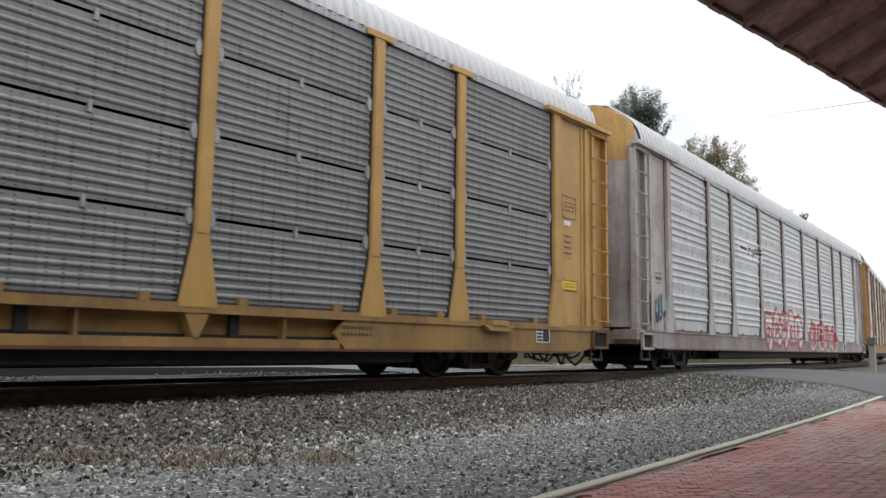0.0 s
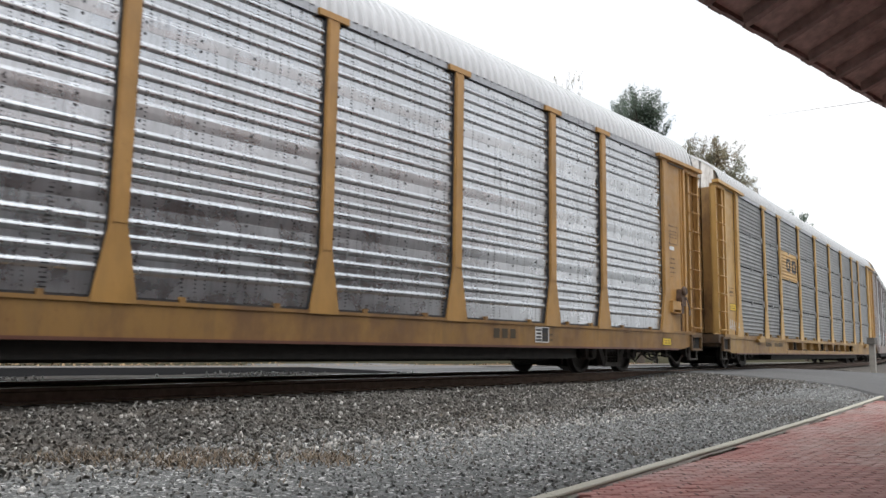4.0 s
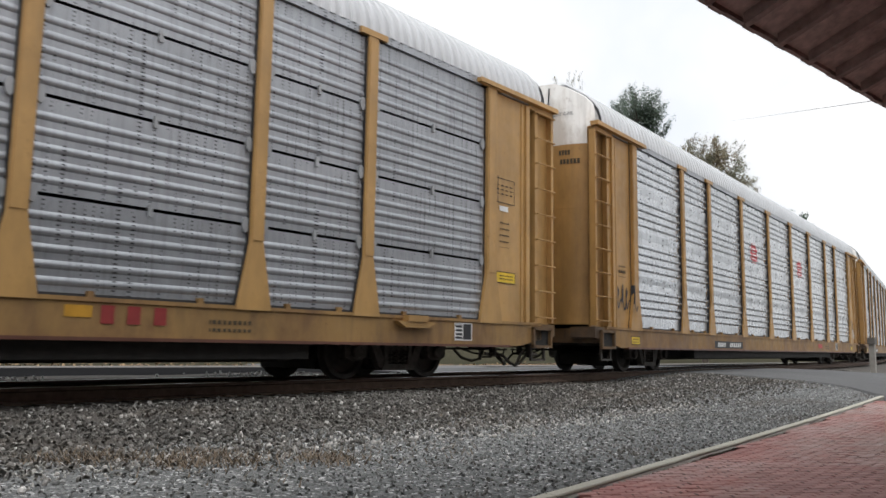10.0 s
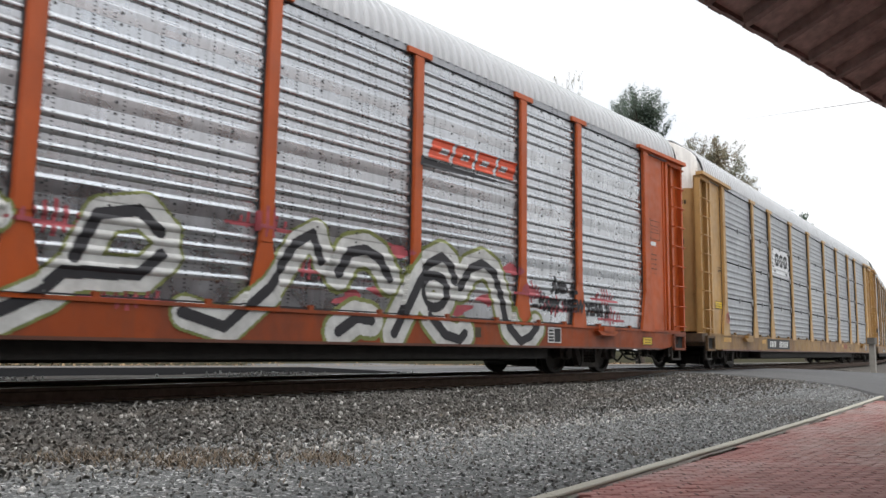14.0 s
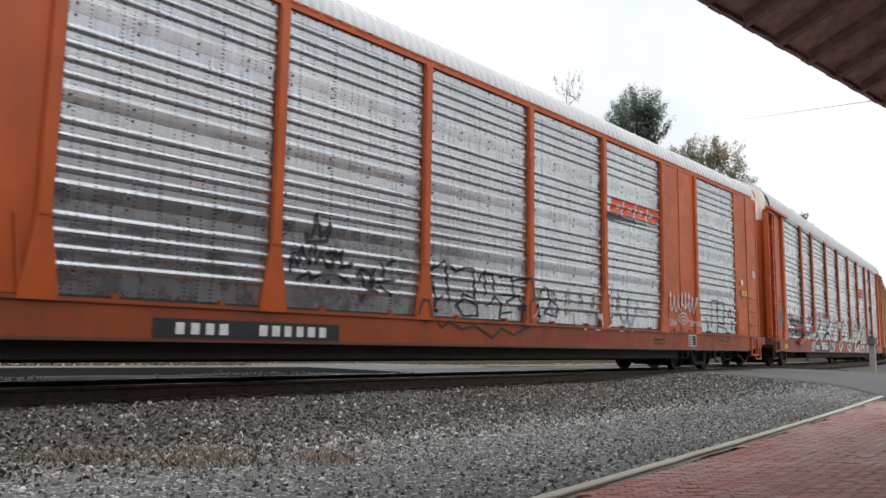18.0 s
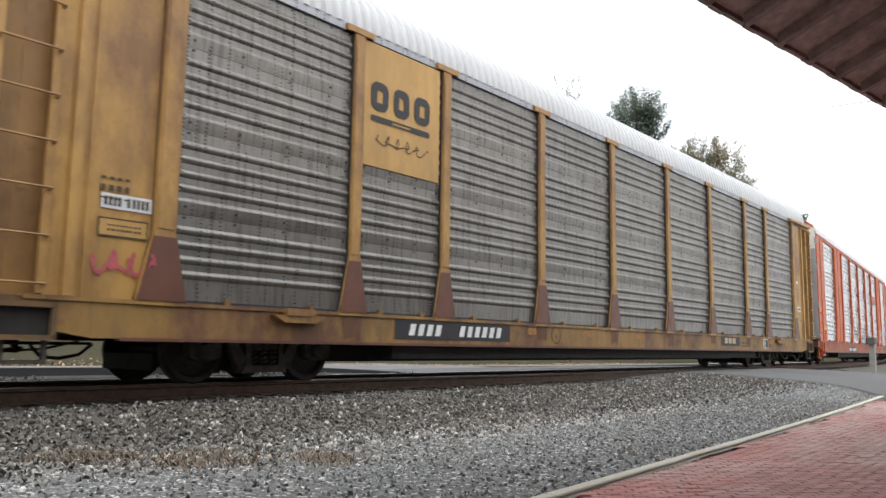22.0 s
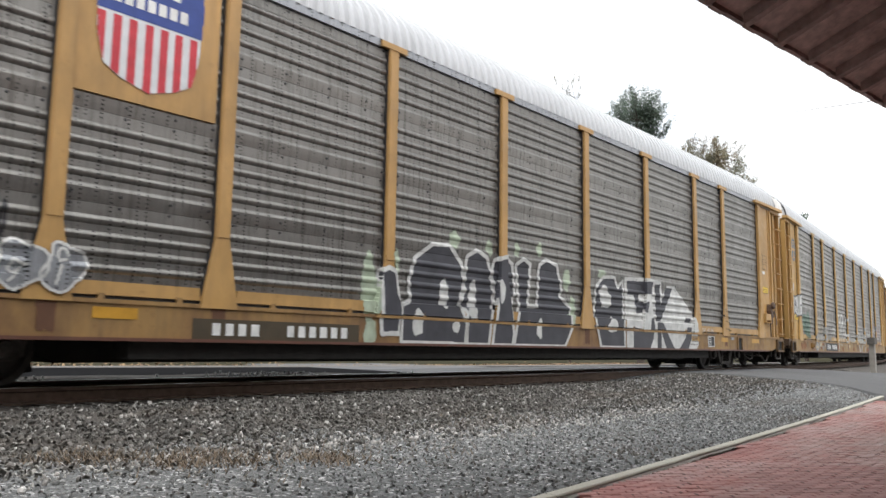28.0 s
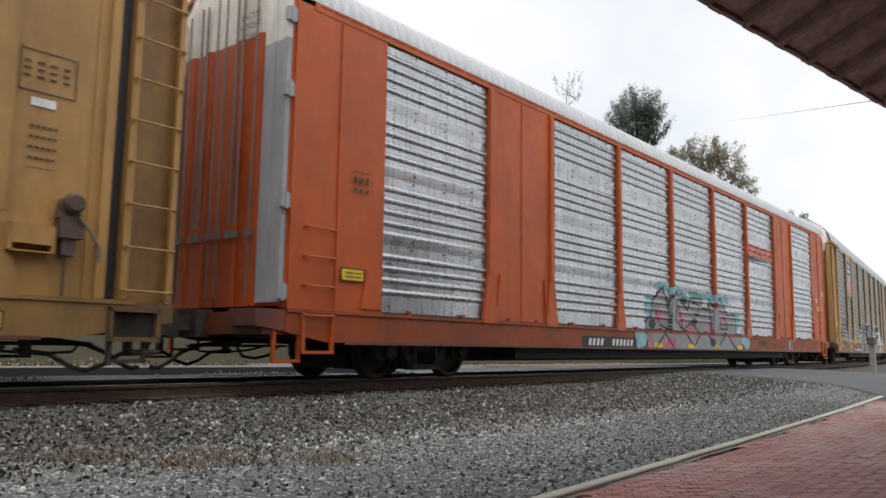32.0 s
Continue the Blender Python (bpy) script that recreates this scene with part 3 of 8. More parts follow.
M["mortar"] = ground_mat("sandy_joints", (0.19, 0.115, 0.10), (0.23, 0.15, 0.13), (0.12, 0.08, 0.07), 60, 0.7, 0.5)

platform = thing("brick_platform", "red brick station platform with worn uneven paving", "platform", kind="structure")
sh = Shape()
sh.grid([[(x, y, -0.331) for x in (-8, 0, 8, 15.4)] for y in (-4.0, 0.0)] + [[(x, kerb_line(x) - 0.085, -0.352) for x in (-8, 0, 8, 15.4)]])
part("paving_bed", sh.mesh("paving_bed", M["mortar"]), platform, "dark sandy paving bed")
# small pavers in running bond, laid at 45 degrees to the kerb
BL, BW, LONG, WIDE, LAID = 0.118, 0.0565, 0.124, 0.0585, -39.0
ca, sa = math.cos(radians(LAID)), math.sin(radians(LAID))
brick_list = []
for i in range(-110, 140):
    for j in range(-130, 340):
        u, w = (i + 0.5 * (j % 2)) * LONG, j * WIDE
        x, y = u * ca - w * sa, u * sa + w * ca
        if -6.0 < x < 15.2 and kerb_line(x) - 0.135 - 0.03 * noise.noise((x * 1.3, 7.1, 0)) > y > -2.40:
            brick_list.append((x, y, LAID))
brick_list.sort(key=lambda q: (q[0] - 5.5) ** 2 + 1.5 * (q[1] - 1.4) ** 2)


def brick_shape(sh, x, y, z, tip, turn=0.0):
    a, b, t = BL / 2, BW / 2, 0.004
    i = len(sh.v)
    c, s = math.cos(radians(turn)), math.sin(radians(turn))
    for half, wide, drop in ((a, b, 0.05), (a, b, t), (a - t, b - t, 0.0)):
        for p, q in ((-half, -wide), (half, -wide), (half, wide), (-half, wide)):
            sh.v.append((x + p * c - q * s, y + p * s + q * c, z - drop + (tip * p / a if drop < 0.04 else 0)))
    for lo, hi in ((0, 4), (4, 8)):
        sh.f += [(i + lo + k, i + lo + (k + 1) % 4, i + hi + (k + 1) % 4, i + hi + k) for k in range(4)]
    sh.f.append((i + 8, i + 9, i + 10, i + 11))
    sh.m += [0] * 9


one = Shape()
brick_shape(one, 0, 0, 0, 0.0)
brick_mesh = one.mesh("brick", M["brick"])
for x, y, turn in brick_list[:300]:
    part("brick", brick_mesh, platform, "", pose(x, y, -0.322 + rng.uniform(-0.002, 0.002), rng.uniform(-0.8, 0.8), rng.uniform(-0.6, 0.6), turn + rng.uniform(-0.8, 0.8)))
rest = Shape()
for x, y, turn in brick_list[300:]:
    brick_shape(rest, x + rng.uniform(-0.002, 0.002), y + rng.uniform(-0.002, 0.002), -0.322 + rng.uniform(-0.003, 0.003), rng.uniform(-0.0016, 0.0016), turn + rng.uniform(-0.8, 0.8))
me = bpy.data.meshes.new("bricks")
me.from_pydata(rest.v, [], rest.f)
me.materials.append(M["brick"])
tagged(part("paving_bricks", me, platform, "rows of worn red paving bricks"), kind="stuff")
pits = Shape()
for x, y, turn in brick_list:
    if x > 0.5 and y > -1 and rng.random() < 0.30:
        px_, py_ = x + ca * LONG / 2, y + sa * LONG / 2
        w, l, off = rng.uniform(0.005, 0.010), rng.uniform(0.010, 0.026), rng.uniform(-0.012, 0.012)
        k = len(pits.v)
        pits.v += [(px_ + ca * a * w - sa * (b * l + off), py_ + sa * a * w + ca * (b * l + off), -0.3185) for a, b in ((-1, -1), (1, -0.8), (1, 1), (-1, 0.9))]
        pits.f.append((k, k + 1, k + 2, k + 3))
me = bpy.data.meshes.new("open_joints")
me.from_pydata(pits.v, [], pits.f)
me.materials.append(plain("dark_joint_soil", (0.045, 0.03, 0.027), 0.95))
tagged(part("open_joints", me, platform, "dark soil in open joints between the bricks"), kind="stuff")
sh = Shape()
sh.grid([[(x, kerb_line(x) - 0.085, -0.319), (x, kerb_line(x) - 0.10, -0.320 + 0.004 * noise.noise((x * 3, 1, 1))), (x, kerb_line(x) - 0.12 + 0.03 * noise.noise((x * 2.1, 5, 2)) + 0.02 * noise.noise((x * 9, 2, 2)), -0.325)] for x in [-4 + 0.1 * k for k in range(190)]])
part("sand_strip", sh.mesh("sand_strip", ground_mat("grey_sand", (0.25, 0.225, 0.20), (0.31, 0.285, 0.26), (0.15, 0.135, 0.12), 50, 1.2, 0.6)), platform, "grey sand washed along the kerb")

# ---------------------------------------------------------------- station eave
M["eave_wood"] = plain("red_brown_stained_boards", (0.50, 0.40, 0.365), 0.75, 0.0, 0.3, 9)
M["eave_beam"] = plain("dark_brown_rafters", (0.35, 0.27, 0.245), 0.75, 0.0, 0.3, 9)
M["wall_brick"] = ground_mat("station_wall", (0.20, 0.075, 0.055), (0.16, 0.06, 0.045), (0.10, 0.05, 0.04), 30, 0.8, 0.4)
station = thing("station_eave", "dark red-brown wooden station eave with rafters", "roof", kind="structure")


def eave_y(x):
    return 2.75 - 0.088 * (x - 5.98)


RISE = 0.42


def under(x, back, drop=0.0):
    return (x + 0.139 * -back * 0, eave_y(x) - back, 3.475 + RISE * back - drop)


boards = Shape()
for k in range(9):
    b0, b1 = k * 0.6, k * 0.6 + 0.592
    boards.grid([[under(x, b0), under(x, b1)] for x in (-6, 4, 14, 24)])
    boards.grid([[under(x, b0, -0.03), under(x, b1, -0.03)] for x in (-6, 4, 14, 24)])
part("soffit", boards.mesh("soffit", M["eave_wood"]), station, "red-brown boarded soffit")
sh = Shape()
for k in range(50):
    x = -6 + 0.6 * k
    for a, b, drop in ((0.0, 0.6, 0.02), (0.19, 0.40, 0.03)):
        p, q = under(x + a, -0.03), under(x + b, -0.03)
        i = len(sh.v)
        sh.v += [(c[0], c[1] - back, c[2] - low) for c in (p, q) for back, low in ((0, drop), (0.05, drop), (0.05, -0.06), (0, -0.06))]
        sh.f += [(i, i + 1, i + 2, i + 3), (i + 4, i + 7, i + 6, i + 5)] + [(i + m, i + 4 + m, i + 4 + (m + 1) % 4, i + (m + 1) % 4) for m in range(4)]
        sh.m += [0] * 6
part("eave_edge", sh.mesh("eave_edge", M["eave_beam"]), station, "jagged dark eave edge")
for k in range(40):
    x = -5.9 + 0.66 * k
    sh = Shape()
    a, b = under(x, 0.06, 0.0), under(x, 5.2, 0.0)
    sh.v += [(a[0], a[1], a[2]), (a[0] + 0.09, a[1], a[2]), (a[0] + 0.09, a[1], a[2] - 0.11), (a[0], a[1], a[2] - 0.11), (b[0], b[1], b[2]), (b[0] + 0.09, b[1], b[2]), (b[0] + 0.09, b[1], b[2] - 0.14), (b[0], b[1], b[2] - 0.14)]
    sh.f += [(0, 1, 2, 3), (4, 7, 6, 5), (0, 4, 5, 1), (1, 5, 6, 2), (2, 6, 7, 3), (3, 7, 4, 0)]
    sh.m += [0] * 6
    part("rafter", sh.mesh("rafter", M["eave_beam"]), station)
wall = Shape().box(-8, 24, -2.75, -2.45, -0.6, 5.5).mesh("station_wall", M["wall_brick"])
tagged(new("wall_station", wall), "plain red brick station wall behind the platform", "wall", kind="structure")

# marker post by the crossing
post_thing = thing("marker_post", "weathered grey wooden post beside the crossing", "post", at=pose(31.4, 8.2, -0.40))
part("shaft", Shape().box(-0.09, 0.09, -0.09, 0.09, 0, 1.22).mesh("shaft", plain("weathered_timber", (0.30, 0.28, 0.25), 0.85)), post_thing)
part("cap", Shape().box(-0.16, 0.16, -0.13, 0.13, 1.22, 1.46).mesh("cap", plain("dark_timber_cap", (0.12, 0.11, 0.10), 0.8)), post_thing, "dark wider cap")


# ---------------------------------------------------------------- trees
def leaf_mat(name, a, b, c):
    n = Nodes(name, 0.7)
    col = n.ramp(n.island(), 0.1, 0.9, (*a, 1), (*b, 1))
    return n.done(n.mix(n.ramp(n.noise(0.35, 3), 0.45, 0.65), col, c))


M["bark"] = plain("grey_brown_bark", (0.10, 0.08, 0.065), 0.9, 0, 0.35, 5)
M["pine_leaf"] = leaf_mat("dark_green_needles", (0.065, 0.098, 0.070), (0.145, 0.19, 0.135), (0.10, 0.14, 0.105))
M["autumn_leaf"] = leaf_mat("dull_olive_leaves", (0.095, 0.10, 0.055), (0.21, 0.20, 0.115), (0.20, 0.145, 0.085))
M["hedge_leaf"] = leaf_mat("green_leaves", (0.04, 0.065, 0.022), (0.10, 0.14, 0.05), (0.07, 0.10, 0.03))


def tree(name, label, foot, centre_z, rx, rz, leaf, tips_count, per_tip, size, seed, clump=0.30, upward=0.5, hollow=0.35, scatter=0.42):
    """A trunk with limbs that fork to many twig ends, each with a tuft of leaves, inside an uneven egg-shaped crown."""
    r = random.Random(seed)
    t = thing(name, label, "tree", at=pose(*foot))
    wood = Shape()
    top = centre_z + rz * 0.55
    bend = (r.uniform(-0.3, 0.3), r.uniform(-0.3, 0.3))
    girth = (0.014 if tips_count > 30 else 0.005) * (centre_z + rz)
    wood.tube([(bend[0] * math.sin(k * 0.5), bend[1] * math.sin(k * 0.4), top * k / 6) for k in range(7)], [girth * (1 - 0.145 * k) for k in range(7)], 9)
    tips = []
    while len(tips) < tips_count:
        d = Vector((r.gauss(0, 1), r.gauss(0, 1), r.gauss(0, 1))).normalized()
        reach = (hollow + (1 - hollow) * r.random() ** 0.6) * (0.86 + 0.26 * noise.noise(d * 2.2 + Vector((seed, 0, 0))))
        tips.append(Vector((d.x * rx, d.y * rx, d.z * rz)) * reach + Vector((0, 0, centre_z)))
    limbs = []
    for k in range(14):
        a, f = k * 2.4, 0.45 + 0.5 * k / 14
        z = top * f
        end = Vector((math.cos(a) * rx * 0.55, math.sin(a) * rx * 0.55, z + rz * 0.22))
        wood.tube([(0, 0, z - rz * 0.15), tuple(end * 0.5 + Vector((0, 0, z * 0.5 - rz * 0.03))), tuple(end)], [girth * 0.42, girth * 0.28, girth * 0.12], 6)
        limbs.append(end)
    for p in tips[::2]:
        a = min(limbs, key=lambda q: (q - p).length)
        wood.tube([tuple(a), tuple((a + p) / 2 + Vector((0, 0, 0.12))), tuple(p)], [girth * 0.11, girth * 0.08, girth * 0.04], 4)
    part("trunk", smooth(wood.mesh("trunk", M["bark"])), t, "grey-brown trunk, limbs and twigs")
    v, f = [], []
    for p in tips:
        grow = Vector((p.x / rx, p.y / rx, (p.z - centre_z) / rz + upward)).normalized()
        for k in range(int(per_tip * r.uniform(0.4, 1.4))):
            q = p + grow * r.uniform(-0.4, 1.3) * clump + Vector((r.gauss(0, 1), r.gauss(0, 1), r.gauss(0, 1))) * clump * scatter
            u = (Vector((r.gauss(0, 1), r.gauss(0, 1), r.gauss(0, 1))) * 0.6 + grow * 0.7).normalized()
            w = u.orthogonal().normalized()
            s = size * r.uniform(0.6, 1.3)
            i = len(v)
            v += [tuple(q - u * s), tuple(q + w * s * 0.34), tuple(q + u * s), tuple(q - w * s * 0.34)]
            f.append((i, i + 1, i + 2, i + 3))
    me = bpy.data.meshes.new("crown")
    me.from_pydata(v, [], f)
    me.materials.append(leaf)
    part("crown", me, t, "uneven leafy crown with gaps")
    return t


def along_ray(x, y, z, k):
    return EYE.x + x * k, EYE.y + y * k, EYE.z + z * k


px, py, pz = along_ray(0.875, 0.489, 0.290, 56)
tree("pine_tree", "tall dark green pine behind the railway", (px, py, -0.45), pz + 0.30, 2.35, 2.7, M["pine_leaf"], 250, 84, 0.11, 11, 0.52, 1.7, 0.25, 0.24)
px, py, pz = along_ray(0.9423, 0.4369, 0.214, 60)
tree("broadleaf_tree", "broad olive-brown tree behind the railway", (px, py, -0.45), pz + 0.45, 4.5, 4.25, M["autumn_leaf"], 450, 58, 0.12, 12, 0.36, 0.5, 0.3)
px, py, pz = along_ray(1.032, 0.345, 0.150, 78)
tree("small_tree", "small dark tree far along the railway", (px, py, -0.45), pz + 0.45, 1.2, 2.4, M["pine_leaf"], 60, 50, 0.16, 13, 0.35, 0.6)
px, py, pz = along_ray(0.811, 0.5504, 0.332, 50)
tree("bare_tree", "thin tree with a few sparse leaves", (px, py, -0.45), pz + 0.45, 1.15, 1.30, M["autumn_leaf"], 26, 20, 0.075, 14, 0.34, 2.0, 0.3, 0.14)
for k in range(9):
    high = rng.uniform(13, 17) if k < 7 else rng.uniform(8, 10)
    tree("bush_tree", "green roadside tree behind the railway", (-20 + 6.0 * k + rng.uniform(-2, 2), 48 + rng.uniform(-3, 3), -0.45), high * 0.52, 4.6, high * 0.5, M["hedge_leaf"], 170, 26, 0.36, 30 + k, 0.7, 0.4)


def weeds(cx, cy, spread, count, seed):
    r = random.Random(seed)
    v, f = [], []
    for k in range(count):
        x, y = cx + r.gauss(0, spread), cy + r.gauss(0, spread * 1.3)
        z, a, hgt = lie(x, y), r.uniform(0, 6.283), r.uniform(0.015, 0.075)
        i = len(v)
        w = 0.006
        v += [(x - w * math.sin(a), y + w * math.cos(a), z), (x + w * math.sin(a), y - w * math.cos(a), z), (x + math.cos(a) * hgt * 1.1, y + math.sin(a) * hgt * 1.1, z + hgt)]
        f.append((i, i + 1, i + 2))
    me = bpy.data.meshes.new("weed_patch")
    me.from_pydata(v, [], f)
    me.materials.append(M["weed"])
    tagged(new("weed_patch", me), "patch of dry brown weeds in the gravel", "weeds", kind="stuff")


M["weed"] = leaf_mat("dry_brown_grass", (0.12, 0.084, 0.053), (0.20, 0.15, 0.10), (0.145, 0.105, 0.068))
for k, (wx, wy, ws, wn_) in enumerate(((2.36, 6.0, 0.13, 260), (2.6, 5.9, 0.16, 420), (2.87, 5.32, 0.13, 420), (3.2, 5.42, 0.15, 300), (3.33, 5.15, 0.14, 160), (3.8, 4.76, 0.13, 380), (4.5, 4.7, 0.3, 90), (3.0, 5.0, 0.3, 120), (7.4, 6.5, 0.35, 150))):
    weeds(wx, wy, ws * 1.15, int(wn_ * 0.95), 200 + k)
wire = thing("overhead_wire", "thin dark service wire from the station eave", "wire")
sh = Shape()
a, b = Vector(along_ray(0.956, 0.4026, 0.2938, 60)), Vector((10.06, 2.36, 3.49))
sh.tube([a + (b - a) * (k / 16) for k in range(17)], 0.005, 5)
part("cable", sh.mesh("cable", M["grey_post"]), wire)


# ---------------------------------------------------------------- autorack cars
M["rust_brown"] = paint("rust_brown_primer", (0.135, 0.055, 0.036), 0.5, 0.4)
POSTS = (-11.78, -8.97, -7.0, -4.16, -1.33, 1.52, 4.23, 6.99, 8.88, 11.68)
LOW, HIGH = 0.955, 4.945
SKIN = -1.455


def ridge_profile(kind):
    """Outward relief of the side sheets: pairs of height and depth, bottom to top, split where a slot is open."""
    runs, run = [], []
    tall = (HIGH - LOW) / 4
    for k in range(4):
        z0 = LOW + k * tall
        if kind == "banded":
            marks = [(u, 0.050, 0.028) for u in (0.312, 0.482, 0.652, 0.822)]
            if k:
                run += [(z0 + 0.001, 0.0), (z0 + 0.003, 0.005), (z0 + 0.08, 0.015), (z0 + 0.15, 0.022)] + [(z0 + 0.15 + 0.05 * q / 6, 0.011 * (1 + math.cos(math.pi * q / 6))) for q in range(1, 7)]
            else:
                run += [(z0 + 0.002, 0.0), (z0 + 0.03, 0.0)]
        elif kind == "slotted":
            marks = [(u, 0.045, 0.016) for u in (0.13, 0.29, 0.45, 0.61, 0.77)]
            run += [(z0 + 0.004, 0.0)]
        else:
            marks = [(u, 0.034, 0.020) for u in (0.09, 0.20, 0.31, 0.42, 0.53, 0.64, 0.75, 0.86)]
            run += [(z0 + 0.004, 0.0)]
        for u, w, h in marks:
            zc = z0 + u * tall
            run += [(zc - w, 0.0), (zc - w * 0.62, h * 0.62), (zc - w * 0.25, h * 0.94), (zc + w * 0.05, h), (zc + w * 0.35, h * 0.86), (zc + w * 0.68, h * 0.5), (zc + w, 0.0)]
        if kind == "banded":
            run += [(z0 + 0.93 * tall, 0.0), (z0 + 0.998 * tall, 0.0)]
        elif k < 3:
            run.append((z0 + tall - 0.034, 0.0))
            runs.append(run)
            run = []
        else:
            run.append((z0 + tall - 0.002, 0.0))
    runs.append(run)
    return runs


PROFILES = {k: ridge_profile(k) for k in ("banded", "slotted", "fine")}
FLAT = {k: ([z for r in v for z, _ in r], [d for r in v for _, d in r]) for k, v in PROFILES.items()}
CACHE = {}


def cached(key, build):
    if key not in CACHE:
        CACHE[key] = build()
    return CACHE[key]


def side_panel(a, b, kind, mat, which):
    def build():
        sh = Shape()
        for run in PROFILES[kind][which:which + 1]:
            ins = 0.045
            xs_ = [a, a + ins, b - ins, b]
            sh.grid([[(x, SKIN - (d if 0 < k < 3 else 0.0), z) for k, x in enumerate(xs_)] for z, d in run])
        me = bpy.data.meshes.new("side_panel")
        me.from_pydata(sh.v, [], sh.f)
        me.materials.append(mat)
        return me
    return cached(("panel", a, b, kind, mat.name, which), build)


def stub(x, z, r):
    return [(x + r * math.cos(k * math.pi / 5), z + 2.2 * r * math.sin(k * math.pi / 5)) for k in range(10)]


def post_mesh(mat, wide, flare, cap, end=False):
    def build():
        sh = Shape()
        w = wide / 2
        sh.prism([(-flare, 0.90), (flare, 0.90), (flare * 0.93, 1.02), (w, 1.72), (w, 4.96), (-w, 4.96), (-w, 1.72), (-flare * 0.93, 1.02)], -1.530, -1.43)
        sh.prism([(-w * 0.8, 1.75), (w * 0.8, 1.75), (w * 0.8, 4.9), (-w * 0.8, 4.9)], -1.541, -1.53)
        if cap:
            sh.box(-0.27, 0.27, -1.545, -1.43, 4.955, 5.045)
        if mat is M["brown_yellow"]:
            sh.prism([(-flare, 0.95), (flare, 0.95), (flare * 0.93, 1.02), (w + 0.01, 1.66), (-w - 0.01, 1.66), (-flare * 0.93, 1.02)], -1.546, -1.52, 2)
        e = 0.006 if end else 0.014
        sh.prism([(-flare - e, 0.955), (flare + e, 0.955), (flare * 0.93 + e, 1.02), (w + e, 1.72), (w + e, 4.95), (-w - e, 4.95), (-w - e, 1.72), (-flare * 0.93 - e, 1.02)], -1.470 if end else -1.497, -1.44, 1)
        return sh.mesh("post", mat, M["black_paint"], M["rust_brown"])
    return cached(("post", mat.name, wide, flare, cap, end), build)


def roof_arch(lower):
    """Half and whole outline of the roof across the car, in y and z."""
    ys = [-1.50, -1.485, -1.43, -1.32, -1.15, -0.68, -0.35, 0.0]
    zs_ = [5.06, 5.20, 5.38, 5.55, 5.72, 6.04, 6.085, 6.095]
    half = [(float(np.interp(k, range(8), ys)), 5.06 + (float(np.interp(k, range(8), zs_)) - 5.06) * (1 - lower)) for k in np.linspace(0, 7, 15)]
    return half + [(-y, z) for y, z in half[-2::-1]]


def roof_mesh(mat, lower, reach):
    def build():
        sh = Shape()
        rows, count = [], int(2 * reach / 0.2)
        for k in range(count + 1):
            for q, lift in ((0.0, 0.0), (0.022, 0.045), (0.085, 0.045), (0.107, 0.0)):
                x = min(reach, -reach + 2 * reach * k / (count + 1) + q)
                rows.append([(x, y * (1 + lift * 0.3), z + lift * (0 if abs(y) > 1.49 else 0.5 if abs(y) > 1.45 else 1)) for y, z in roof_arch(lower)])
        sh.grid(rows)
        me = bpy.data.meshes.new("roof")
        me.from_pydata(sh.v, [], sh.f)
        me.materials.append(mat)
        me.materials.append(M["roof_valley"])
        wide = len(roof_arch(lower)) - 1
        me.polygons.foreach_set("material_index", [1 if (k // wide) % 4 == 3 else 0 for k in range(len(sh.f))])
        me.update()
        return smooth(me, 24)
    return cached(("roof", mat.name, lower, reach), build)


def end_door_mesh(mat, kind, lower):
    """Half of the closed end doors at the front end, near side."""
    def build():
        sh = Shape()
        if kind == "folding":
            plan = [(13.02, -1.36), (13.36, -1.34)]
            for y0 in (-0.98, -0.715, -0.48, -0.24):
                plan += [(13.36, y0 - 0.026), (13.06, y0 - 0.022), (13.06, y0 + 0.022), (13.36, y0 + 0.026)]
            plan += [(13.36, -0.022), (13.12, -0.012)]
        elif kind == "flat":
            plan = [(13.30, -1.40), (13.34, -1.38), (13.34, -0.9), (13.38, -0.88), (13.38, -0.72), (13.34, -0.70), (13.34, -0.45), (13.38, -0.43), (13.38, -0.30), (13.34, -0.28), (13.34, -0.012)]
        else:
            plan = [(13.43, -1.37), (13.48, -1.31), (13.56, -1.18), (13.63, -1.0), (13.68, -0.80), (13.705, -0.55), (13.715, -0.30), (13.715, -0.014)]
        roof_y = [0.0, 0.30, 0.86, 1.14, 1.34, 1.43, 1.5]
        roof_z = [6.13, 6.09, 5.94, 5.74, 5.54, 5.36, 5.18]
        if kind != "flat":
            roof_y, roof_z = [0.0, 0.64, 1.16, 1.34, 1.5], [6.07, 6.03, 5.70, 5.50, 5.20]
        rows = []
        for x, y in plan:
            top = 5.06 + (float(np.interp(-y, roof_y, roof_z)) - 5.06) * (1 - lower) + (0.09 if kind == "folding" else 0.0)
            back = [(13.405, y, top + 0.02)] if kind == "clam" else []
            rows.append([(x, y, 0.98)] + [(x - 0.035 * max(0, (f - 0.86) / 0.14), y, 0.98 + (top - 0.98) * f) for f in (0.25, 0.5, 0.75, 0.88, 0.97, 1.0)] + back)
        sh.grid(rows)
        if kind == "clam":
            sh.grid([[(x + 0.006, y - 0.004, 3.338), (x + 0.008, y - 0.005, 3.35), (x + 0.006, y - 0.004, 3.362)] for x, y in plan])
        me = sh.mesh("end_door", mat)
        return smooth(me, 35)
    return cached(("end", mat.name, kind, lower), build)


WHEEL_R = 0.405


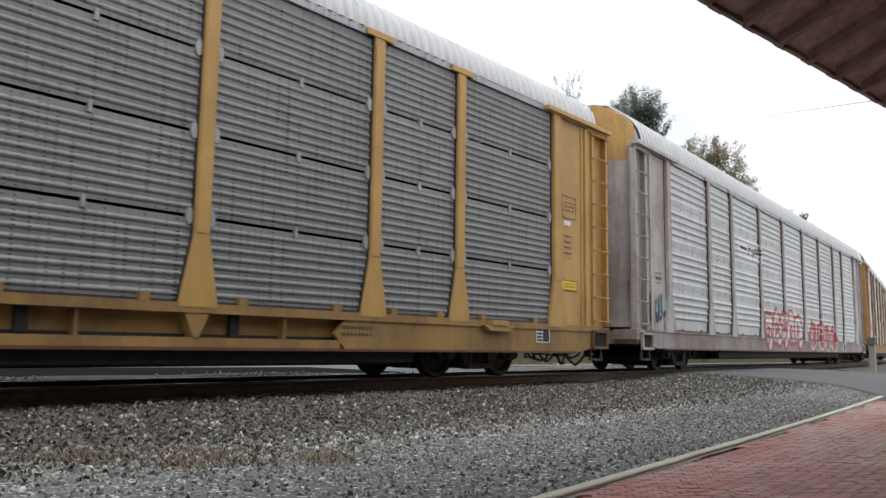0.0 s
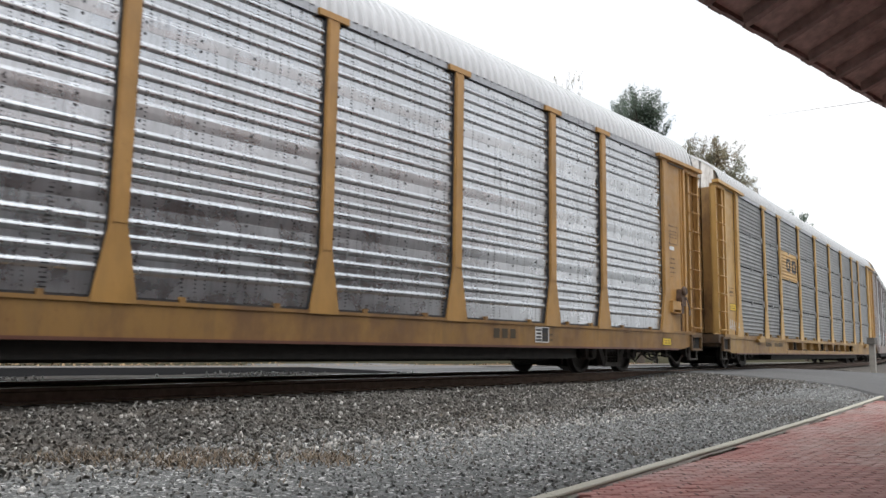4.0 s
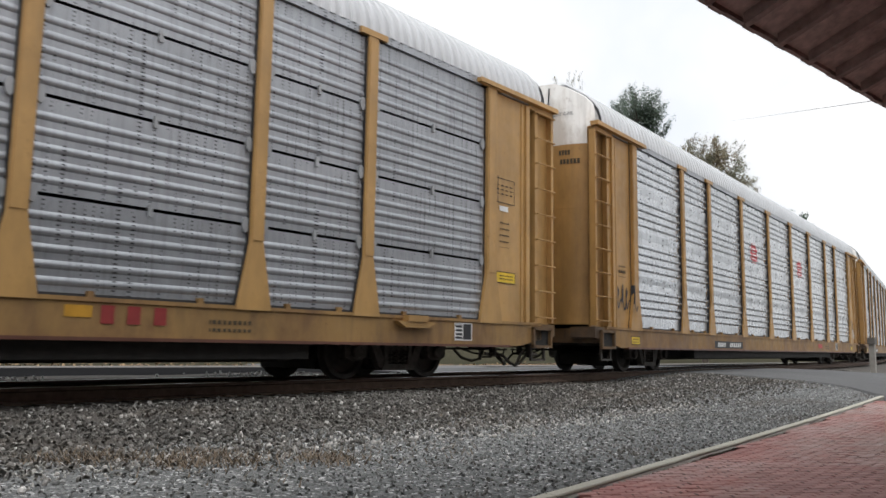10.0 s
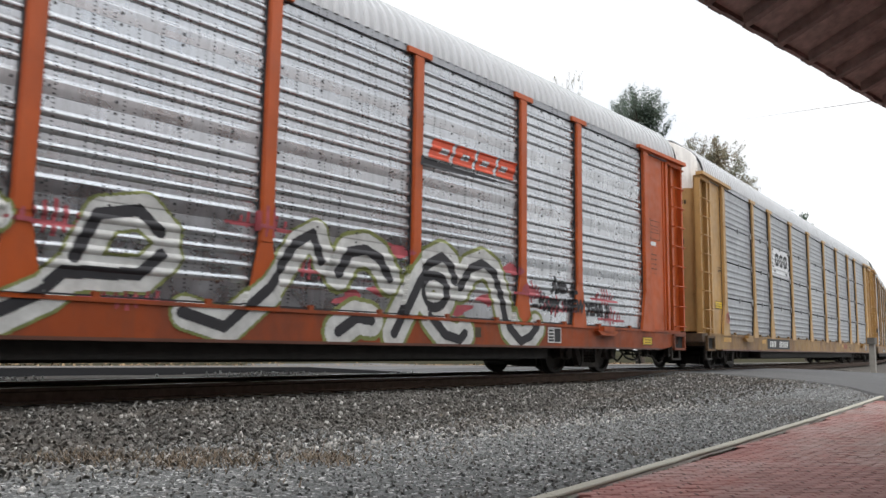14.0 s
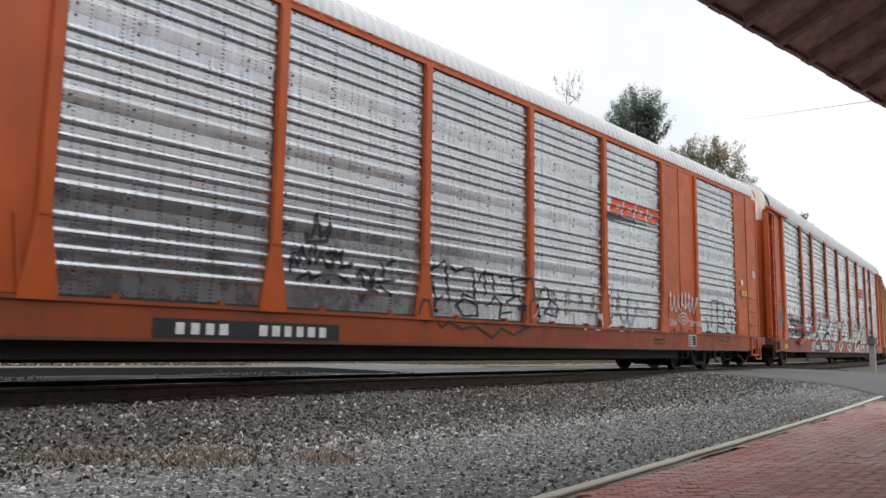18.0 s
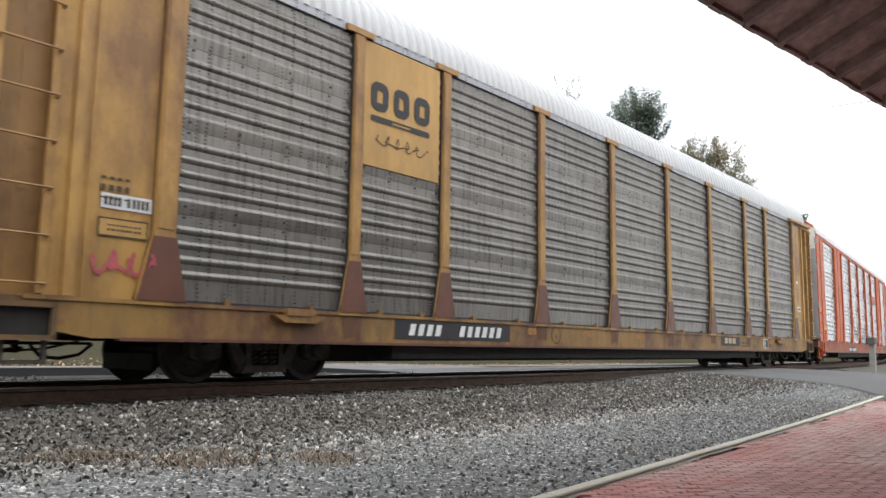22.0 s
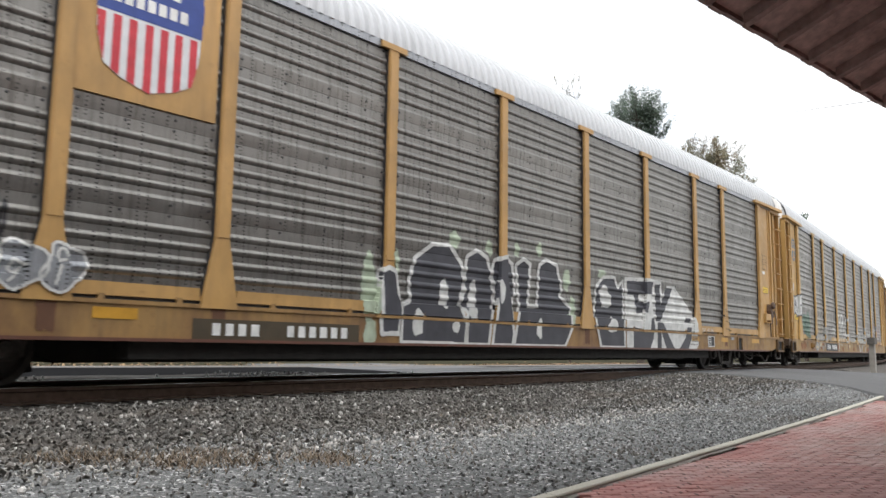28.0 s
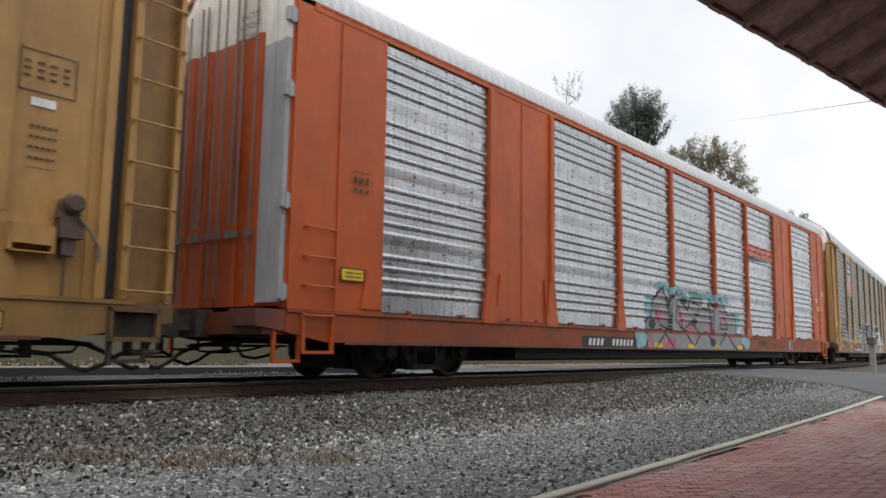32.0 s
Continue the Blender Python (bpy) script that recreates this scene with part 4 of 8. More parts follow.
def wheelset_mesh():
    def build():
        sh = Shape()
        for s in (-1, 1):
            o = [(0.0, 0.79), (0.10, 0.79), (0.12, 0.745), (0.30, 0.725), (0.335, 0.79), (WHEEL_R - 0.01, 0.795), (WHEEL_R, 0.78), (WHEEL_R + 0.004, 0.70), (WHEEL_R + 0.03, 0.69), (WHEEL_R + 0.028, 0.665), (0.33, 0.665), (0.30, 0.70), (0.12, 0.70), (0.09, 0.66)]
            sh.ring([(r, s * y) for r, y in o], (0, 0), 30)
            for k in range(4):
                a = k * math.pi / 2 + 0.4
                sh.box(math.cos(a) * 0.2 - 0.03, math.cos(a) * 0.2 + 0.03, s * 0.735 - 0.01, s * 0.735 + 0.01, math.sin(a) * 0.2 - 0.03, math.sin(a) * 0.2 + 0.03)
        sh.tube([(0, -0.98, 0), (0, 0.98, 0)], 0.075, 12)
        return smooth(sh.mesh("wheelset", M["wheel"]), 35)
    return cached("wheelset", build)


def side_frame_mesh():
    def build():
        sh = Shape()
        sh.prism([(-1.10, 0.50), (-1.05, 0.60), (-0.55, 0.72), (0.55, 0.72), (1.05, 0.60), (1.10, 0.50), (1.05, 0.46), (0.56, 0.60), (-0.56, 0.60), (-1.05, 0.46)], -1.02, -0.90)
        for s in (-1, 1):
            sh.prism([(s * 0.62, 0.60), (s * 0.40, 0.18), (s * 0.28, 0.14), (s * 0.24, 0.22), (s * 0.46, 0.60)], -1.02, -0.90)
            sh.prism([(s * 0.30, 0.62), (s * 0.22, 0.62), (s * 0.22, 0.2), (s * 0.30, 0.2)], -1.03, -0.89)
            sh.prism([(s * 1.12, 0.52), (s * 0.66, 0.52), (s * 0.68, 0.33), (s * 0.80, 0.28), (s * 0.98, 0.28), (s * 1.10, 0.33)], -1.03, -0.89)
            sh.ring([(0.0, -1.10), (0.085, -1.10), (0.10, -1.08), (0.10, -1.0)], (s * 0.89, WHEEL_R), 14)
        sh.prism([(-0.36, 0.13), (0.36, 0.13), (0.32, 0.22), (-0.32, 0.22)], -1.04, -0.88)
        for k in range(3):
            x = -0.15 + 0.15 * k
            pts = [(x + 0.055 * math.cos(q * 0.9), -0.97 + 0.055 * math.sin(q * 0.9), 0.22 + 0.0085 * q) for q in range(38)]
            sh.tube(pts, 0.014, 5)
        return sh.mesh("side_frame", M["bogie"])
    return cached("side_frame", build)


def brake_gear_mesh():
    def build():
        sh = Shape()
        sh.box(-0.32, 0.32, -0.88, 0.88, 0.14, 0.30)
        for s in (-1, 1):
            sh.prism([(s * 0.40, 0.13), (s * 0.47, 0.11), (s * 0.52, 0.34), (s * 0.46, 0.44), (s * 0.40, 0.40)], -0.62, 0.62)
            for y in (-0.74, 0.74):
                sh.prism([(s * 0.42, 0.22), (s * 0.49, 0.20), (s * 0.51, 0.42), (s * 0.44, 0.52)], y - 0.06, y + 0.06)
            sh.prism([(s * 1.30, 0.15), (s * 1.36, 0.16), (s * 1.34, 0.36), (s * 1.28, 0.34)], -0.60, 0.60)
            sh.tube([(s * 1.32, -0.3, 0.30), (s * 0.3, -0.2, 0.40)], 0.03, 6)
        return sh.mesh("brake_gear", M["dark"])
    return cached("brake_gear", build)


def hose_mesh(k):
    def build():
        sh = Shape()
        pts = [(12.6, -0.35, 0.52), (13.0, -0.36, 0.50), (13.35, -0.34, 0.46), (13.62, -0.30, 0.36), (13.82, -0.24, 0.24), (14.02, -0.14, 0.17), (14.18, -0.05, 0.18)]
        sh.tube(pts, 0.030, 8)
        loop = [(11.35, -1.05, 0.46), (11.5, -1.10, 0.32), (11.75, -1.12, 0.27), (12.0, -1.10, 0.30), (12.15, -1.05, 0.44)]
        sh.tube(loop, 0.024, 7)
        sh.tube([(12.2, -1.15, 0.40), (12.55, -1.18, 0.36), (12.75, -1.18, 0.24), (12.95, -1.16, 0.18), (13.15, -1.14, 0.24), (13.35, -1.12, 0.36), (13.9, -1.0, 0.38)], 0.027, 7)
        for x in (12.3, 13.42):
            sh.box(x - 0.03, x + 0.03, -1.21, -1.09, 0.34, 0.56)
        sh.tube([(11.6, -0.9, 0.50), (12.0, -0.95, 0.40), (12.5, -0.96, 0.36), (12.9, -0.94, 0.38), (13.0, -0.9, 0.48)], 0.018, 6)
        sh.tube([(11.6, -0.55, 0.47), (13.3, -0.55, 0.47)], 0.022, 6)
        sh.tube([(11.9, -0.8, 0.46), (13.2, -0.8, 0.46)], 0.016, 6)
        return smooth(sh.mesh("air_hose", M["bogie"]))
    return cached("hose", build)


def build_car(n, spec):
    body, sheet, roof = M[spec["paint"]], M[spec["sheet"]], M["roof"]
    kind, flush = spec["relief"], spec.get("plain_bays", False)
    car = thing("autorack_car", spec["label"], "railway car", "cars of the train")
    turn = pose(0, 0, 0, 0, 0, 180)
    sides = (None, turn)

    def both(name, mesh, label=""):
        return [part(name, mesh, car, label, m) for m in sides]

    def ends(name, mesh, label=""):
        """A piece of the front end, near side: placed at all four corners by turning and mirroring about the middle."""
        made = []
        for mx in (1, -1):
            for my in (1, -1):
                ob = part(name, mesh, car, label)
                out = 0.24 if n == 5 and mx == 1 and name in ("ladder", "ladder_back") else 0.0
                ob.matrix_basis = Matrix.Diagonal((mx, my, 1, 1)) @ Matrix.Translation((out, 0, 0))
                made.append(ob)
        return made

    low = 0.53 if not spec.get("deep") else 0.44

    def sill():
        sh = Shape()
        sh.prism([(-13.3, low + 0.12), (-12.6, low), (12.6, low), (13.3, low + 0.12), (13.3, 0.93), (-13.3, 0.93)], -1.50, -1.44)
        sh.box(-13.3, 13.3, -1.52, -1.40, 0.90, 0.945)
        for i in range(9):
            for u in (0.28, 0.74):
                c = POSTS[i] + (POSTS[i + 1] - POSTS[i]) * u
                sh.box(c - 0.035, c + 0.035, -1.515, -1.46, 0.94, 1.005)
        if spec.get("deep"):
            sh.v, sh.f, sh.m = [], [], []
            for s in (-1, 1):
                sh.prism([(s * 13.3, low + 0.12), (s * 12.6, low), (s * 6.5, low), (s * 6.3, low + 0.2), (s * 6.5, 0.86), (s * 6.3, 0.93), (s * 13.3, 0.93)], -1.50, -1.44)
            sh.box(-13.3, 13.3, -1.525, -1.30, 0.835, 0.945)
            sh.box(-6.5, 6.5, -1.34, -1.30, low + 0.10, 0.835)
            sh.box(-6.4, 6.4, -1.50, -1.30, low, low + 0.12)
            for x in POSTS[3:7]:
                sh.prism([(x - 0.16, 0.84), (x + 0.16, 0.84), (x + 0.04, low + 0.12), (x - 0.04, low + 0.12)], -1.515, -1.34)
            for x in (-5.4, -2.6, 0.1, 2.9, 5.5):
                sh.box(x - 0.02, x + 0.02, -1.47, -1.34, low + 0.12, 0.835)
            for i in range(9):
                for u in (0.22, 0.76):
                    c = POSTS[i] + (POSTS[i + 1] - POSTS[i]) * u
                    sh.box(c - 0.06, c + 0.06, -1.53, -1.46, 0.94, 1.03)
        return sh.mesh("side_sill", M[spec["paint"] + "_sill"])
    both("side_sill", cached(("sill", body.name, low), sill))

    both("bottom_flange", cached(("flange", low), lambda: Shape().prism([(-12.3, low - 0.025), (12.3, low - 0.025), (12.3, low + 0.012), (-12.3, low + 0.012)], -1.53, -1.40).mesh("bottom_flange", M["rust_brown"])), "dark rusty lower edge of the sill")

    hang = 0.26 if spec.get("deep") else 0.31

    def deck():
        sh = Shape()
        sh.box(-13.3, 13.3, -1.43, 1.43, 0.86, 0.93)
        sh.prism([(-12.8, 0.60), (-8.9, 0.55), (-8.4, hang - 0.06), (8.4, hang - 0.06), (8.9, 0.55), (12.8, 0.60), (12.8, 0.86), (-12.8, 0.86)], -0.45, 0.45)
        sh.box(-8.0, 8.0, -1.36, -1.0, hang, 0.60)
        for k in range(-5, 6):
            sh.box(k * 2.4 - 0.06, k * 2.4 + 0.06, -1.42, 1.42, 0.58, 0.86)
        return sh.mesh("underframe", M["dark"])
    part("underframe", cached(("deck", hang), deck), car, "sooty black underframe")

    def chord():
        sh = Shape().box(-13.0, 13.0, -1.500, -1.40, 4.955, 5.07)
        for k in range(88 if flush else 0):
            sh.box(-12.9 + k * 0.294, -12.9 + k * 0.294 + 0.19, -1.512, -1.50, 5.03, 5.066)
        return sh.mesh("top_rail", body if flush else M["grey_sheet"])
    both("top_rail", cached(("chord", body.name if flush else ""), chord))
    part("roof", roof_mesh(roof, spec.get("lower", 0.0), 13.28 if flush else 13.35 if spec.get("doors") == "folding" else 13.40), car, "white ribbed arched metal roof")

    wide = 0.15 if flush else 0.20
    for m in sides:
        for i in range(9):
            a, b = POSTS[i] + wide / 2 - 0.02, POSTS[i + 1] - wide / 2 + 0.02
            if flush and i in (1, 7):
                def flat_bay(a=a, b=b):
                    sh = Shape().box(a, b, -1.49, SKIN, LOW, 5.0)
                    c = (a + b) / 2
                    sh.box(c - 0.03, c + 0.03, -1.505, -1.49, LOW, 4.98)
                    for s in (a + 0.12, b - 0.12):
                        sh.prism([(s - 0.02, 1.0), (s + 0.02, 1.0), (s + 0.02 + (0.10 if s < c else -0.10), 1.75), (s + (0.10 if s < c else -0.10), 1.75)], -1.52, -1.49)
                    return sh.mesh("flat_panel", body)
                part("flat_panel", cached(("flat", i, body.name), flat_bay), car, "plain orange painted panel", m)
            else:
                for which in range(len(PROFILES[kind])):
                    part("side_panel", side_panel(a, b, kind, sheet, which), car, "corrugated metal side panel", m)
        for i, x in enumerate(POSTS):
            edge = i in (0, 9)
            if flush and edge:
                continue
            me = post_mesh(body, 0.26 if edge else wide, 0.30 if edge else (0.20 if flush else 0.25), not flush, edge or flush)
            at = pose(x + (0.08 if i == 9 else -0.08 if i == 0 else 0), 0, 0)
            part("post", me, car, "", (m @ at) if m else at)
        if kind == "banded":
            def bolts():
                sh = Shape()
                tall = (HIGH - LOW) / 4
                for i in range(9):
                    if flush and i in (1, 7):
                        continue
                    for k in range(1, 5):
                        for u in ((0.065, 0.31, 0.57, 0.82, 0.94) if POSTS[i + 1] - POSTS[i] > 2.2 else (0.09, 0.36, 0.66, 0.91)):
                            c = POSTS[i] + (POSTS[i + 1] - POSTS[i]) * u
                            for z in (LOW + k * tall + 0.095, LOW + k * tall - 0.03)[k == 4:]:
                                d = SKIN - float(np.interp(z, *FLAT["banded"]))
                                sh.prism([(c + 0.017 * math.cos(q * math.pi / 3), z + 0.017 * math.sin(q * math.pi / 3)) for q in range(6)], d - 0.010, d)
                return sh.mesh("bolt_set", M["black_paint"])
            tagged(part("bolt_set", cached(("bolts", flush), bolts), car, "rows of small dark bolts", m), kind="stuff")
        if kind != "banded":
            def tabs():
                sh = Shape()
                tall = (HIGH - LOW) / 4
                for i in range(9):
                    c = (POSTS[i] + POSTS[i + 1]) / 2
                    for k in (1, 2, 3):
                        z = LOW + k * tall - 0.017
                        sh.box(c - 0.022, c + 0.022, SKIN - 0.034, SKIN + 0.01, z - 0.075, z + 0.055)
                for x in POSTS:
                    for k in (1, 2, 3):
                        for s in (-1, 1):
                            z = LOW + k * tall - 0.017
                            sh.prism([(x + s * 0.145 + q, w) for q, w in stub(0, z, 0.045)], SKIN - 0.036, SKIN + 0.004)
                return sh.mesh("panel_clip_set", M["grey_post"])
            tagged(part("panel_clip_set", cached("tabs", tabs), car, "small galvanised clips", m), kind="stuff")

    def sill_gap():
        sh = Shape()
        for i in range(9):
            sh.box(POSTS[i] + 0.2, POSTS[i + 1] - 0.2, -1.475, -1.45, 0.944, 0.974)
        return sh.mesh("sill_gap", M["black_paint"])

    def lower_rail(i):
        a, b = POSTS[i] + 0.24, POSTS[i + 1] - 0.24
        return Shape().prism([(a, 0.985), (b, 0.985), (b - 0.02, 1.13), (a + 0.02, 1.13)], -1.503, -1.45).mesh("lower_rail", body)
    for m in sides:
        tagged(part("sill_gap", cached("sill_gap", sill_gap), car, "dark slots under the side panels", m), kind="stuff")
        for i in range(9) if spec.get("rail") else ():
            part("lower_rail", cached(("lower", body.name, i), lambda: lower_rail(i)), car, "", m)

    # Unseen decks, added so that no sky shows through the side slots.
    if spec["relief"] != "banded":
        deck = Shape().box(-12.8, 12.8, -1.40, 1.40, 2.30, 2.36).box(-12.8, 12.8, -1.40, 1.40, 3.46, 3.52).mesh("car_deck", M["dark"])
        part("car_deck", deck, car, "unseen dark decks added to block the slots")

    # ends
    style = spec.get("doors", "clam")
    ends("end_door", end_door_mesh(FOLDED if style == "folding" else M[spec["paint"] + "_end"], style, spec.get("lower", 0.0)))
    if style == "clam":
        def gap():
            sh = Shape().box(13.70, 13.735, -0.035, 0.035, 1.0, 5.97)
            for z in (1.35, 4.35, 5.35):
                sh.box(13.70, 13.765, -0.06, 0.06, z, z + 0.42)
            sh.tube([(13.705, 0.45, 5.93), (13.735, 0.44, 5.46), (13.735, 0.50, 5.42)], 0.016, 6).tube([(13.745, -0.03, 5.27), (13.74, 0.28, 5.25), (13.735, 0.44, 5.20)], 0.013, 6)
            return sh.mesh("door_seam", M["black_paint"])
        for s in sides:
            part("door_seam", cached("gap", gap), car, "dark gap and hinges between the end doors", s)

    if style == "clam":
        # Black ring paints the shade of the gap between roof and end doors.
        def gap_ring():
            sh = Shape()
            edge = roof_arch(spec.get("lower", 0.0))
            sh.grid([[(x, y * k, z - drop) for y, z in edge] for x, k, drop in ((13.36, 1.004, -0.012), (13.415, 1.004, -0.012), (13.418, 0.996, 0.006), (13.419, 0.98, 0.035))])
            return sh.mesh("roof_gasket", M["black_paint"])

        def end_sheet():
            sh = Shape()
            edge = roof_arch(spec.get("lower", 0.0))
            sh.grid([[(13.411 + 0.001 * k, y * (0.985 - 0.2 * k), z - 0.02 - 0.30 * k) for y, z in edge] for k in range(3)])
            return sh.mesh("roof_end_sheet", roof)
        for s in sides:
            part("roof_gasket", cached(("gap_ring", spec.get("lower", 0.0)), gap_ring), car, "black ring for the shaded gap at the roof's end", s)
            part("roof_end_sheet", cached(("roof end", roof.name, spec.get("lower", 0.0)), end_sheet), car, "", s)

    def inside():
        sh = Shape()
        sh.box(12.9, 13.0, -1.36, 1.36, 0.93, 5.1)
        return sh.mesh("end_frame", M["dark"])
    for s in sides:
        part("end_frame", cached("inside", inside), car, "", s)

    def corner_sheet():
        sh = Shape()
        if flush:
            sh.box(11.58, 13.30, -1.49, -1.44, 0.93, 5.0)
            sh.prism([(13.30, 0.95), (13.34, 0.95), (13.34, 5.0), (13.30, 5.0)], -1.475, -1.38)
        else:
            sh.box(11.85, 12.93, -1.455, -1.41, 0.93, 4.95)
        return sh.mesh("corner_panel", body)
    ends("corner_panel", cached(("corner", body.name, flush), corner_sheet))
    if not flush:
        for k, ob in enumerate(ends("corner_filler", cached(("filler", body.name), lambda: Shape().box(12.925, 13.105, -1.452, -1.41, 0.93, 4.95).mesh("corner_filler", body)))):
            if k < 2 and style == "clam":
                bpy.data.objects.remove(ob)
    ribs = ((12.44, 12.50, -1.512, -1.49), (13.24, 13.30, -1.51, -1.49)) if flush else ((12.82, 12.93, -1.50, -1.455), (11.80, 11.84, -1.485, -1.455), (12.70, 12.74, -1.475, -1.455))
    for q, (x0, x1, y0, y1) in enumerate(ribs):
        ends("panel_rib", cached(("rib", body.name, flush, q), lambda: Shape().box(x0, x1, y0, y1, 0.95, 4.93).mesh("panel_rib", body)))
    if flush:
        ends("gusset", cached(("gusset", body.name), lambda: Shape().prism([(11.60, 1.0), (12.02, 1.0), (11.90, 1.55), (11.66, 1.60)], -1.515, -1.49).mesh("gusset", body)))

    if flush:
        for q, (name, x0, x1, z1, y0, y1) in enumerate((("corner_strip", 13.345, 13.40, 5.25, -1.47, -0.98), ("corner_edge", 13.40, 13.43, 5.25, -1.49, -1.40), ("strip_rib", 13.40, 13.42, 5.2, -1.22, -1.17))):
            for ob in ends(name, cached(("strip", q), lambda: Shape().prism([(x0, 1.02), (x1, 1.02), (x1, z1), (x0, z1)], y0, y1).mesh(name, M["grey_strip"])), "scuffed grey metal strip with a white top")[:2]:
                bpy.data.objects.remove(ob)
        def rim():
            sh = Shape()
            edge = roof_arch(spec.get("lower", 0.0))
            sh.grid([[(x, y * 1.004, z + up) for y, z in edge] for x, up in ((13.25, 0.0), (13.26, 0.036), (13.365, 0.036), (13.37, 0.0), (13.365, -0.05))])
            return sh.mesh("roof_rim", body)
        for m in sides:
            part("roof_rim", cached(("rim", body.name), rim), car, "orange rim round the roof's end", m)
        hinge = cached("hinge", lambda: Shape().box(13.33, 13.47, -1.535, -1.46, -0.09, 0.09).box(13.38, 13.42, -1.55, -1.53, -0.11, 0.11).mesh("hinge", M["grey_post"]))
        for hz in (1.15, 2.3, 3.75, 4.75):
            for q, ob in enumerate(ends("hinge", hinge)):
                if q < 2:
                    bpy.data.objects.remove(ob)
                    continue
                ob.matrix_basis = ob.matrix_basis @ Matrix.Translation((0, 0, hz))
        for q, (y, z0, z1, r) in enumerate(((-0.80, 1.1, 5.3, 0.013), (-0.50, 2.1, 5.35, 0.017), (-0.36, 2.1, 5.35, 0.017), (-0.10, 1.1, 5.4, 0.014))):
            ends("lock_rod", cached(("rod", q), lambda: Shape().tube([(13.41, y, z0), (13.41, y, z1)], r, 6).box(13.39, 13.44, y - 0.05, y + 0.05, 1.9, 2.0).mesh("lock_rod", M["rod"])), "dull grey metal lock rod")
    else:
        def header():
            sh = Shape()
            sh.prism([(11.35, 4.975), (13.76, 4.975), (13.76, 5.06), (11.35, 5.05)], -1.60, -1.42)
            sh.box(12.9, 13.72, -1.5, -1.34, 4.90, 4.975)
            return sh.mesh("header_beam", body)
        ends("header_beam", cached(("header", body.name), header))

        def back():
            plan = [(13.10, -1.37), (13.40, -1.366), (13.72, -1.37), (13.72, -1.335), (13.10, -1.335)]
            sh = Shape().slab(plan, 0.90, 4.95)
            return sh.mesh("ladder_back", M["stained_back"] if spec["paint"] in ("yellow", "brown_yellow") else body)
        ends("ladder_back", cached(("back", body.name), back), "stained plate behind the ladder")

    rungs = [1.05 + 0.475 * k for k in range(9)] if not flush else [0.87 + 0.38 * k for k in range(4)]
    lx0, lx1 = (13.10, 13.72) if not flush else (12.52, 13.06)

    def stiles():
        sh = Shape()
        if flush:
            return Shape().box(lx0, lx0 + 0.05, -1.54, -1.50, 0.40, 0.90).box(lx0, lx1, -1.545, -1.49, 0.38, 0.42).mesh("ladder", body)
        return sh.box(lx0, lx0 + 0.085, -1.50, -1.475, 0.96, 4.96).box(lx0, lx0 + 0.025, -1.475, -1.34, 0.96, 4.96).mesh("ladder", body)

    def second_stile():
        if flush:
            return Shape().box(lx1 - 0.05, lx1, -1.54, -1.50, 0.40, 0.90).mesh("stile", body)
        return Shape().box(lx1 - 0.065, lx1, -1.50, -1.475, 0.96, 4.96).box(lx1 - 0.025, lx1, -1.475, -1.34, 0.96, 4.96).mesh("stile", body)

    def rung():
        sh = Shape().tube([(lx0 + 0.02, -1.50, 0), (lx0 + 0.02, -1.555, 0), (lx1 - 0.02, -1.555, 0), (lx1 - 0.02, -1.50, 0)], 0.013, 6)
        for x in (lx0 + 0.02, lx1 - 0.02):
            sh.ring([(0.0, -1.52), (0.022, -1.52), (0.024, -1.512), (0.024, -1.50)], (x, 0), 8)
        return sh.mesh("rung", body)

    def knuckles():
        sh = Shape().box(12.93, 13.10, -1.375, -1.35, 0.95, 4.93)
        for k in range(9):
            sh.box(12.93, 12.962, -1.43, -1.37, 1.30 + 0.42 * k, 1.44 + 0.42 * k, 1)
        return sh.mesh("hinge_gap", M["black_paint"], body)
    if style == "clam":
        for k, ob in enumerate(ends("hinge_gap", cached(("knuckles", body.name), knuckles), "dark gap with hinge knuckles beside the ladder")):
            if k > 1:
                bpy.data.objects.remove(ob)
            elif n == 5:
                ob.matrix_basis = ob.matrix_basis @ Matrix.Translation((-19.1, 0, 0)) @ Matrix.Diagonal((2.475, 1, 1, 1))
    for ladder in ends("ladder", cached(("stiles", body.name, flush), stiles)):
        part("stile", cached(("stile", body.name, flush), second_stile), ladder)
        for z in rungs:
            part("rung", cached(("rung", body.name, flush), rung), ladder, "", pose(0, 0, z))

    def step():
        sh = Shape()
        for x in (13.02, 13.42):
            sh.box(x, x + 0.05, -1.47, -1.43, 0.30, 0.75)
        sh.box(13.02, 13.47, -1.48, -1.42, 0.27, 0.31)
        return sh.mesh("sill_step", M["bogie"] if not flush else body)
    ends("sill_step", cached(("step", body.name if flush else ""), step))

    def beam():
        sh = Shape()
        sh.box(13.1, 13.62, -1.45, 1.45, 0.62, 0.90)
        sh.prism([(13.0, 0.62), (13.76, 0.72), (13.76, 0.93), (13.0, 0.93)], -1.49, -0.95)
        sh.prism([(13.0, 0.62), (13.76, 0.72), (13.76, 0.93), (13.0, 0.93)], 0.95, 1.49)
        for s in () if flush else (-1, 1):
            a, b = (s * 1.50, s * 1.56) if s > 0 else (-1.56, -1.50)
            for x0, x1, z0, z1 in ((12.98, 13.03, 0.52, 0.86), (13.53, 13.58, 0.52, 0.86), (12.98, 13.58, 0.50, 0.55), (12.98, 13.58, 0.82, 0.87)):
                sh.box(x0, x1, a, b, z0, z1)
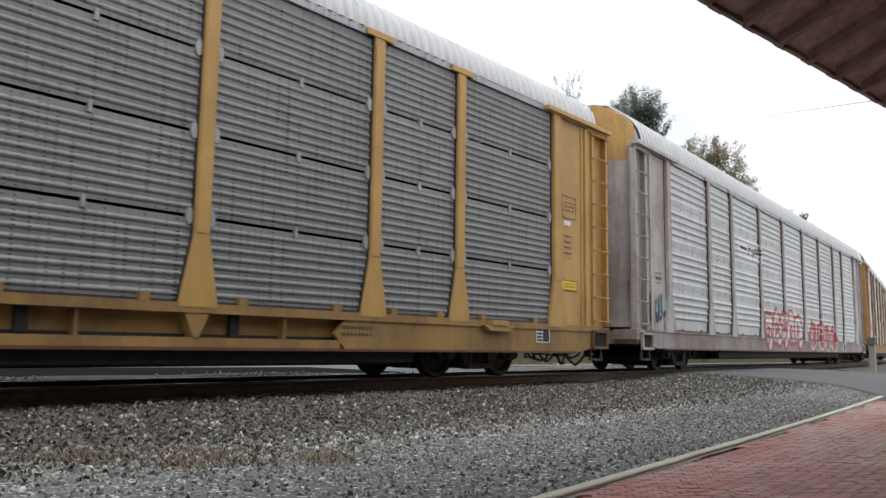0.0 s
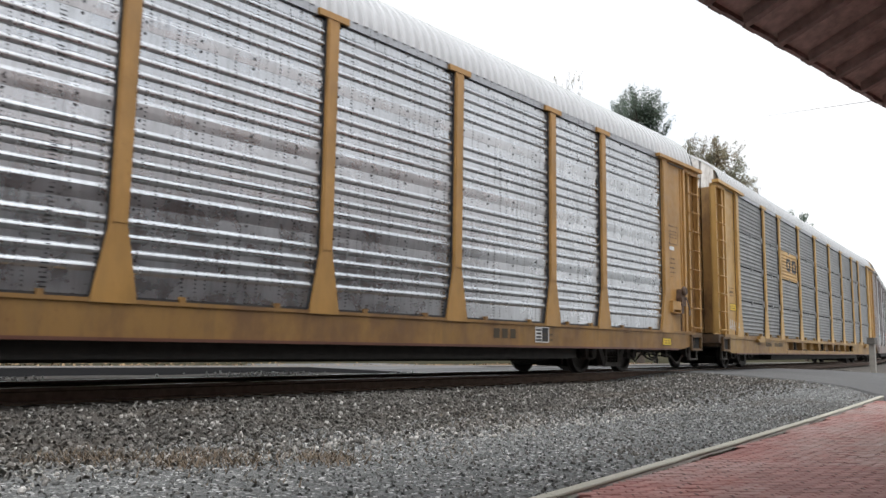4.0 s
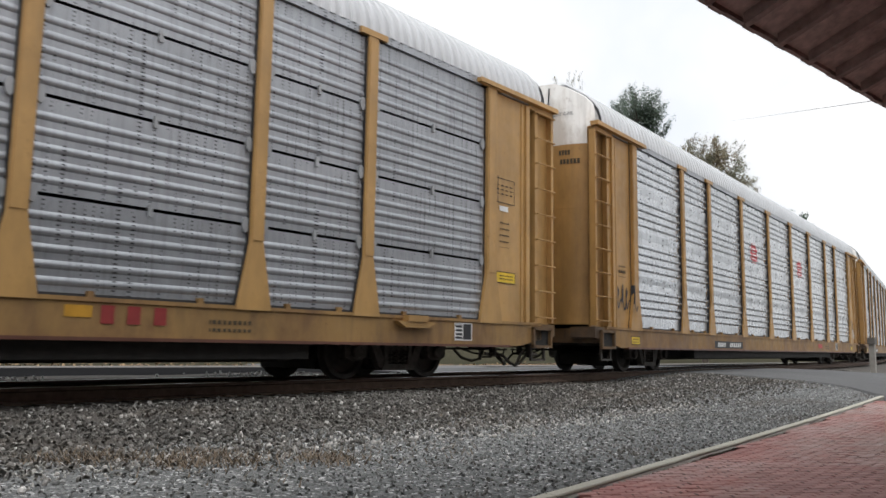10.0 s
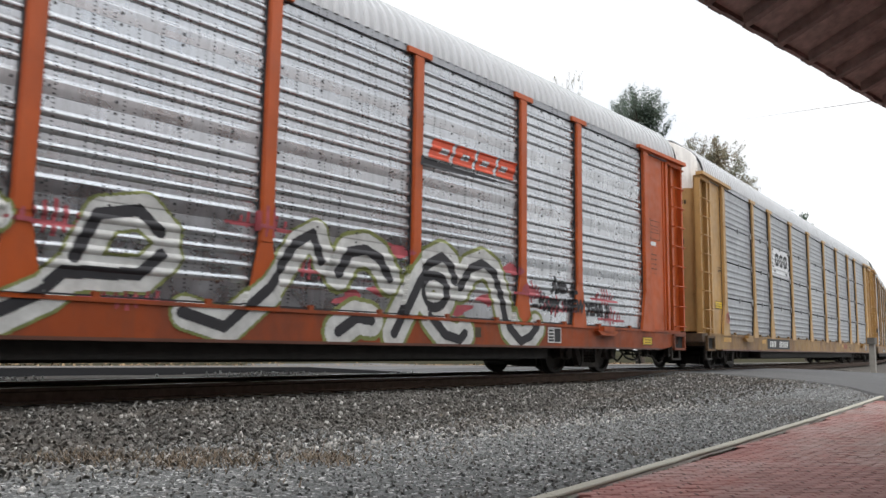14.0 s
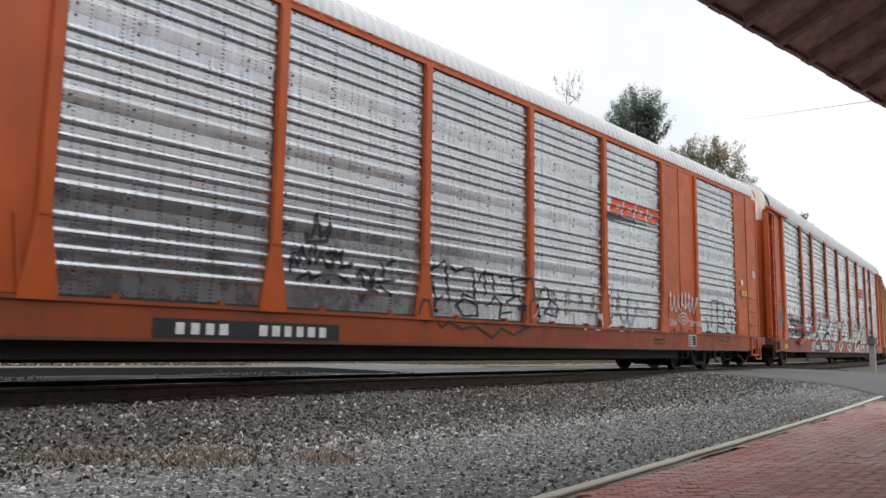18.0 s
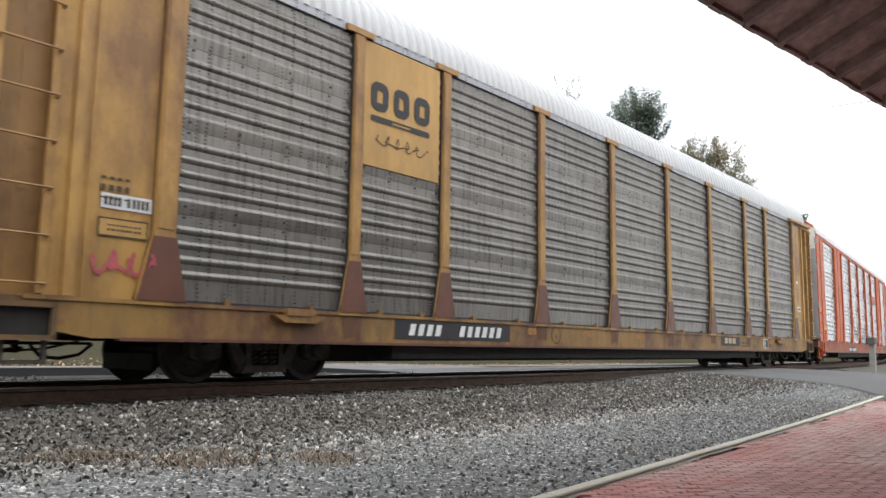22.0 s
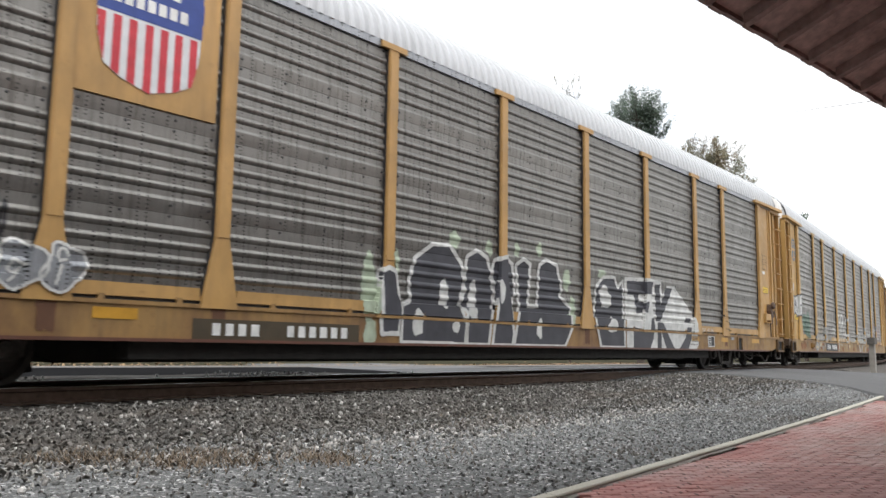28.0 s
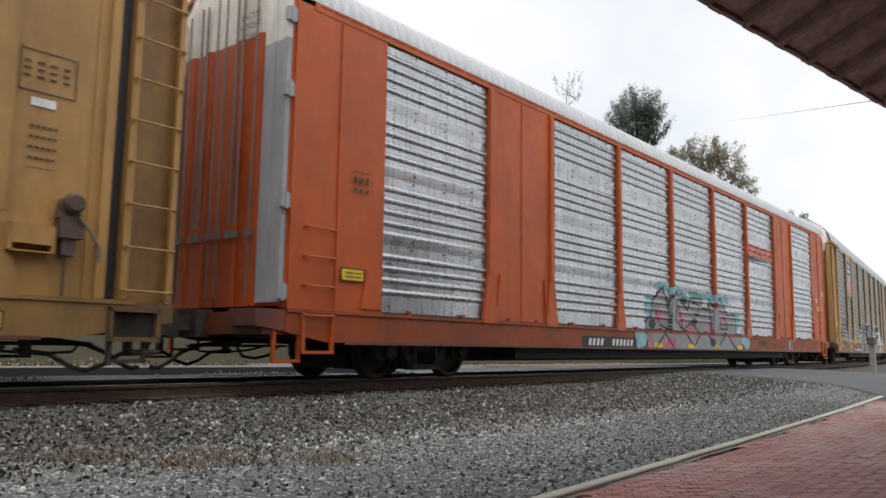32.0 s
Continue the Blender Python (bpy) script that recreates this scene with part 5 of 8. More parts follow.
            # Flat near-black inset paints the shade in the step pocket's opening.
            sh.box(13.03, 13.53, *((s * 1.492, s * 1.50) if s > 0 else (-1.50, -1.492)), 0.55, 0.82, 1)
        return sh.mesh("end_beam", M["sooty_yellow"] if "yellow" in spec["paint"] else M["sooty_orange"] if spec["paint"] == "orange" else body, M["dark"])

    def coupler():
        sh = Shape()
        sh.box(13.3, 14.08, -0.10, 0.10, 0.66, 0.86)
        sh.prism([(13.95, 0.56), (14.20, 0.60), (14.20, 0.92), (13.95, 0.94)], -0.20, 0.16)
        sh.box(13.5, 13.75, -0.24, 0.24, 0.58, 0.94)
        sh.tube([(13.62, -1.2, 0.70), (13.68, -0.6, 0.62), (13.70, -0.2, 0.60)], 0.016, 6)
        sh.tube([(13.62, -1.25, 0.72), (13.66, -1.28, 0.55), (13.64, -1.22, 0.46)], 0.016, 6)
        return sh.mesh("coupler", M["bogie"])
    for s in sides:
        part("end_beam", cached(("beam", spec["paint"], flush), beam), car, "grimy end beam", s)
        part("coupler", cached("coupler", coupler), car, "black knuckle coupler", s)
        part("air_hose", hose_mesh(0), car, "hanging black brake hose", s)

    # bogies
    wheels = []
    for bx in (-TRUCKS, TRUCKS):
        bolster = part("bogie", cached("bolster", lambda: Shape().box(-0.22, 0.22, -1.0, 1.0, 0.42, 0.66).box(-0.5, 0.5, -0.3, 0.3, 0.5, 0.62).mesh("bogie", M["bogie"])), car, "sooty four-wheel bogie", pose(bx, 0, 0))
        part("side_frame", side_frame_mesh(), bolster)
        part("brake_gear", brake_gear_mesh(), bolster, "sooty brake beams and spring plank")
        part("side_frame", side_frame_mesh(), bolster, "", turn)
        for ax in (-0.89, 0.89):
            wheels.append(part("wheelset", wheelset_mesh(), bolster, "worn steel wheels on an axle", pose(ax, 0, WHEEL_R)))
    return car, wheels


CARS = {
    -3: dict(paint="yellow", sheet="silver", relief="banded", label="yellow autorack car with silver corrugated sides"),
    -2: dict(paint="grey_white", sheet="white_sheet", relief="banded", label="dirty white autorack car with red graffiti along its sill"),
    -1: dict(paint="bright_yellow", sheet="slate_sheet", relief="fine", doors="folding", deep=True, lower=0.16, label="bright yellow autorack car with slate grey slotted sides"),
    0: dict(paint="yellow", sheet="silver", relief="banded", label="yellow autorack car with silver sides and a black emblem"),
    1: dict(paint="yellow", sheet="silver", relief="banded", label="yellow autorack car with silver sides and red octagonal emblems"),
    2: dict(paint="pale_yellow", sheet="grey_sheet", relief="slotted", label="faded yellow autorack car with grey slotted sides and white board"),
    3: dict(paint="orange", sheet="silver", relief="banded", label="orange autorack car with silver sides covered in graffiti"),
    4: dict(paint="orange", sheet="silver", relief="banded", plain_bays=True, doors="flat", lower=0.30, label="orange autorack car with plain orange bays and black tags"),
    5: dict(paint="brown_yellow", sheet="dusty_sheet", relief="banded", label="rust-stained yellow autorack car with sooty grey sides"),
    6: dict(paint="bright_yellow", rail=True, sheet="dark_sheet", relief="banded", label="yellow autorack car with sooty sides and pale graffiti"),
    7: dict(paint="pale_yellow", rail=True, sheet="dusty_sheet", relief="banded", label="faded yellow autorack car with a shield emblem and graffiti"),
    8: dict(paint="orange", sheet="silver", relief="banded", plain_bays=True, doors="flat", lower=0.30, label="orange autorack car with plain orange bays and mural graffiti"),
    9: dict(paint="yellow", sheet="silver", relief="banded", label="yellow autorack car with silver corrugated sides"),
}
TRAIN = {n: build_car(n, spec) for n, spec in CARS.items()}


# ---------------------------------------------------------------- lettering, emblems and graffiti on the cars
def surface(spec, x, z):
    """Depth of the near side's skin at a place."""
    flush = spec.get("plain_bays", False)
    if z < 0.95:
        return -1.503
    near = min(POSTS, key=lambda q: abs(x - q))
    half = 0.075 if flush else 0.10
    if abs(near) > 11:
        half += 0.03
        near += math.copysign(0.08, near)
    if z < 1.72:
        half = max(half, 0.25 - 0.15 * (z - 1.0) / 0.72)
    if abs(x - near) < half + 0.012 and not (flush and abs(near) > 11):
        return -1.543
    if abs(x) > 11.75:
        return -1.518 if flush else -1.463
    if flush and 7.1 < abs(x) < 9.0:
        return -1.507
    if spec.get("rail") and 0.965 < z < 1.145:
        return -1.506
    if "flat" in spec and spec["flat"][0] < x < spec["flat"][1] and spec["flat"][2] < z < spec["flat"][3]:
        return SKIN - 0.05
    zs, ds = FLAT[spec["relief"]]
    return SKIN - float(np.interp(z, zs, ds))


NUDGE = {8: -0.08}


def decal(n, name, inside, box, mat, lift=0.005, cell=0.028, label=""):
    """Paint on the near side of car n: the cells of the box that lie inside the shape, laid on the skin."""
    spec = CARS[n]
    cell = cell * 0.6 if cell <= 0.031 else cell
    x0, x1, z0, z1 = box
    z0 = max(z0, 0.535)
    if abs(x0) < 11 and name != "emblem_board":
        k0, ask = NUDGE.get(n, 0.0), inside
        x0, x1 = x0 + k0, x1 + k0

        def inside(x, z):
            return ask(x - k0, z)
    zs = {round(z0, 4), round(z1, 4)} | {round(z, 4) for z in FLAT[spec["relief"]][0] if z0 < z < z1} | {round(z0 + cell * k, 4) for k in range(int((z1 - z0) / cell) + 1)}
    zs = sorted(zs)
    zs = [z for k, z in enumerate(zs) if k == 0 or z - zs[k - 1] > 0.003]
    xs_ = np.linspace(x0, x1, max(2, int((x1 - x0) / cell) + 1))
    cx = (xs_[1:] + xs_[:-1]) / 2
    cz = (np.array(zs[1:]) + np.array(zs[:-1])) / 2
    mask = inside(*np.meshgrid(cx, cz))
    ids, v, f = {}, [], []

    def vert(i, k):
        if (i, k) not in ids:
            ids[(i, k)] = len(v)
            v.append((float(xs_[i]), surface(spec, float(xs_[i]), zs[k]) - lift, zs[k]))
        return ids[(i, k)]
    for k, i in zip(*np.nonzero(mask)):
        f.append((vert(i, k), vert(i + 1, k), vert(i + 1, k + 1), vert(i, k + 1)))
    if not f:
        return None
    me = bpy.data.meshes.new(name)
    me.from_pydata(v, [], f)
    me.materials.append(mat)
    made = part(name, me, TRAIN[n][0], label)
    if name in ("sill_stencil", "number_strip", "stencil", "stencil_box", "maker_mark", "shield_mark"):
        tagged(made, label, kind="stuff")
    return made


def everywhere(x, z):
    return np.ones_like(x, bool)


def near_line(lines, width):
    """Inside: within half a width of any of the lines."""
    def test(x, z):
        best = np.full(x.shape, 9.0)
        for pts in lines:
            for (ax, az), (bx, bz) in zip(pts[:-1], pts[1:]):
                dx, dz = bx - ax, bz - az
                t = np.clip(((x - ax) * dx + (z - az) * dz) / (dx * dx + dz * dz + 1e-9), 0, 1)
                best = np.minimum(best, np.hypot(x - ax - t * dx, z - az - t * dz))
        return best < width / 2
    return test


def within(lines_closed):
    """Inside: in an odd number of closed outlines."""
    def test(x, z):
        odd = np.zeros(x.shape, bool)
        for pts in lines_closed:
            for (ax, az), (bx, bz) in zip(pts, pts[1:] + pts[:1]):
                cross = (az > z) != (bz > z)
                with np.errstate(divide="ignore", invalid="ignore"):
                    hit = x < (bx - ax) * (z - az) / (bz - az if bz != az else 1e-9) + ax
                odd ^= cross & hit
        return odd
    return test


def bars(x0, x1, z0, z1, count, fill=0.66, skip=(), lean=0.0):
    """Plain bars in a row, standing for characters that are not spelled out."""
    def test(x, z):
        u = (x - lean * (z - z0) - x0) / (x1 - x0 - lean * (z1 - z0)) * count
        ok = (np.mod(u, 1) < fill) & (z > z0) & (z < z1) & (u >= 0) & (u < count)
        for s in skip:
            ok &= np.floor(u) != s
        return ok
    return test


def blocks(*rects):
    """Inside: any of some rectangles with rounded corners and a pale core."""
    def test(x, z):
        hit = np.zeros(x.shape, bool)
        for x0, x1, z0, z1 in rects:
            r = min(x1 - x0, z1 - z0) * 0.35
            dx = np.maximum(np.abs(x - (x0 + x1) / 2) - (x1 - x0) / 2 + r, 0)
            dz = np.maximum(np.abs(z - (z0 + z1) / 2) - (z1 - z0) / 2 + r, 0)
            core = (np.abs(x - (x0 + x1) / 2) < (x1 - x0) * 0.16) & (np.abs(z - (z0 + z1) / 2) < (z1 - z0) * 0.22)
            hit |= (np.hypot(dx, dz) < r) & ~core
        return hit
    return test


def scribble(x0, x1, z0, z1, turns, seed):
    r = random.Random(seed)
    a, b, c = r.uniform(0, 6), r.uniform(0, 6), r.uniform(1.7, 2.6)
    pts, m = [], int(turns * 16)
    for k in range(m + 1):
        u = k / m
        s = 0.62 * math.sin(6.283 * turns * u + a) + 0.38 * math.sin(6.283 * turns * c * u + b)
        pts.append((x0 + (x1 - x0) * (u + 0.35 / turns * math.sin(6.283 * turns * u * 1.0 + a + 1.2)), (z0 + z1) / 2 + (z1 - z0) / 2 * s))
    return pts


def tag(n, box, mat, width, turns, seed, label="scrawled graffiti tag", lines=1):
    x0, x1, z0, z1 = box
    cuts = [scribble(x0, x1, z0 + (z1 - z0) * k / lines, z0 + (z1 - z0) * (k + 0.85) / lines, turns, seed + k) for k in range(lines)]
    decal(n, "graffiti_tag", near_line(cuts, width), (x0 - 0.2, x1 + 0.2, z0 - 0.1, z1 + 0.1), mat, 0.010, 0.022, label)


def blob(cx, cz, rx, rz, seed, wob=0.22):
    r = random.Random(seed)
    ph = [r.uniform(0, 6) for _ in range(3)]
    return [(cx + rx * (1 + wob * math.sin(2 * a + ph[0]) + wob * 0.6 * math.sin(3 * a + ph[1])) * math.cos(a), cz + rz * (1 + wob * 0.8 * math.sin(3 * a + ph[2])) * math.sin(a)) for a in (6.283 * k / 28 for k in range(28))]


def comb(cx, cz, rx, rz, seed):
    """A quick smear of spray: a row of short upright strokes along a thin level one."""
    r = random.Random(seed)
    lines = [[(cx - rx * 1.5, cz - rz * 0.3), (cx + rx * 1.6, cz - rz * 0.45)]]
    for k in range(7):
        x = cx - rx + 2 * rx * k / 6 + r.uniform(-0.03, 0.03)
        reach = rz * (1 - 0.8 * abs(k / 3 - 1) ** 1.5) * r.uniform(0.7, 1.2)
        lines.append([(x, cz - reach), (x + 0.01, cz + reach)])
    return near_line(lines, 0.046)


def bubbles(n, box, count, fill, line, seed, width=0.07, label="bubble-letter graffiti", hole=True):
    x0, x1, z0, z1 = box
    w = (x1 - x0) / count
    shapes, lines = [], []
    r = random.Random(seed)
    for k in range(count):
        c = (x0 + w * (k + 0.5), (z0 + z1) / 2 + r.uniform(-0.08, 0.08) * (z1 - z0))
        outline = blob(*c, w * 0.56, (z1 - z0) * 0.47, seed * 10 + k)
        shapes.append(outline)
        lines.append(outline + outline[:1])
        if hole:
            lines.append(blob(c[0] + r.uniform(-0.1, 0.1) * w, c[1] + r.uniform(-0.1, 0.15), w * 0.13, (z1 - z0) * 0.12, seed * 20 + k)[:24])
            lines.append([(c[0] - w * 0.2, z0 + 0.12 * (z1 - z0)), (c[0] + r.uniform(-0.2, 0.2) * w, c[1])])
    area = (x0 - w * 0.2, x1 + w * 0.2, z0 - 0.12, z1 + 0.12)

    def filled(x, z):
        any_ = np.zeros(x.shape, bool)
        for s in shapes:
            any_ |= within([s])(x, z)
        return any_
    decal(n, "graffiti_fill", filled, area, fill, 0.006, 0.028, label)
    decal(n, "graffiti_outline", near_line(lines, width), area, line, 0.011, 0.024, "dark outline of the graffiti" if line is M["black_paint"] else "outline of the graffiti")


def outline_text(words, size, shear=0.0, bold=0.0):
    cu = bpy.data.curves.new("words", "FONT")
    cu.body, cu.size, cu.shear, cu.resolution_u = words, size, shear, 3
    cu.offset = bold
    ob = bpy.data.objects.new("words", cu)
    me = bpy.data.meshes.new_from_object(ob)
    bpy.data.objects.remove(ob)
    bpy.data.curves.remove(cu)
    return me


def lettering(n, words, x, z, size, mat, shear=0.0, label="", bold=0.0, slope=0.0, span=None, lift=0.012):
    """Real words painted on the near side, following the relief."""
    x += NUDGE.get(n, 0.0) if abs(x) < 11 else 0.0
    me = outline_text(words, size, shear, bold)
    bm = bmesh.new()
    bm.from_mesh(me)
    top = max(v.co.y for v in bm.verts)
    low = min(v.co.y for v in bm.verts)
    k = low
    while k < top:
        bmesh.ops.bisect_plane(bm, geom=bm.verts[:] + bm.edges[:] + bm.faces[:], plane_co=(0, k, 0), plane_no=(0, 1, 0))
        k += 0.015
    if span:
        wide = max(v.co.x for v in bm.verts) - min(v.co.x for v in bm.verts)
        bmesh.ops.scale(bm, vec=(span / wide, 1, 1), verts=bm.verts)
    for q in POSTS:
        for e in (q - 0.27, q - 0.115, q + 0.115, q + 0.27):
            if x < e < x + (span or 6):
                bmesh.ops.bisect_plane(bm, geom=bm.verts[:] + bm.edges[:] + bm.faces[:], plane_co=(e - x, 0, 0), plane_no=(1, 0, 0))
    for v in bm.verts:
        px_, pz_ = x + v.co.x, z + v.co.y + slope * v.co.x
        v.co = (px_, surface(CARS[n], px_, pz_) - lift, pz_)
    bm.to_mesh(me)
    bm.free()
    me.materials.append(mat)
    me.name = "lettering"
    return part("lettering", me, TRAIN[n][0], label)


M["graf_white"] = plain("white_spray_paint", (0.58, 0.58, 0.56), 0.6, 0, 0.25, 4)
M["graf_black"] = plain("black_spray_paint", (0.025, 0.024, 0.028), 0.6)
M["graf_red"] = plain("red_spray_paint", (0.37, 0.075, 0.09), 0.6, 0, 0.3, 4)
M["graf_pink"] = plain("pink_spray_paint", (0.50, 0.13, 0.19), 0.6, 0, 0.3, 4)
M["graf_grey"] = plain("grey_spray_paint", (0.19, 0.185, 0.195), 0.6, 0, 0.3, 4)
M["graf_grey_light"] = plain("pale_grey_spray_paint", (0.27, 0.265, 0.275), 0.5, 0.2, 0.2, 4)
M["graf_pale_green"] = plain("faded_pale_green_spray_paint", (0.38, 0.44, 0.33), 0.6, 0, 0.3, 4)
M["graf_faded"] = plain("faded_white_spray_paint", (0.36, 0.35, 0.325), 0.7, 0, 0.35, 5)
M["graf_teal"] = plain("teal_spray_paint", (0.11, 0.35, 0.295), 0.6, 0, 0.3, 4)
M["graf_blue"] = plain("light_blue_spray_paint", (0.25, 0.42, 0.47), 0.6, 0, 0.3, 4)
M["graf_olive"] = plain("olive_spray_paint", (0.20, 0.22, 0.07), 0.6, 0, 0.3, 4)
M["graf_slate"] = plain("slate_black_spray_paint", (0.045, 0.045, 0.055), 0.55, 0, 0.3, 3)
M["stencil"] = plain("faded_black_stencil", (0.06, 0.045, 0.025), 0.7)
M["logo_red"] = plain("red_emblem_paint", (0.50, 0.035, 0.05), 0.55, 0, 0.2)
M["logo_orange"] = plain("orange_red_emblem_paint", (0.55, 0.07, 0.025), 0.55, 0, 0.2)
M["board_white"] = plain("white_emblem_board", (0.62, 0.63, 0.64), 0.5, 0, 0.1)
M["board_yellow"] = M["bright_yellow"]

# number boards: black strip with plain white bars
for n, x0, x1, z0, z1, bg_mat, bar_mat in ((0, -6.9, -4.2, 0.57, 0.76, "black_paint", "white_paint"), (1, -6.84, -4.40, 0.57, 0.76, "black_paint", "white_paint"), (2, -7.7, -4.86, 0.58, 0.90, "black_paint", "white_paint"),
                                           (3, -7.40, -4.22, 0.55, 0.84, "black_paint", "white_paint"), (4, -5.76, -3.05, 0.55, 0.77, "black_paint", "white_paint"), (5, -8.10, -5.18, 0.60, 0.89, "black_paint", "white_paint"),
                                           (6, -7.02, -4.35, 0.57, 0.88, "black_paint", "white_paint"), (7, -7.33, -4.72, 0.54, 0.78, "stencil", "white_paint"), (8, -5.78, -3.30, 0.53, 0.76, "black_paint", "white_paint"),
                                           (-1, -9.4, -6.9, 0.62, 0.82, None, "stencil"), (9, -6.9, -4.3, 0.57, 0.76, "black_paint", "white_paint")):
    if bg_mat:
        decal(n, "number_board", everywhere, (x0, x1, z0, z1), M[bg_mat], 0.004, 0.06, "black painted number strip")
    w = x1 - x0
    a, b = x0 + 0.10 * w, x1 - 0.06 * w
    h = z1 - z0
    decal(n, "number_strip", bars(a, b, z0 + 0.2 * h, z1 - 0.2 * h, 12, 0.60, (4, 5), 0.3 if n in (1, 2, 3, 5, 8) else 0.0), (a, b, z0 + 0.2 * h, z1 - 0.2 * h), M[bar_mat], 0.008, 0.02, "row of white painted characters")

# small signs at the car ends: yellow placards, stencil boxes, black inspection labels
for n in CARS:
    flush = CARS[n].get("plain_bays", False)
    dark = M["stencil"]
    if n in (0, 1, 3, 7, 8, 9, 4):
        for x0 in ((-12.12, 11.50) if not flush else (-12.42, 11.90)):
            if n == 7 and x0 > 0:
                continue
            z0 = 0.60 if not flush else (1.36 if x0 < 0 else 2.04)
            decal(n, "placard", everywhere, (x0, x0 + 0.45, z0, z0 + 0.18), M["placard"], 0.004, 0.06, "yellow warning placard")
            decal(n, "placard_edge", lambda x, z, a=x0, b=z0: (np.abs(x - a - 0.225) > 0.205) | (np.abs(z - b - 0.09) > 0.074) | ((np.abs(z - b - 0.06) < 0.011) | (np.abs(z - b - 0.115) < 0.011)) & (np.abs(x - a - 0.225) < 0.15) & (np.mod(x - a, 0.05) < 0.032), (x0, x0 + 0.45, z0, z0 + 0.18), M["stencil"], 0.007, 0.013, "dark border and bars")
    if n in (2, -1, 6, 5, 7):
        for x0 in (-12.80, 12.15):
            up = 0.67 if n == 7 and x0 > 0 else 0.0
            x0 = 11.96 if x0 > 0 else -12.60
            decal(n, "placard", everywhere, (x0, x0 + 0.56, 1.60 + up, 1.80 + up), M["placard"] if n != 5 else M["bright_yellow"], 0.004, 0.06, "yellow warning placard")
            decal(n, "placard_edge", lambda x, z, a=x0, h=up: (np.abs(x - a - 0.28) > 0.262) | (np.abs(z - h - 1.70) > 0.084) | ((np.abs(z - h - 1.675) < 0.011) | (np.abs(z - h - 1.725) < 0.011)) & (np.abs(x - a - 0.28) < 0.2) & (np.mod(x - a, 0.05) < 0.032), (x0, x0 + 0.56, 1.60 + up, 1.80 + up), M["stencil"], 0.007, 0.013, "dark border and bars")
    if not flush:
        decal(n, "stencil_box", lambda x, z: ((np.abs(x - 12.19) > 0.292) | (np.abs(z - 3.22) > 0.207)) | ((np.mod(z, 0.075) < 0.02) & (np.mod(x, 0.13) < 0.07) & (np.abs(x - 12.19) < 0.24) & (np.abs(z - 3.24) < 0.13)), (11.885, 12.495, 3.00, 3.44), dark, 0.006, 0.0125, "stencilled load table of plain bars")
        decal(n, "small_label", everywhere, (12.05, 12.30, 2.86, 2.95), M["white_paint"], 0.005, 0.05, "small white label")
        if n != 7:
            decal(n, "stencil", lambda x, z: (np.mod(z, 0.11) < 0.026) & (np.mod(x, 0.06) < 0.04), (12.05, 12.33, 2.22, 2.68), dark, 0.006, 0.014, "lines of faded stencilled bars")
        if n != 2:
            decal(n, "stencil", lambda x, z: (np.mod(z, 0.13) < 0.07) & (np.mod(x, 0.09) < 0.06), (-12.60, -12.28, 2.0, 2.24), dark, 0.006, 0.014, "faded stencilled bars")
    else:
        decal(n, "stencil", lambda x, z: (np.mod(z, 0.16) < 0.10) & (np.mod(x, 0.12) < 0.075), (-12.22, -11.86, 2.6, 2.9), dark, 0.006, 0.014, "faded stencilled bars")
    for x0 in ((10.82,) if n == 2 else (7.79,) if n == 3 else (7.63,) if n in (6, 7) else (11.05,) if n == -1 else (6.42,) if n == 0 else (8.3,)):
        decal(n, "inspection_label", everywhere, (x0, x0 + 0.44, 0.60, 0.88), M["black_paint"], 0.004, 0.06, "black inspection label")
        decal(n, "label_print", lambda x, z, a=x0: (np.abs(x - a - 0.22) > 0.20) | (np.abs(z - 0.74) > 0.125) | (np.abs(x - a - 0.2) < 0.012) | ((np.mod(z, 0.06) < 0.02) & (x < a + 0.19)), (x0, x0 + 0.44, 0.60, 0.88), M["white_paint"], 0.007, 0.013, "white frame and bars")
    if n in (0, 1, 3, 8):
        decal(n, "maker_mark", bars(5.2, 5.9, 0.66, 0.82, 3, 0.7), (5.2, 5.9, 0.66, 0.82), M["logo_red"] if n in (1, 2, 6) else M["stencil"], 0.005, 0.02, "faded row of painted bars")
    decal(n, "sill_stencil", lambda x, z: (np.mod(x, 0.07) < 0.045) & (np.mod(z, 0.09) < 0.04), (6.4, 7.0, 0.62, 0.80), dark, 0.005, 0.016, "faded stencilled bars")


for x0 in (11.96, -12.58):
    decal(5, "number_plate", everywhere, (x0, x0 + 0.57, 1.90, 2.06), M["board_white"], 0.005, 0.06, "pale plate with dark bars")
    decal(5, "number_strip", bars(x0 + 0.03, x0 + 0.55, 1.93, 2.03, 10, 0.65, (4,)), (x0 + 0.03, x0 + 0.55, 1.93, 2.03), M["stencil"], 0.009, 0.014, "row of dark bars")
for n in (4, 8):
    decal(n, "round_label", lambda x, z: np.hypot(x - 11.96, z - 2.43) < 0.085, (11.86, 12.06, 2.33, 2.53), M["white_paint"], 0.006, 0.014, "small round white label")


M["maroon"] = plain("dark_red_paint", (0.26, 0.030, 0.028), 0.6)
M["cream_mark"] = plain("faded_cream_paint", (0.45, 0.36, 0.24), 0.6, 0, 0.2)
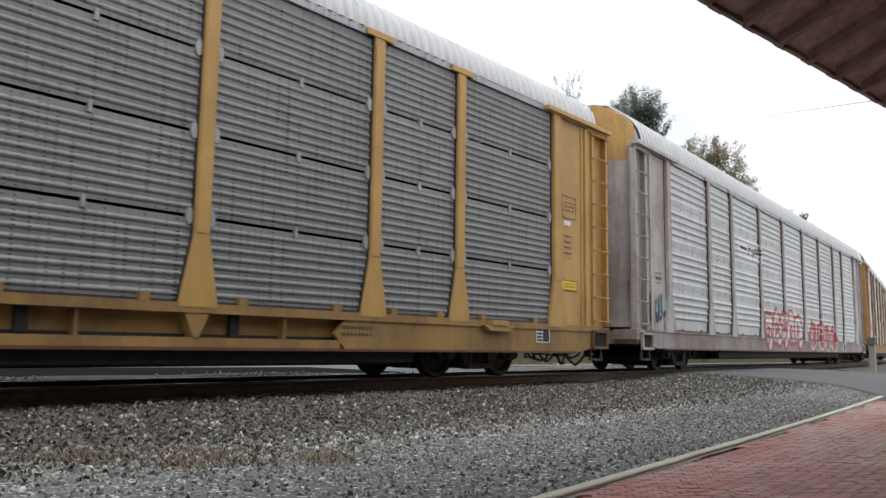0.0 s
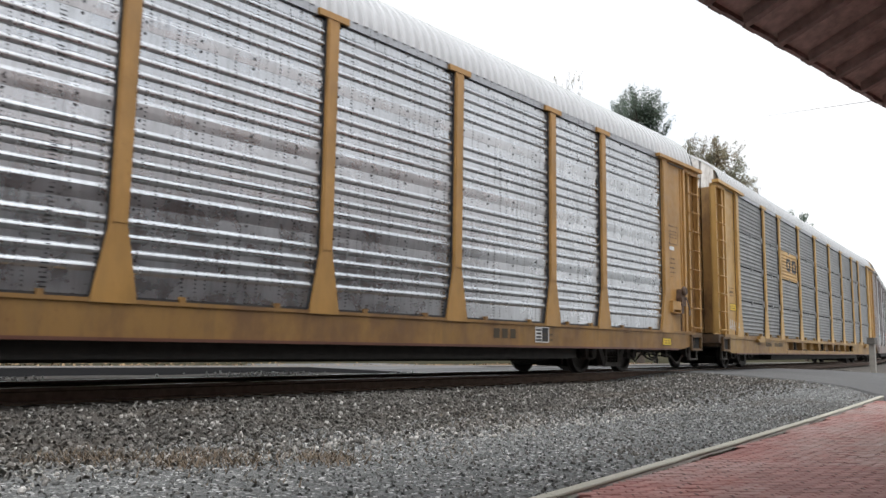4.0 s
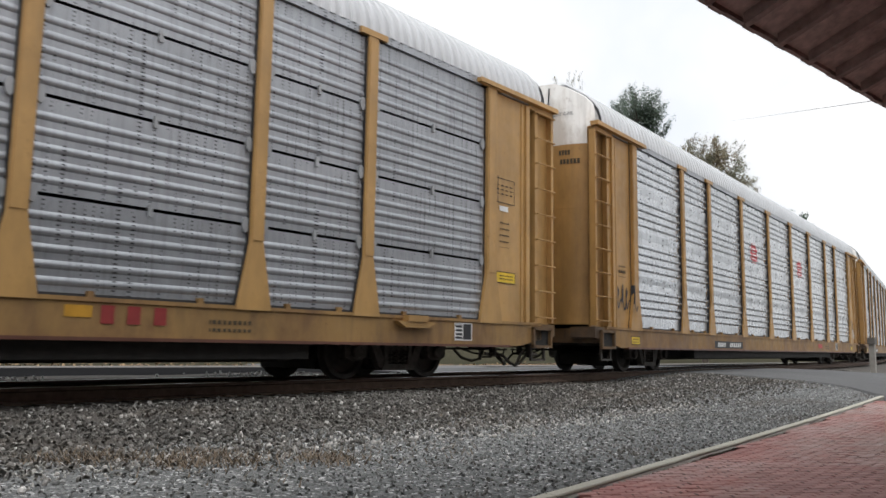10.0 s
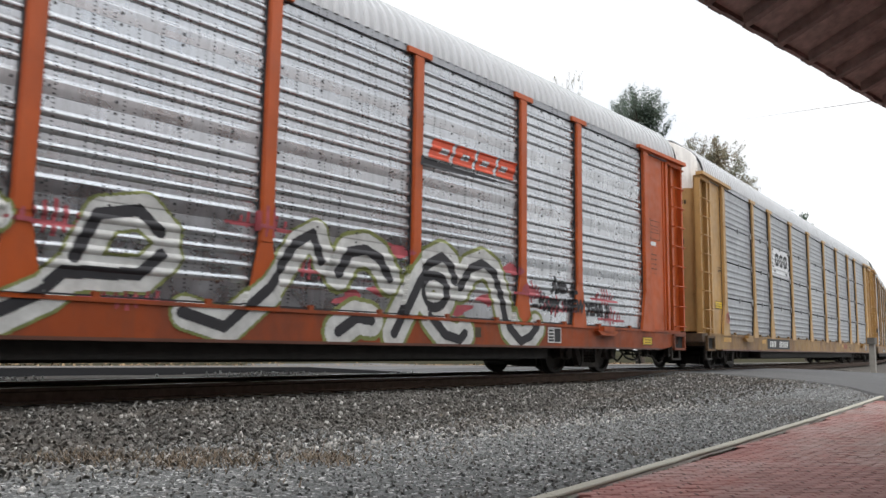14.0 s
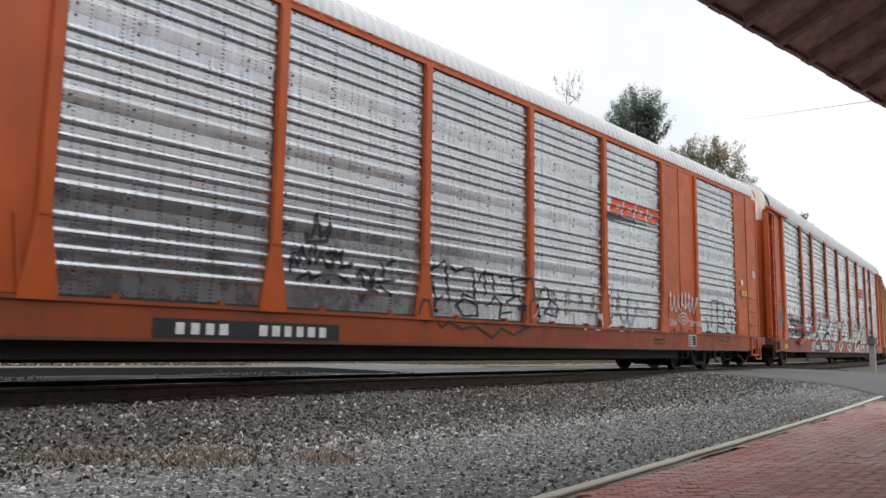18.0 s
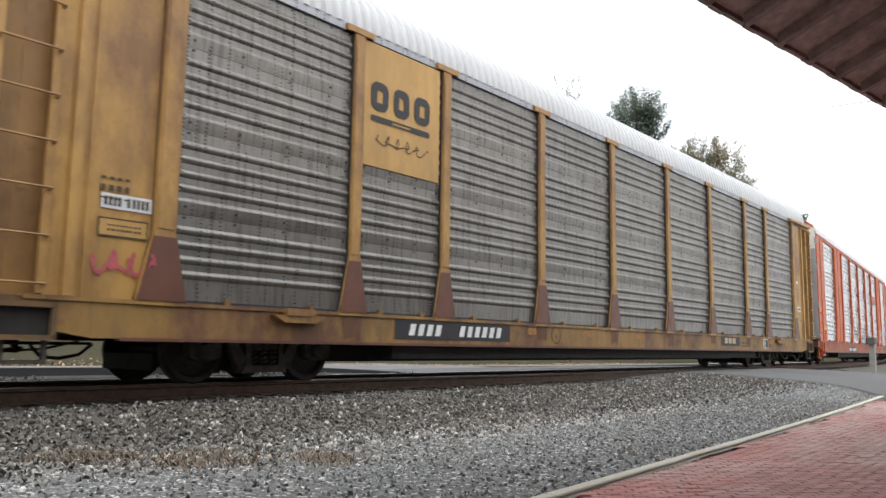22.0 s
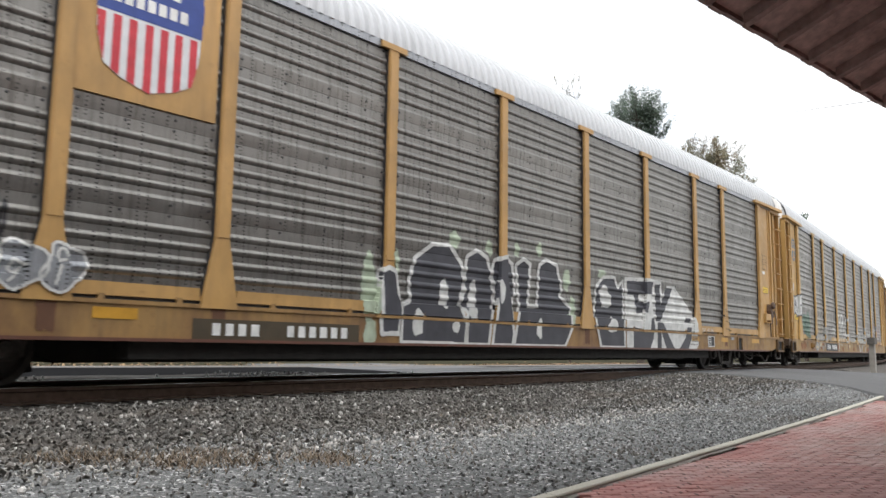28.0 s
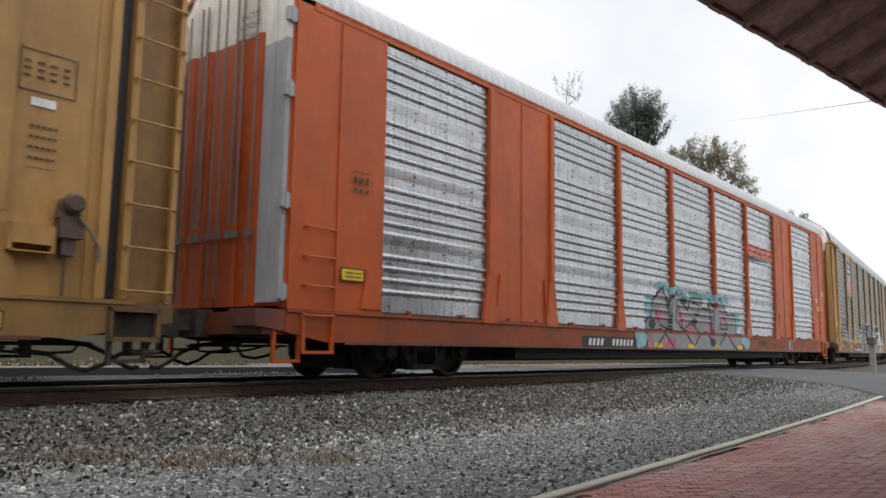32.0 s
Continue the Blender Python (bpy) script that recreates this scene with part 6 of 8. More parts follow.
# reflectors and faded marks on the sills
M["reflector"] = plain("amber_reflective_tape", (0.52, 0.27, 0.03), 0.45)
FADED_AMBER = plain("faded_amber_strip", (0.30, 0.135, 0.032), 0.6, 0, 0.4, 8)
for n, x0, x1 in ((7, 6.6, 7.08), (7, 8.55, 9.0), (7, 10.85, 11.45), (7, -11.6, -11.0), (7, -8.5, -8.0), (2, -12.1, -11.45), (2, -8.3, -7.9), (2, 4.75, 5.03), (5, -4.62, -4.35), (5, -2.66, -2.38), (5, -0.4, 0.1), (5, 8.9, 9.3), (9, 9.6, 10.0)):
    decal(n, "reflector", everywhere, (x0, x1, 0.74, 0.86), FADED_AMBER if n == 5 else M["reflector"], 0.005, 0.06, "amber reflective strip")
decal(5, "chalk_ring", lambda x, z: (np.abs(np.hypot(x + 3.66, z - 0.75) - 0.155) < 0.011) | (np.abs(x + 3.66) < 0.012) & (np.abs(z - 0.72) < 0.05), (-3.85, -3.47, 0.56, 0.93), M["stencil"], 0.006, 0.012, "thin dark ring drawn on the sill")
decal(5, "emblem_board", everywhere, (4.80, 6.25, 0.645, 0.915), M["black_paint"], 0.004, 0.06, "black painted strip on the sill")
decal(5, "emblem", lambda x, z: bars(5.07, 5.97, 0.71, 0.86, 3, 0.78)(x, z), (5.07, 5.97, 0.71, 0.86), M["cream_mark"], 0.008, 0.018, "three cream painted bars")
decal(2, "maker_mark", bars(5.12, 6.0, 0.68, 0.87, 3, 0.50), (5.12, 6.0, 0.68, 0.87), M["maroon"], 0.005, 0.02, "row of dark red painted bars")
decal(4, "maker_mark", bars(3.40, 4.22, 0.64, 0.82, 3, 0.72), (3.40, 4.22, 0.64, 0.82), M["maroon"], 0.006, 0.02, "row of faded maroon bars")
decal(6, "maker_mark", bars(5.2, 5.86, 0.59, 0.74, 3, 0.55), (5.2, 5.86, 0.59, 0.74), M["maroon"], 0.008, 0.02, "row of dark red bars")


M["rust_run"] = paint("rust_run_on_the_sill", (0.165, 0.075, 0.038), 0.6, 0.6, 0.7)
for n, wide in ((5, 0.19), (6, 0.12), (7, 0.10)):
    for k, x in enumerate(POSTS[1:-1]):
        tall = 0.56 + 0.10 * ((k * 7) % 4) / 3
        decal(n, "rust_run", within([[(x - wide, 0.935), (x + wide, 0.935), (x + wide * 0.9, tall), (x + wide * 0.2, tall + 0.05), (x - wide * 0.7, tall + 0.02)]]), (x - 0.3, x + 0.3, 0.54, 0.94), M["rust_run"], 0.003, 0.03, "rust run down below the post")


# jacking pads and brakes stand off the sides
def jack_pad(n, x):
    sh = Shape().prism([(x - 0.42, 0.86), (x + 0.42, 0.86), (x + 0.25, 0.77), (x - 0.25, 0.77)], -1.60, -1.50).box(x - 0.22, x + 0.22, -1.62, -1.50, 0.86, 0.95)
    part("jacking_pad", sh.mesh("jacking_pad", M[CARS[n]["paint"]]), TRAIN[n][0])


for n in (2, 3, 5, -1):
    jack_pad(n, -9.95)
    jack_pad(n, 9.85)


def brake_housing(n):
    """A hand brake's gear box with a bell, a foot step before it and a chain down to the sill."""
    sh = Shape()
    sh.box(12.38, 12.62, -1.60, -1.46, 1.54, 1.74).prism([(12.36, 1.74), (12.60, 1.74), (12.56, 1.92), (12.40, 1.94)], -1.58, -1.46)
    sh.box(12.42, 12.56, -1.57, -1.47, 1.36, 1.54)
    sh.ring([(0.0, -1.66), (0.08, -1.66), (0.11, -1.63), (0.11, -1.58)], (12.50, 1.90), 14)
    sh.tube([(12.47, -1.53, 1.54), (12.47, -1.53, 0.95)], 0.018, 6)
    gear = part("brake_gear_box", sh.mesh("brake_gear_box", M["rail_side"]), TRAIN[n][0], "dark rusty hand brake gear with its chain")
    lever = Shape().tube([(12.56, -1.62, 1.76), (12.68, -1.62, 1.62), (12.80, -1.60, 1.46)], 0.016, 6).tube([(12.80, -1.60, 1.46), (12.80, -1.60, 1.32)], 0.020, 6)
    part("lever", lever.mesh("lever", M["rod"]), gear)
    step = Shape().box(11.92, 12.32, -1.60, -1.585, 1.44, 1.62).box(11.90, 12.34, -1.60, -1.46, 1.62, 1.635).box(11.90, 11.93, -1.60, -1.46, 1.36, 1.63)
    step.box(12.31, 12.34, -1.60, -1.46, 1.36, 1.63).box(11.90, 12.34, -1.60, -1.46, 1.36, 1.375)
    part("foot_step", step.mesh("foot_step", M[CARS[n]["paint"]]), TRAIN[n][0], "")


for n in (0, 7, 9):
    brake_housing(n)

sh = Shape().box(9.68, 9.73, -1.535, -1.50, 0.54, 0.90).box(10.03, 10.08, -1.535, -1.50, 0.54, 0.90).box(9.73, 10.03, -1.535, -1.50, 0.86, 0.90)
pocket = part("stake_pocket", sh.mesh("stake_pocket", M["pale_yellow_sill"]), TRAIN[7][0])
# Near-black plate stands in for the shade inside the pocket.
part("recess", Shape().box(9.73, 10.03, -1.507, -1.50, 0.54, 0.86).mesh("recess", M["dark"]), pocket, "near-black plate for the pocket's shaded opening")
part("data_tag", Shape().box(9.24, 9.46, -1.512, -1.50, 0.80, 0.88).mesh("data_tag", M["grey_post"]), TRAIN[7][0], "small grey metal tag")
POST_MARKS = [[(8.77, 1.55), (8.79, 1.64), (8.85, 1.60), (8.80, 1.54)], [(8.89, 1.57), (8.95, 1.60), (9.02, 1.54)], [(8.68, 1.42), (8.72, 1.47), (8.71, 1.36)], [(8.76, 1.40), (8.82, 1.45), (8.88, 1.38), (8.95, 1.43), (9.06, 1.40)],
              [(8.70, 1.31), (9.08, 1.27)], [(8.80, 1.12), (8.86, 1.06)], [(8.86, 1.12), (8.80, 1.06)], [(8.92, 1.11), (8.97, 1.04), (9.00, 1.12), (9.05, 1.03)], [(9.09, 1.08), (9.14, 1.04)]]
decal(7, "pen_marks", near_line(POST_MARKS, 0.018), (8.64, 9.18, 1.0, 1.68), M["stencil"], 0.02, 0.011, "thin dark pen marks on the post")

# emblems as plain shapes in their colours
decal(-1, "emblem_board", everywhere, (-6.98, -4.32, 2.96, 3.93), M["board_yellow"], 0.005, 0.06, "yellow emblem board")
decal(-1, "emblem", blocks((-5.95, -5.35, 3.25, 3.72), (-5.15, -4.50, 3.25, 3.72)), (-6.1, -4.4, 3.1, 3.85), M["black_paint"], 0.010, 0.02, "two dark rounded emblem blocks")
decal(0, "emblem", within([[(-6.62, 3.86), (-5.55, 3.86), (-5.75, 3.42), (-6.30, 3.42)]]), (-6.7, -5.5, 3.4, 3.9), M["black_paint"], 0.006, 0.025, "black slanted emblem with pale stripes")
decal(0, "emblem_stripes", lambda x, z: (np.mod(z - 3.42, 0.115) < 0.035) & (x < -5.85 + 0.1), (-6.5, -5.7, 3.44, 3.84), M["silver"], 0.010, 0.02, "pale stripes across the emblem")
decal(0, "emblem_block", blocks((-5.45, -4.95, 3.47, 3.84), (-4.85, -4.38, 3.47, 3.84)), (-5.7, -4.2, 3.38, 3.95), M["black_paint"], 0.008, 0.02, "black rounded emblem blocks")
decal(0, "emblem_line", bars(-6.5, -4.3, 3.24, 3.33, 17, 0.6), (-6.5, -4.3, 3.24, 3.33), M["stencil"], 0.008, 0.02, "small dark bars under the emblem")


def octagon(cx, cz, rx, rz):
    return [(cx + rx * a, cz + rz * b) for a, b in ((-1, 0.6), (-0.6, 1), (0.6, 1), (1, 0.6), (1, -0.6), (0.6, -1), (-0.6, -1), (-1, -0.6))]


for cx in (-2.86, 2.84):
    decal(1, "emblem", within([octagon(cx, 3.50, 0.36, 0.30)]), (cx - 0.4, cx + 0.4, 3.15, 3.85), M["logo_red"], 0.006, 0.02, "red octagonal emblem")
    decal(1, "emblem_edge", near_line([octagon(cx, 3.50, 0.325, 0.268) + octagon(cx, 3.50, 0.325, 0.268)[:1]] + [[(cx - 0.18, 3.64 - 0.10 * k), (cx + 0.18, 3.64 - 0.10 * k)] for k in range(4)], 0.035), (cx - 0.4, cx + 0.4, 3.15, 3.85), M["white_paint"], 0.010, 0.016, "white border and bars of the emblem")
decal(2, "warning_sticker", lambda x, z: (np.abs(np.hypot(x + 11.80, z - 1.38) - 0.125) < 0.02) | (np.abs((x + 11.80) + (z - 1.38)) < 0.022) & (np.hypot(x + 11.80, z - 1.38) < 0.12), (-11.95, -11.65, 1.22, 1.54), M["graf_red"], 0.006, 0.012, "faded red ring with a slash")
decal(2, "stencil", lambda x, z: (np.mod(z, 0.10) < 0.06) & (np.mod(x, 0.07) < 0.05), (-12.32, -12.07, 2.58, 2.72), M["stencil"], 0.006, 0.014, "faded stencilled bars")
decal(2, "emblem_board", everywhere, (-6.98, -4.32, 3.00, 3.90), M["board_white"], 0.005, 0.06, "white emblem board")
decal(2, "emblem", blocks((-6.22, -5.76, 3.33, 3.76), (-5.64, -5.22, 3.33, 3.76), (-5.10, -4.62, 3.33, 3.76)), (-6.35, -4.5, 3.22, 3.85), M["black_paint"], 0.009, 0.02, "black rounded emblem blocks")
decal(2, "emblem_brackets", near_line([[(-6.42, 3.84), (-6.58, 3.84), (-6.58, 3.28), (-6.42, 3.28)], [(-4.50, 3.84), (-4.36, 3.84), (-4.36, 3.28), (-4.50, 3.28)]], 0.06), (-6.7, -4.25, 3.2, 3.9), M["black_paint"], 0.009, 0.02, "black brackets")
decal(2, "emblem_dots", lambda x, z: (np.hypot(x + 6.33, z - 3.13) < 0.055) | (np.hypot(x + 6.18, z - 3.13) < 0.055) | (np.hypot(x + 4.85, z - 3.13) < 0.055) | (np.hypot(x + 4.70, z - 3.13) < 0.055), (-6.5, -4.5, 3.05, 3.2), M["black_paint"], 0.009, 0.014, "black dots")
CARS[5]["flat"] = (-8.90, -7.20, 3.08, 4.93)
part("emblem_board", Shape().box(-8.90, -7.17, SKIN - 0.048, SKIN - 0.01, CARS[5]["flat"][2], CARS[5]["flat"][3]).mesh("emblem_board", M["board_yellow"]), TRAIN[5][0], "yellow emblem board")
decal(5, "emblem", blocks((-8.72, -8.36, 3.93, 4.36), (-8.24, -7.90, 3.93, 4.36), (-7.78, -7.42, 3.93, 4.36), (-8.72, -7.42, 3.76, 3.84)), (-8.85, -7.3, 3.7, 4.5), M["black_paint"], 0.009, 0.02, "dark rounded emblem blocks")
tag(5, (-8.6, -7.5, 3.40, 3.62), M["stencil"], 0.016, 5, 51, "faint dark scrawl")
CARS[7]["flat"] = (-8.90, -7.20, 3.12, 4.93)
part("emblem_board", Shape().box(-8.90, -7.17, SKIN - 0.048, SKIN - 0.01, CARS[7]["flat"][2], CARS[7]["flat"][3]).mesh("emblem_board", M["pale_yellow"]), TRAIN[7][0], "faded yellow emblem board")
SHIELD = [(-8.68, 4.62), (-8.48, 4.72), (-8.28, 4.72), (-8.05, 4.84), (-7.82, 4.72), (-7.62, 4.72), (-7.42, 4.62), (-7.40, 4.42), (-7.44, 3.80), (-7.52, 3.48), (-7.72, 3.36), (-8.05, 3.26), (-8.38, 3.36), (-8.58, 3.48), (-8.66, 3.80), (-8.70, 4.42)]
decal(7, "shield", within([SHIELD]), (-8.75, -7.35, 3.2, 4.9), M["board_white"], 0.008, 0.022, "white shield emblem")
decal(7, "shield_top", lambda x, z: within([SHIELD])(x, z) & (z > 4.08), (-8.75, -7.35, 4.08, 4.9), M["blue_paint"], 0.011, 0.022, "blue top of the shield")
decal(7, "shield_stripes", lambda x, z: within([SHIELD])(x, z) & (z < 4.05) & (np.mod(x + 8.68, 0.185) < 0.095), (-8.75, -7.35, 3.2, 4.05), M["logo_red"], 0.011, 0.02, "red stripes of the shield")
decal(7, "shield_mark", lambda x, z: (bars(-8.42, -7.68, 4.44, 4.58, 5, 0.7)(x, z) | bars(-8.52, -7.58, 4.20, 4.34, 7, 0.7)(x, z)), (-8.55, -7.5, 4.18, 4.60), M["white_paint"], 0.014, 0.016, "white bars on the shield")
for n in (3, 4, 8):
    decal(n, "emblem", lambda x, z: bars(4.50, 6.95, 3.42, 3.76, 4, 0.86, (), 0.45)(x, z) & ~bars(4.78, 6.90, 3.53, 3.64, 4, 0.38, (), 0.45)(x, z), (4.48, 6.97, 3.42, 3.76), M["logo_orange"], 0.006, 0.018, "orange-red slanted emblem blocks")
    decal(n, "emblem_line", within([[(4.28, 3.40), (4.95, 3.38), (6.80, 3.345), (5.2, 3.28), (4.26, 3.24)]]), (4.24, 6.85, 3.22, 3.43), M["black_paint"], 0.006, 0.018, "black swoosh under the emblem")
decal(6, "emblem", lambda x, z: np.hypot((x + 12.42) / 0.34, (z - 4.04) / 0.40) < 1, (-12.8, -12.05, 3.6, 4.5), plain("faded_blue_paint", (0.10, 0.14, 0.18), 0.6), 0.012, 0.02, "faded blue round emblem")
decal(6, "emblem_ring", lambda x, z: (np.abs(np.hypot((x + 12.42) / 0.34, (z - 4.04) / 0.40) - 0.74) < 0.05) | ((np.abs(x + 12.42) < 0.035) | (np.abs(z - 4.04) < 0.04)) & (np.hypot((x + 12.42) / 0.34, (z - 4.04) / 0.40) < 0.72), (-12.8, -12.05, 3.6, 4.5), M["pale_yellow"], 0.016, 0.016, "pale ring and cross of the emblem")
decal(-2, "emblem_board", everywhere, (-6.4, -3.98, 3.20, 3.82), M["board_white"], 0.005, 0.06, "white emblem board")
decal(-2, "emblem", near_line([[(-6.1, 3.55), (-5.5, 3.52)], [(-5.4, 3.38), (-5.25, 3.66), (-5.1, 3.50)], [(-4.95, 3.66), (-4.9, 3.38), (-4.7, 3.60)], [(-4.6, 3.62), (-4.15, 3.62)], [(-4.62, 3.50), (-4.15, 3.50)]], 0.07), (-6.2, -4.05, 3.3, 3.75), M["black_paint"], 0.009, 0.022, "black emblem strokes")

# writing that can be read
def door_face(y):
    """How far out the rear end doors bulge, in x."""
    return -float(np.interp(-y, [0.3, 0.55, 0.8, 1.0, 1.18, 1.31], [13.715, 13.705, 13.68, 13.63, 13.56, 13.48]))


for n in (0, 1, 2, 5, 6, 7, 9):
    tall = 0.13 if n == 0 else 0.105
    me = outline_text("EXCESS HEIGHT CAR", tall)
    wide = max(v.co.x for v in me.vertices)
    for v in me.vertices:
        y = -0.98 + wide - v.co.x
        v.co = (door_face(y) - 0.008, y, (4.98 if n == 0 else 5.30) + v.co.y)
    me.materials.append(M["black_paint"])
    tagged(part("height_warning", me, TRAIN[n][0], "black stencilled words on the white top"), kind="stuff")
    sh = Shape()
    for k in range(4):
        y = -0.36 - k * 0.13 if n == 0 else -0.68 - k * 0.062
        sh.box(door_face(y) - 0.008, door_face(y) + 0.03, y - (0.085 if n == 0 else 0.04), y, 4.54 if n == 0 else 4.46, 4.67 if n == 0 else 4.56)
    for k in range(6):
        y = -0.42 - k * 0.078 if n == 0 else -0.70 - k * 0.07
        sh.box(door_face(y) - 0.008, door_face(y) + 0.03, y - 0.05, y, 4.34 if n == 0 else 4.27, 4.45 if n == 0 else 4.37)
    tagged(part("end_number", sh.mesh("end_number", M["stencil"]), TRAIN[n][0], "black stencilled bars on the end door"), kind="stuff")
# Closed black bar on the end door stands for a recess in shade.
for n in (2, 5):
    sh = Shape().box(-13.722, -13.655, -1.05, -0.42, 3.20, 3.34)
    part("door_slot", sh.mesh("door_slot", M["black_paint"]), TRAIN[n][0], "black bar for a shaded slot across the end door")
sh = Shape()
for line in ([(-0.75, 1.46), (-0.63, 1.67), (-0.62, 1.83), (-0.72, 1.88), (-0.82, 1.82), (-0.85, 1.62), (-0.84, 1.34)], [(-0.58, 1.37), (-1.03, 1.36), (-1.03, 1.32), (-0.6, 1.29)],
             [(-0.89, 1.58), (-1.08, 1.66), (-1.13, 1.58), (-1.06, 1.51), (-1.2, 1.41), (-1.08, 1.43), (-0.99, 1.42), (-0.89, 1.58)], [(-0.53, 1.13), (-0.99, 1.14), (-0.77, 1.26)], [(-0.56, 1.31), (-0.58, 1.23), (-0.65, 1.28), (-0.69, 1.22), (-0.75, 1.28)]):
    sh.tube([(door_face(y), y, z) for y, z in line], 0.014, 5)
tagged(part("graffiti_tag", sh.mesh("graffiti_tag", M["graf_white"]), TRAIN[5][0], "white sprayed loops on the end door"), kind="stuff")
for n in (4, 8):
    for k, words in enumerate(("EXCESS", "HEIGHT", "CAR")):
        me = outline_text(words, 0.13)
        wide = max(v.co.x for v in me.vertices)
        for v in me.vertices:
            v.co = (-13.392, -0.62 + wide / 2 - v.co.x, 4.93 - 0.15 * k + v.co.y)
        me.materials.append(M["black_paint"])
        tagged(part("height_warning", me, TRAIN[n][0], "black stencilled word on the white top"), kind="stuff")
for words, x, z, size, span in (("A", 7.99, 1.53, 0.44, 0.20), ("ND", 8.19, 1.54, 0.26, 0.31), ("A", 8.63, 1.55, 0.30, 0.15), ("...", 7.32, 1.25, 0.24, 0.19), ("H", 7.55, 1.22, 0.40, 0.18), ("APPY", 7.74, 1.19, 0.30, 0.57),
                                ("NEW", 8.36, 1.20, 0.32, 0.66), ("YEAR", 9.18, 1.16, 0.32, 0.72), ("!!", 9.94, 1.14, 0.34, 0.16)):
    lettering(3, words, x, z, size, M["graf_black"], 0.1, "black sprayed letters", 0.020, 0.0, span)
lettering(3, "MERRY", -11.08, 1.40, 0.38, M["graf_black"], 0.15, "black sprayed word", 0.012, 0.0, 1.0)
lettering(3, "CHRISTMAS YA", -11.45, 1.06, 0.36, M["graf_black"], 0.1, "black sprayed words", 0.012, 0.0, 2.45)
tag(3, (-10.0, -9.15, 1.46, 1.74), M["graf_black"], 0.04, 5, 71, "black sprayed scrawl")
tag(3, (-8.6, -7.75, 1.08, 1.32), M["graf_black"], 0.04, 6, 72, "black sprayed scrawl")
for x, z, s in ((8.1, 1.28, 1), (9.9, 1.55, 2), (10.2, 1.16, 3), (7.3, 1.5, 4), (-10.94, 1.68, 5), (-9.85, 1.41, 6), (-7.79, 1.74, 7), (-7.3, 1.34, 8), (2.4, 1.5, 9), (-9.07, 1.24, 10), (-5.89, 1.9, 11), (-4.82, 1.94, 12), (-3.62, 1.85, 13), (-2.52, 1.78, 14), (1.48, 2.0, 15), (-0.98, 1.72, 16), (-3.4, 1.3, 17), (-0.2, 1.0, 18)):
    decal(3, "red_patch", comb(x, z, 0.34, 0.17, s), (x - 0.7, x + 0.7, z - 0.3, z + 0.3), M["graf_red"], 0.004, 0.026, "smear of red spray paint")
lettering(4, "DIA", 7.25, 1.08, 0.22, M["graf_white"], 0.0, "white sprayed letters")
lettering(4, "DENVER", 8.35, 1.10, 0.20, M["graf_white"], 0.0, "white sprayed word")
lettering(4, "DIA", 5.75, 1.22, 0.34, M["graf_white"], 0.0, "faint white sprayed letters")
for n in (4, 8):
    lettering(n, "BI", 12.78 if n == 4 else 12.70, 2.62, 0.30, M["white_paint"], 0.0, "white painted letters")

# murals and tags
RING = [(4.70 + 0.30 * math.cos(a), 1.34 + 0.25 * math.sin(a)) for a in (6.2832 * k / 20 for k in range(21))]
MURAL = [[(2.75, 1.47), (2.95, 1.77), (3.24, 1.84), (3.5, 1.75), (3.72, 1.47)],
         [(3.81, 0.68), (4.31, 1.48), (4.56, 1.75), (4.87, 1.89), (5.08, 1.78), (5.19, 1.53)], RING,
         [(4.61, 0.95), (4.94, 0.68), (5.28, 0.61), (5.40, 0.71)],
         [(5.32, 1.45), (5.57, 1.76), (5.89, 1.88), (6.2, 1.76), (6.42, 1.33), (6.6, 0.85), (6.94, 0.61), (7.22, 0.7), (7.44, 0.88)],
         [(2.75, 0.68), (3.08, 0.88), (3.35, 0.85)]]
for name, wide, mat, lift, text in (("mural_glow", 0.58, "graf_olive", 0.004, "olive halo of the mural"), ("mural_fill", 0.46, "graf_white", 0.007, "white letters of the mural"), ("mural_line", 0.15, "graf_black", 0.011, "black lines of the mural")):
    decal(3, name, near_line(MURAL, wide), (2.3, 7.85, 0.50, 2.25), M[mat], lift, 0.026, text)
LETTERS = [
    [[(-7.62, 0.56), (-7.38, 0.9), (-6.9, 1.18), (-6.5, 1.49), (-6.32, 1.99)], [(-6.82, 1.22), (-6.24, 1.35), (-5.73, 1.6), (-5.49, 1.86)], [(-7.28, 0.99), (-6.64, 1.19), (-6.11, 1.15), (-5.64, 0.92)]],
    [[(-5.26, 0.95), (-4.63, 1.27), (-4.2, 1.62), (-3.99, 1.99), (-3.91, 1.57), (-3.73, 1.17), (-3.5, 0.91), (-3.86, 0.63)], [(-4.8, 1.0), (-4.32, 1.28), (-3.9, 1.03)]],
    [[(-3.78, 0.77), (-3.38, 0.61), (-2.86, 1.06), (-2.57, 1.49), (-2.18, 1.8), (-1.74, 1.85), (-1.6, 1.69)]],
    [[(0.21, 1.7), (-0.05, 1.92), (-0.5, 1.82), (-0.65, 1.5), (-0.71, 1.35)], [(0.23, 1.46), (-0.02, 1.22), (-0.81, 1.19), (-1.04, 0.96), (-1.47, 0.73), (-1.66, 0.8)]],
    [[(0.5, 0.84), (1.05, 0.69), (1.65, 1.19), (2.07, 1.79), (2.35, 1.95), (2.5, 1.6)]]]
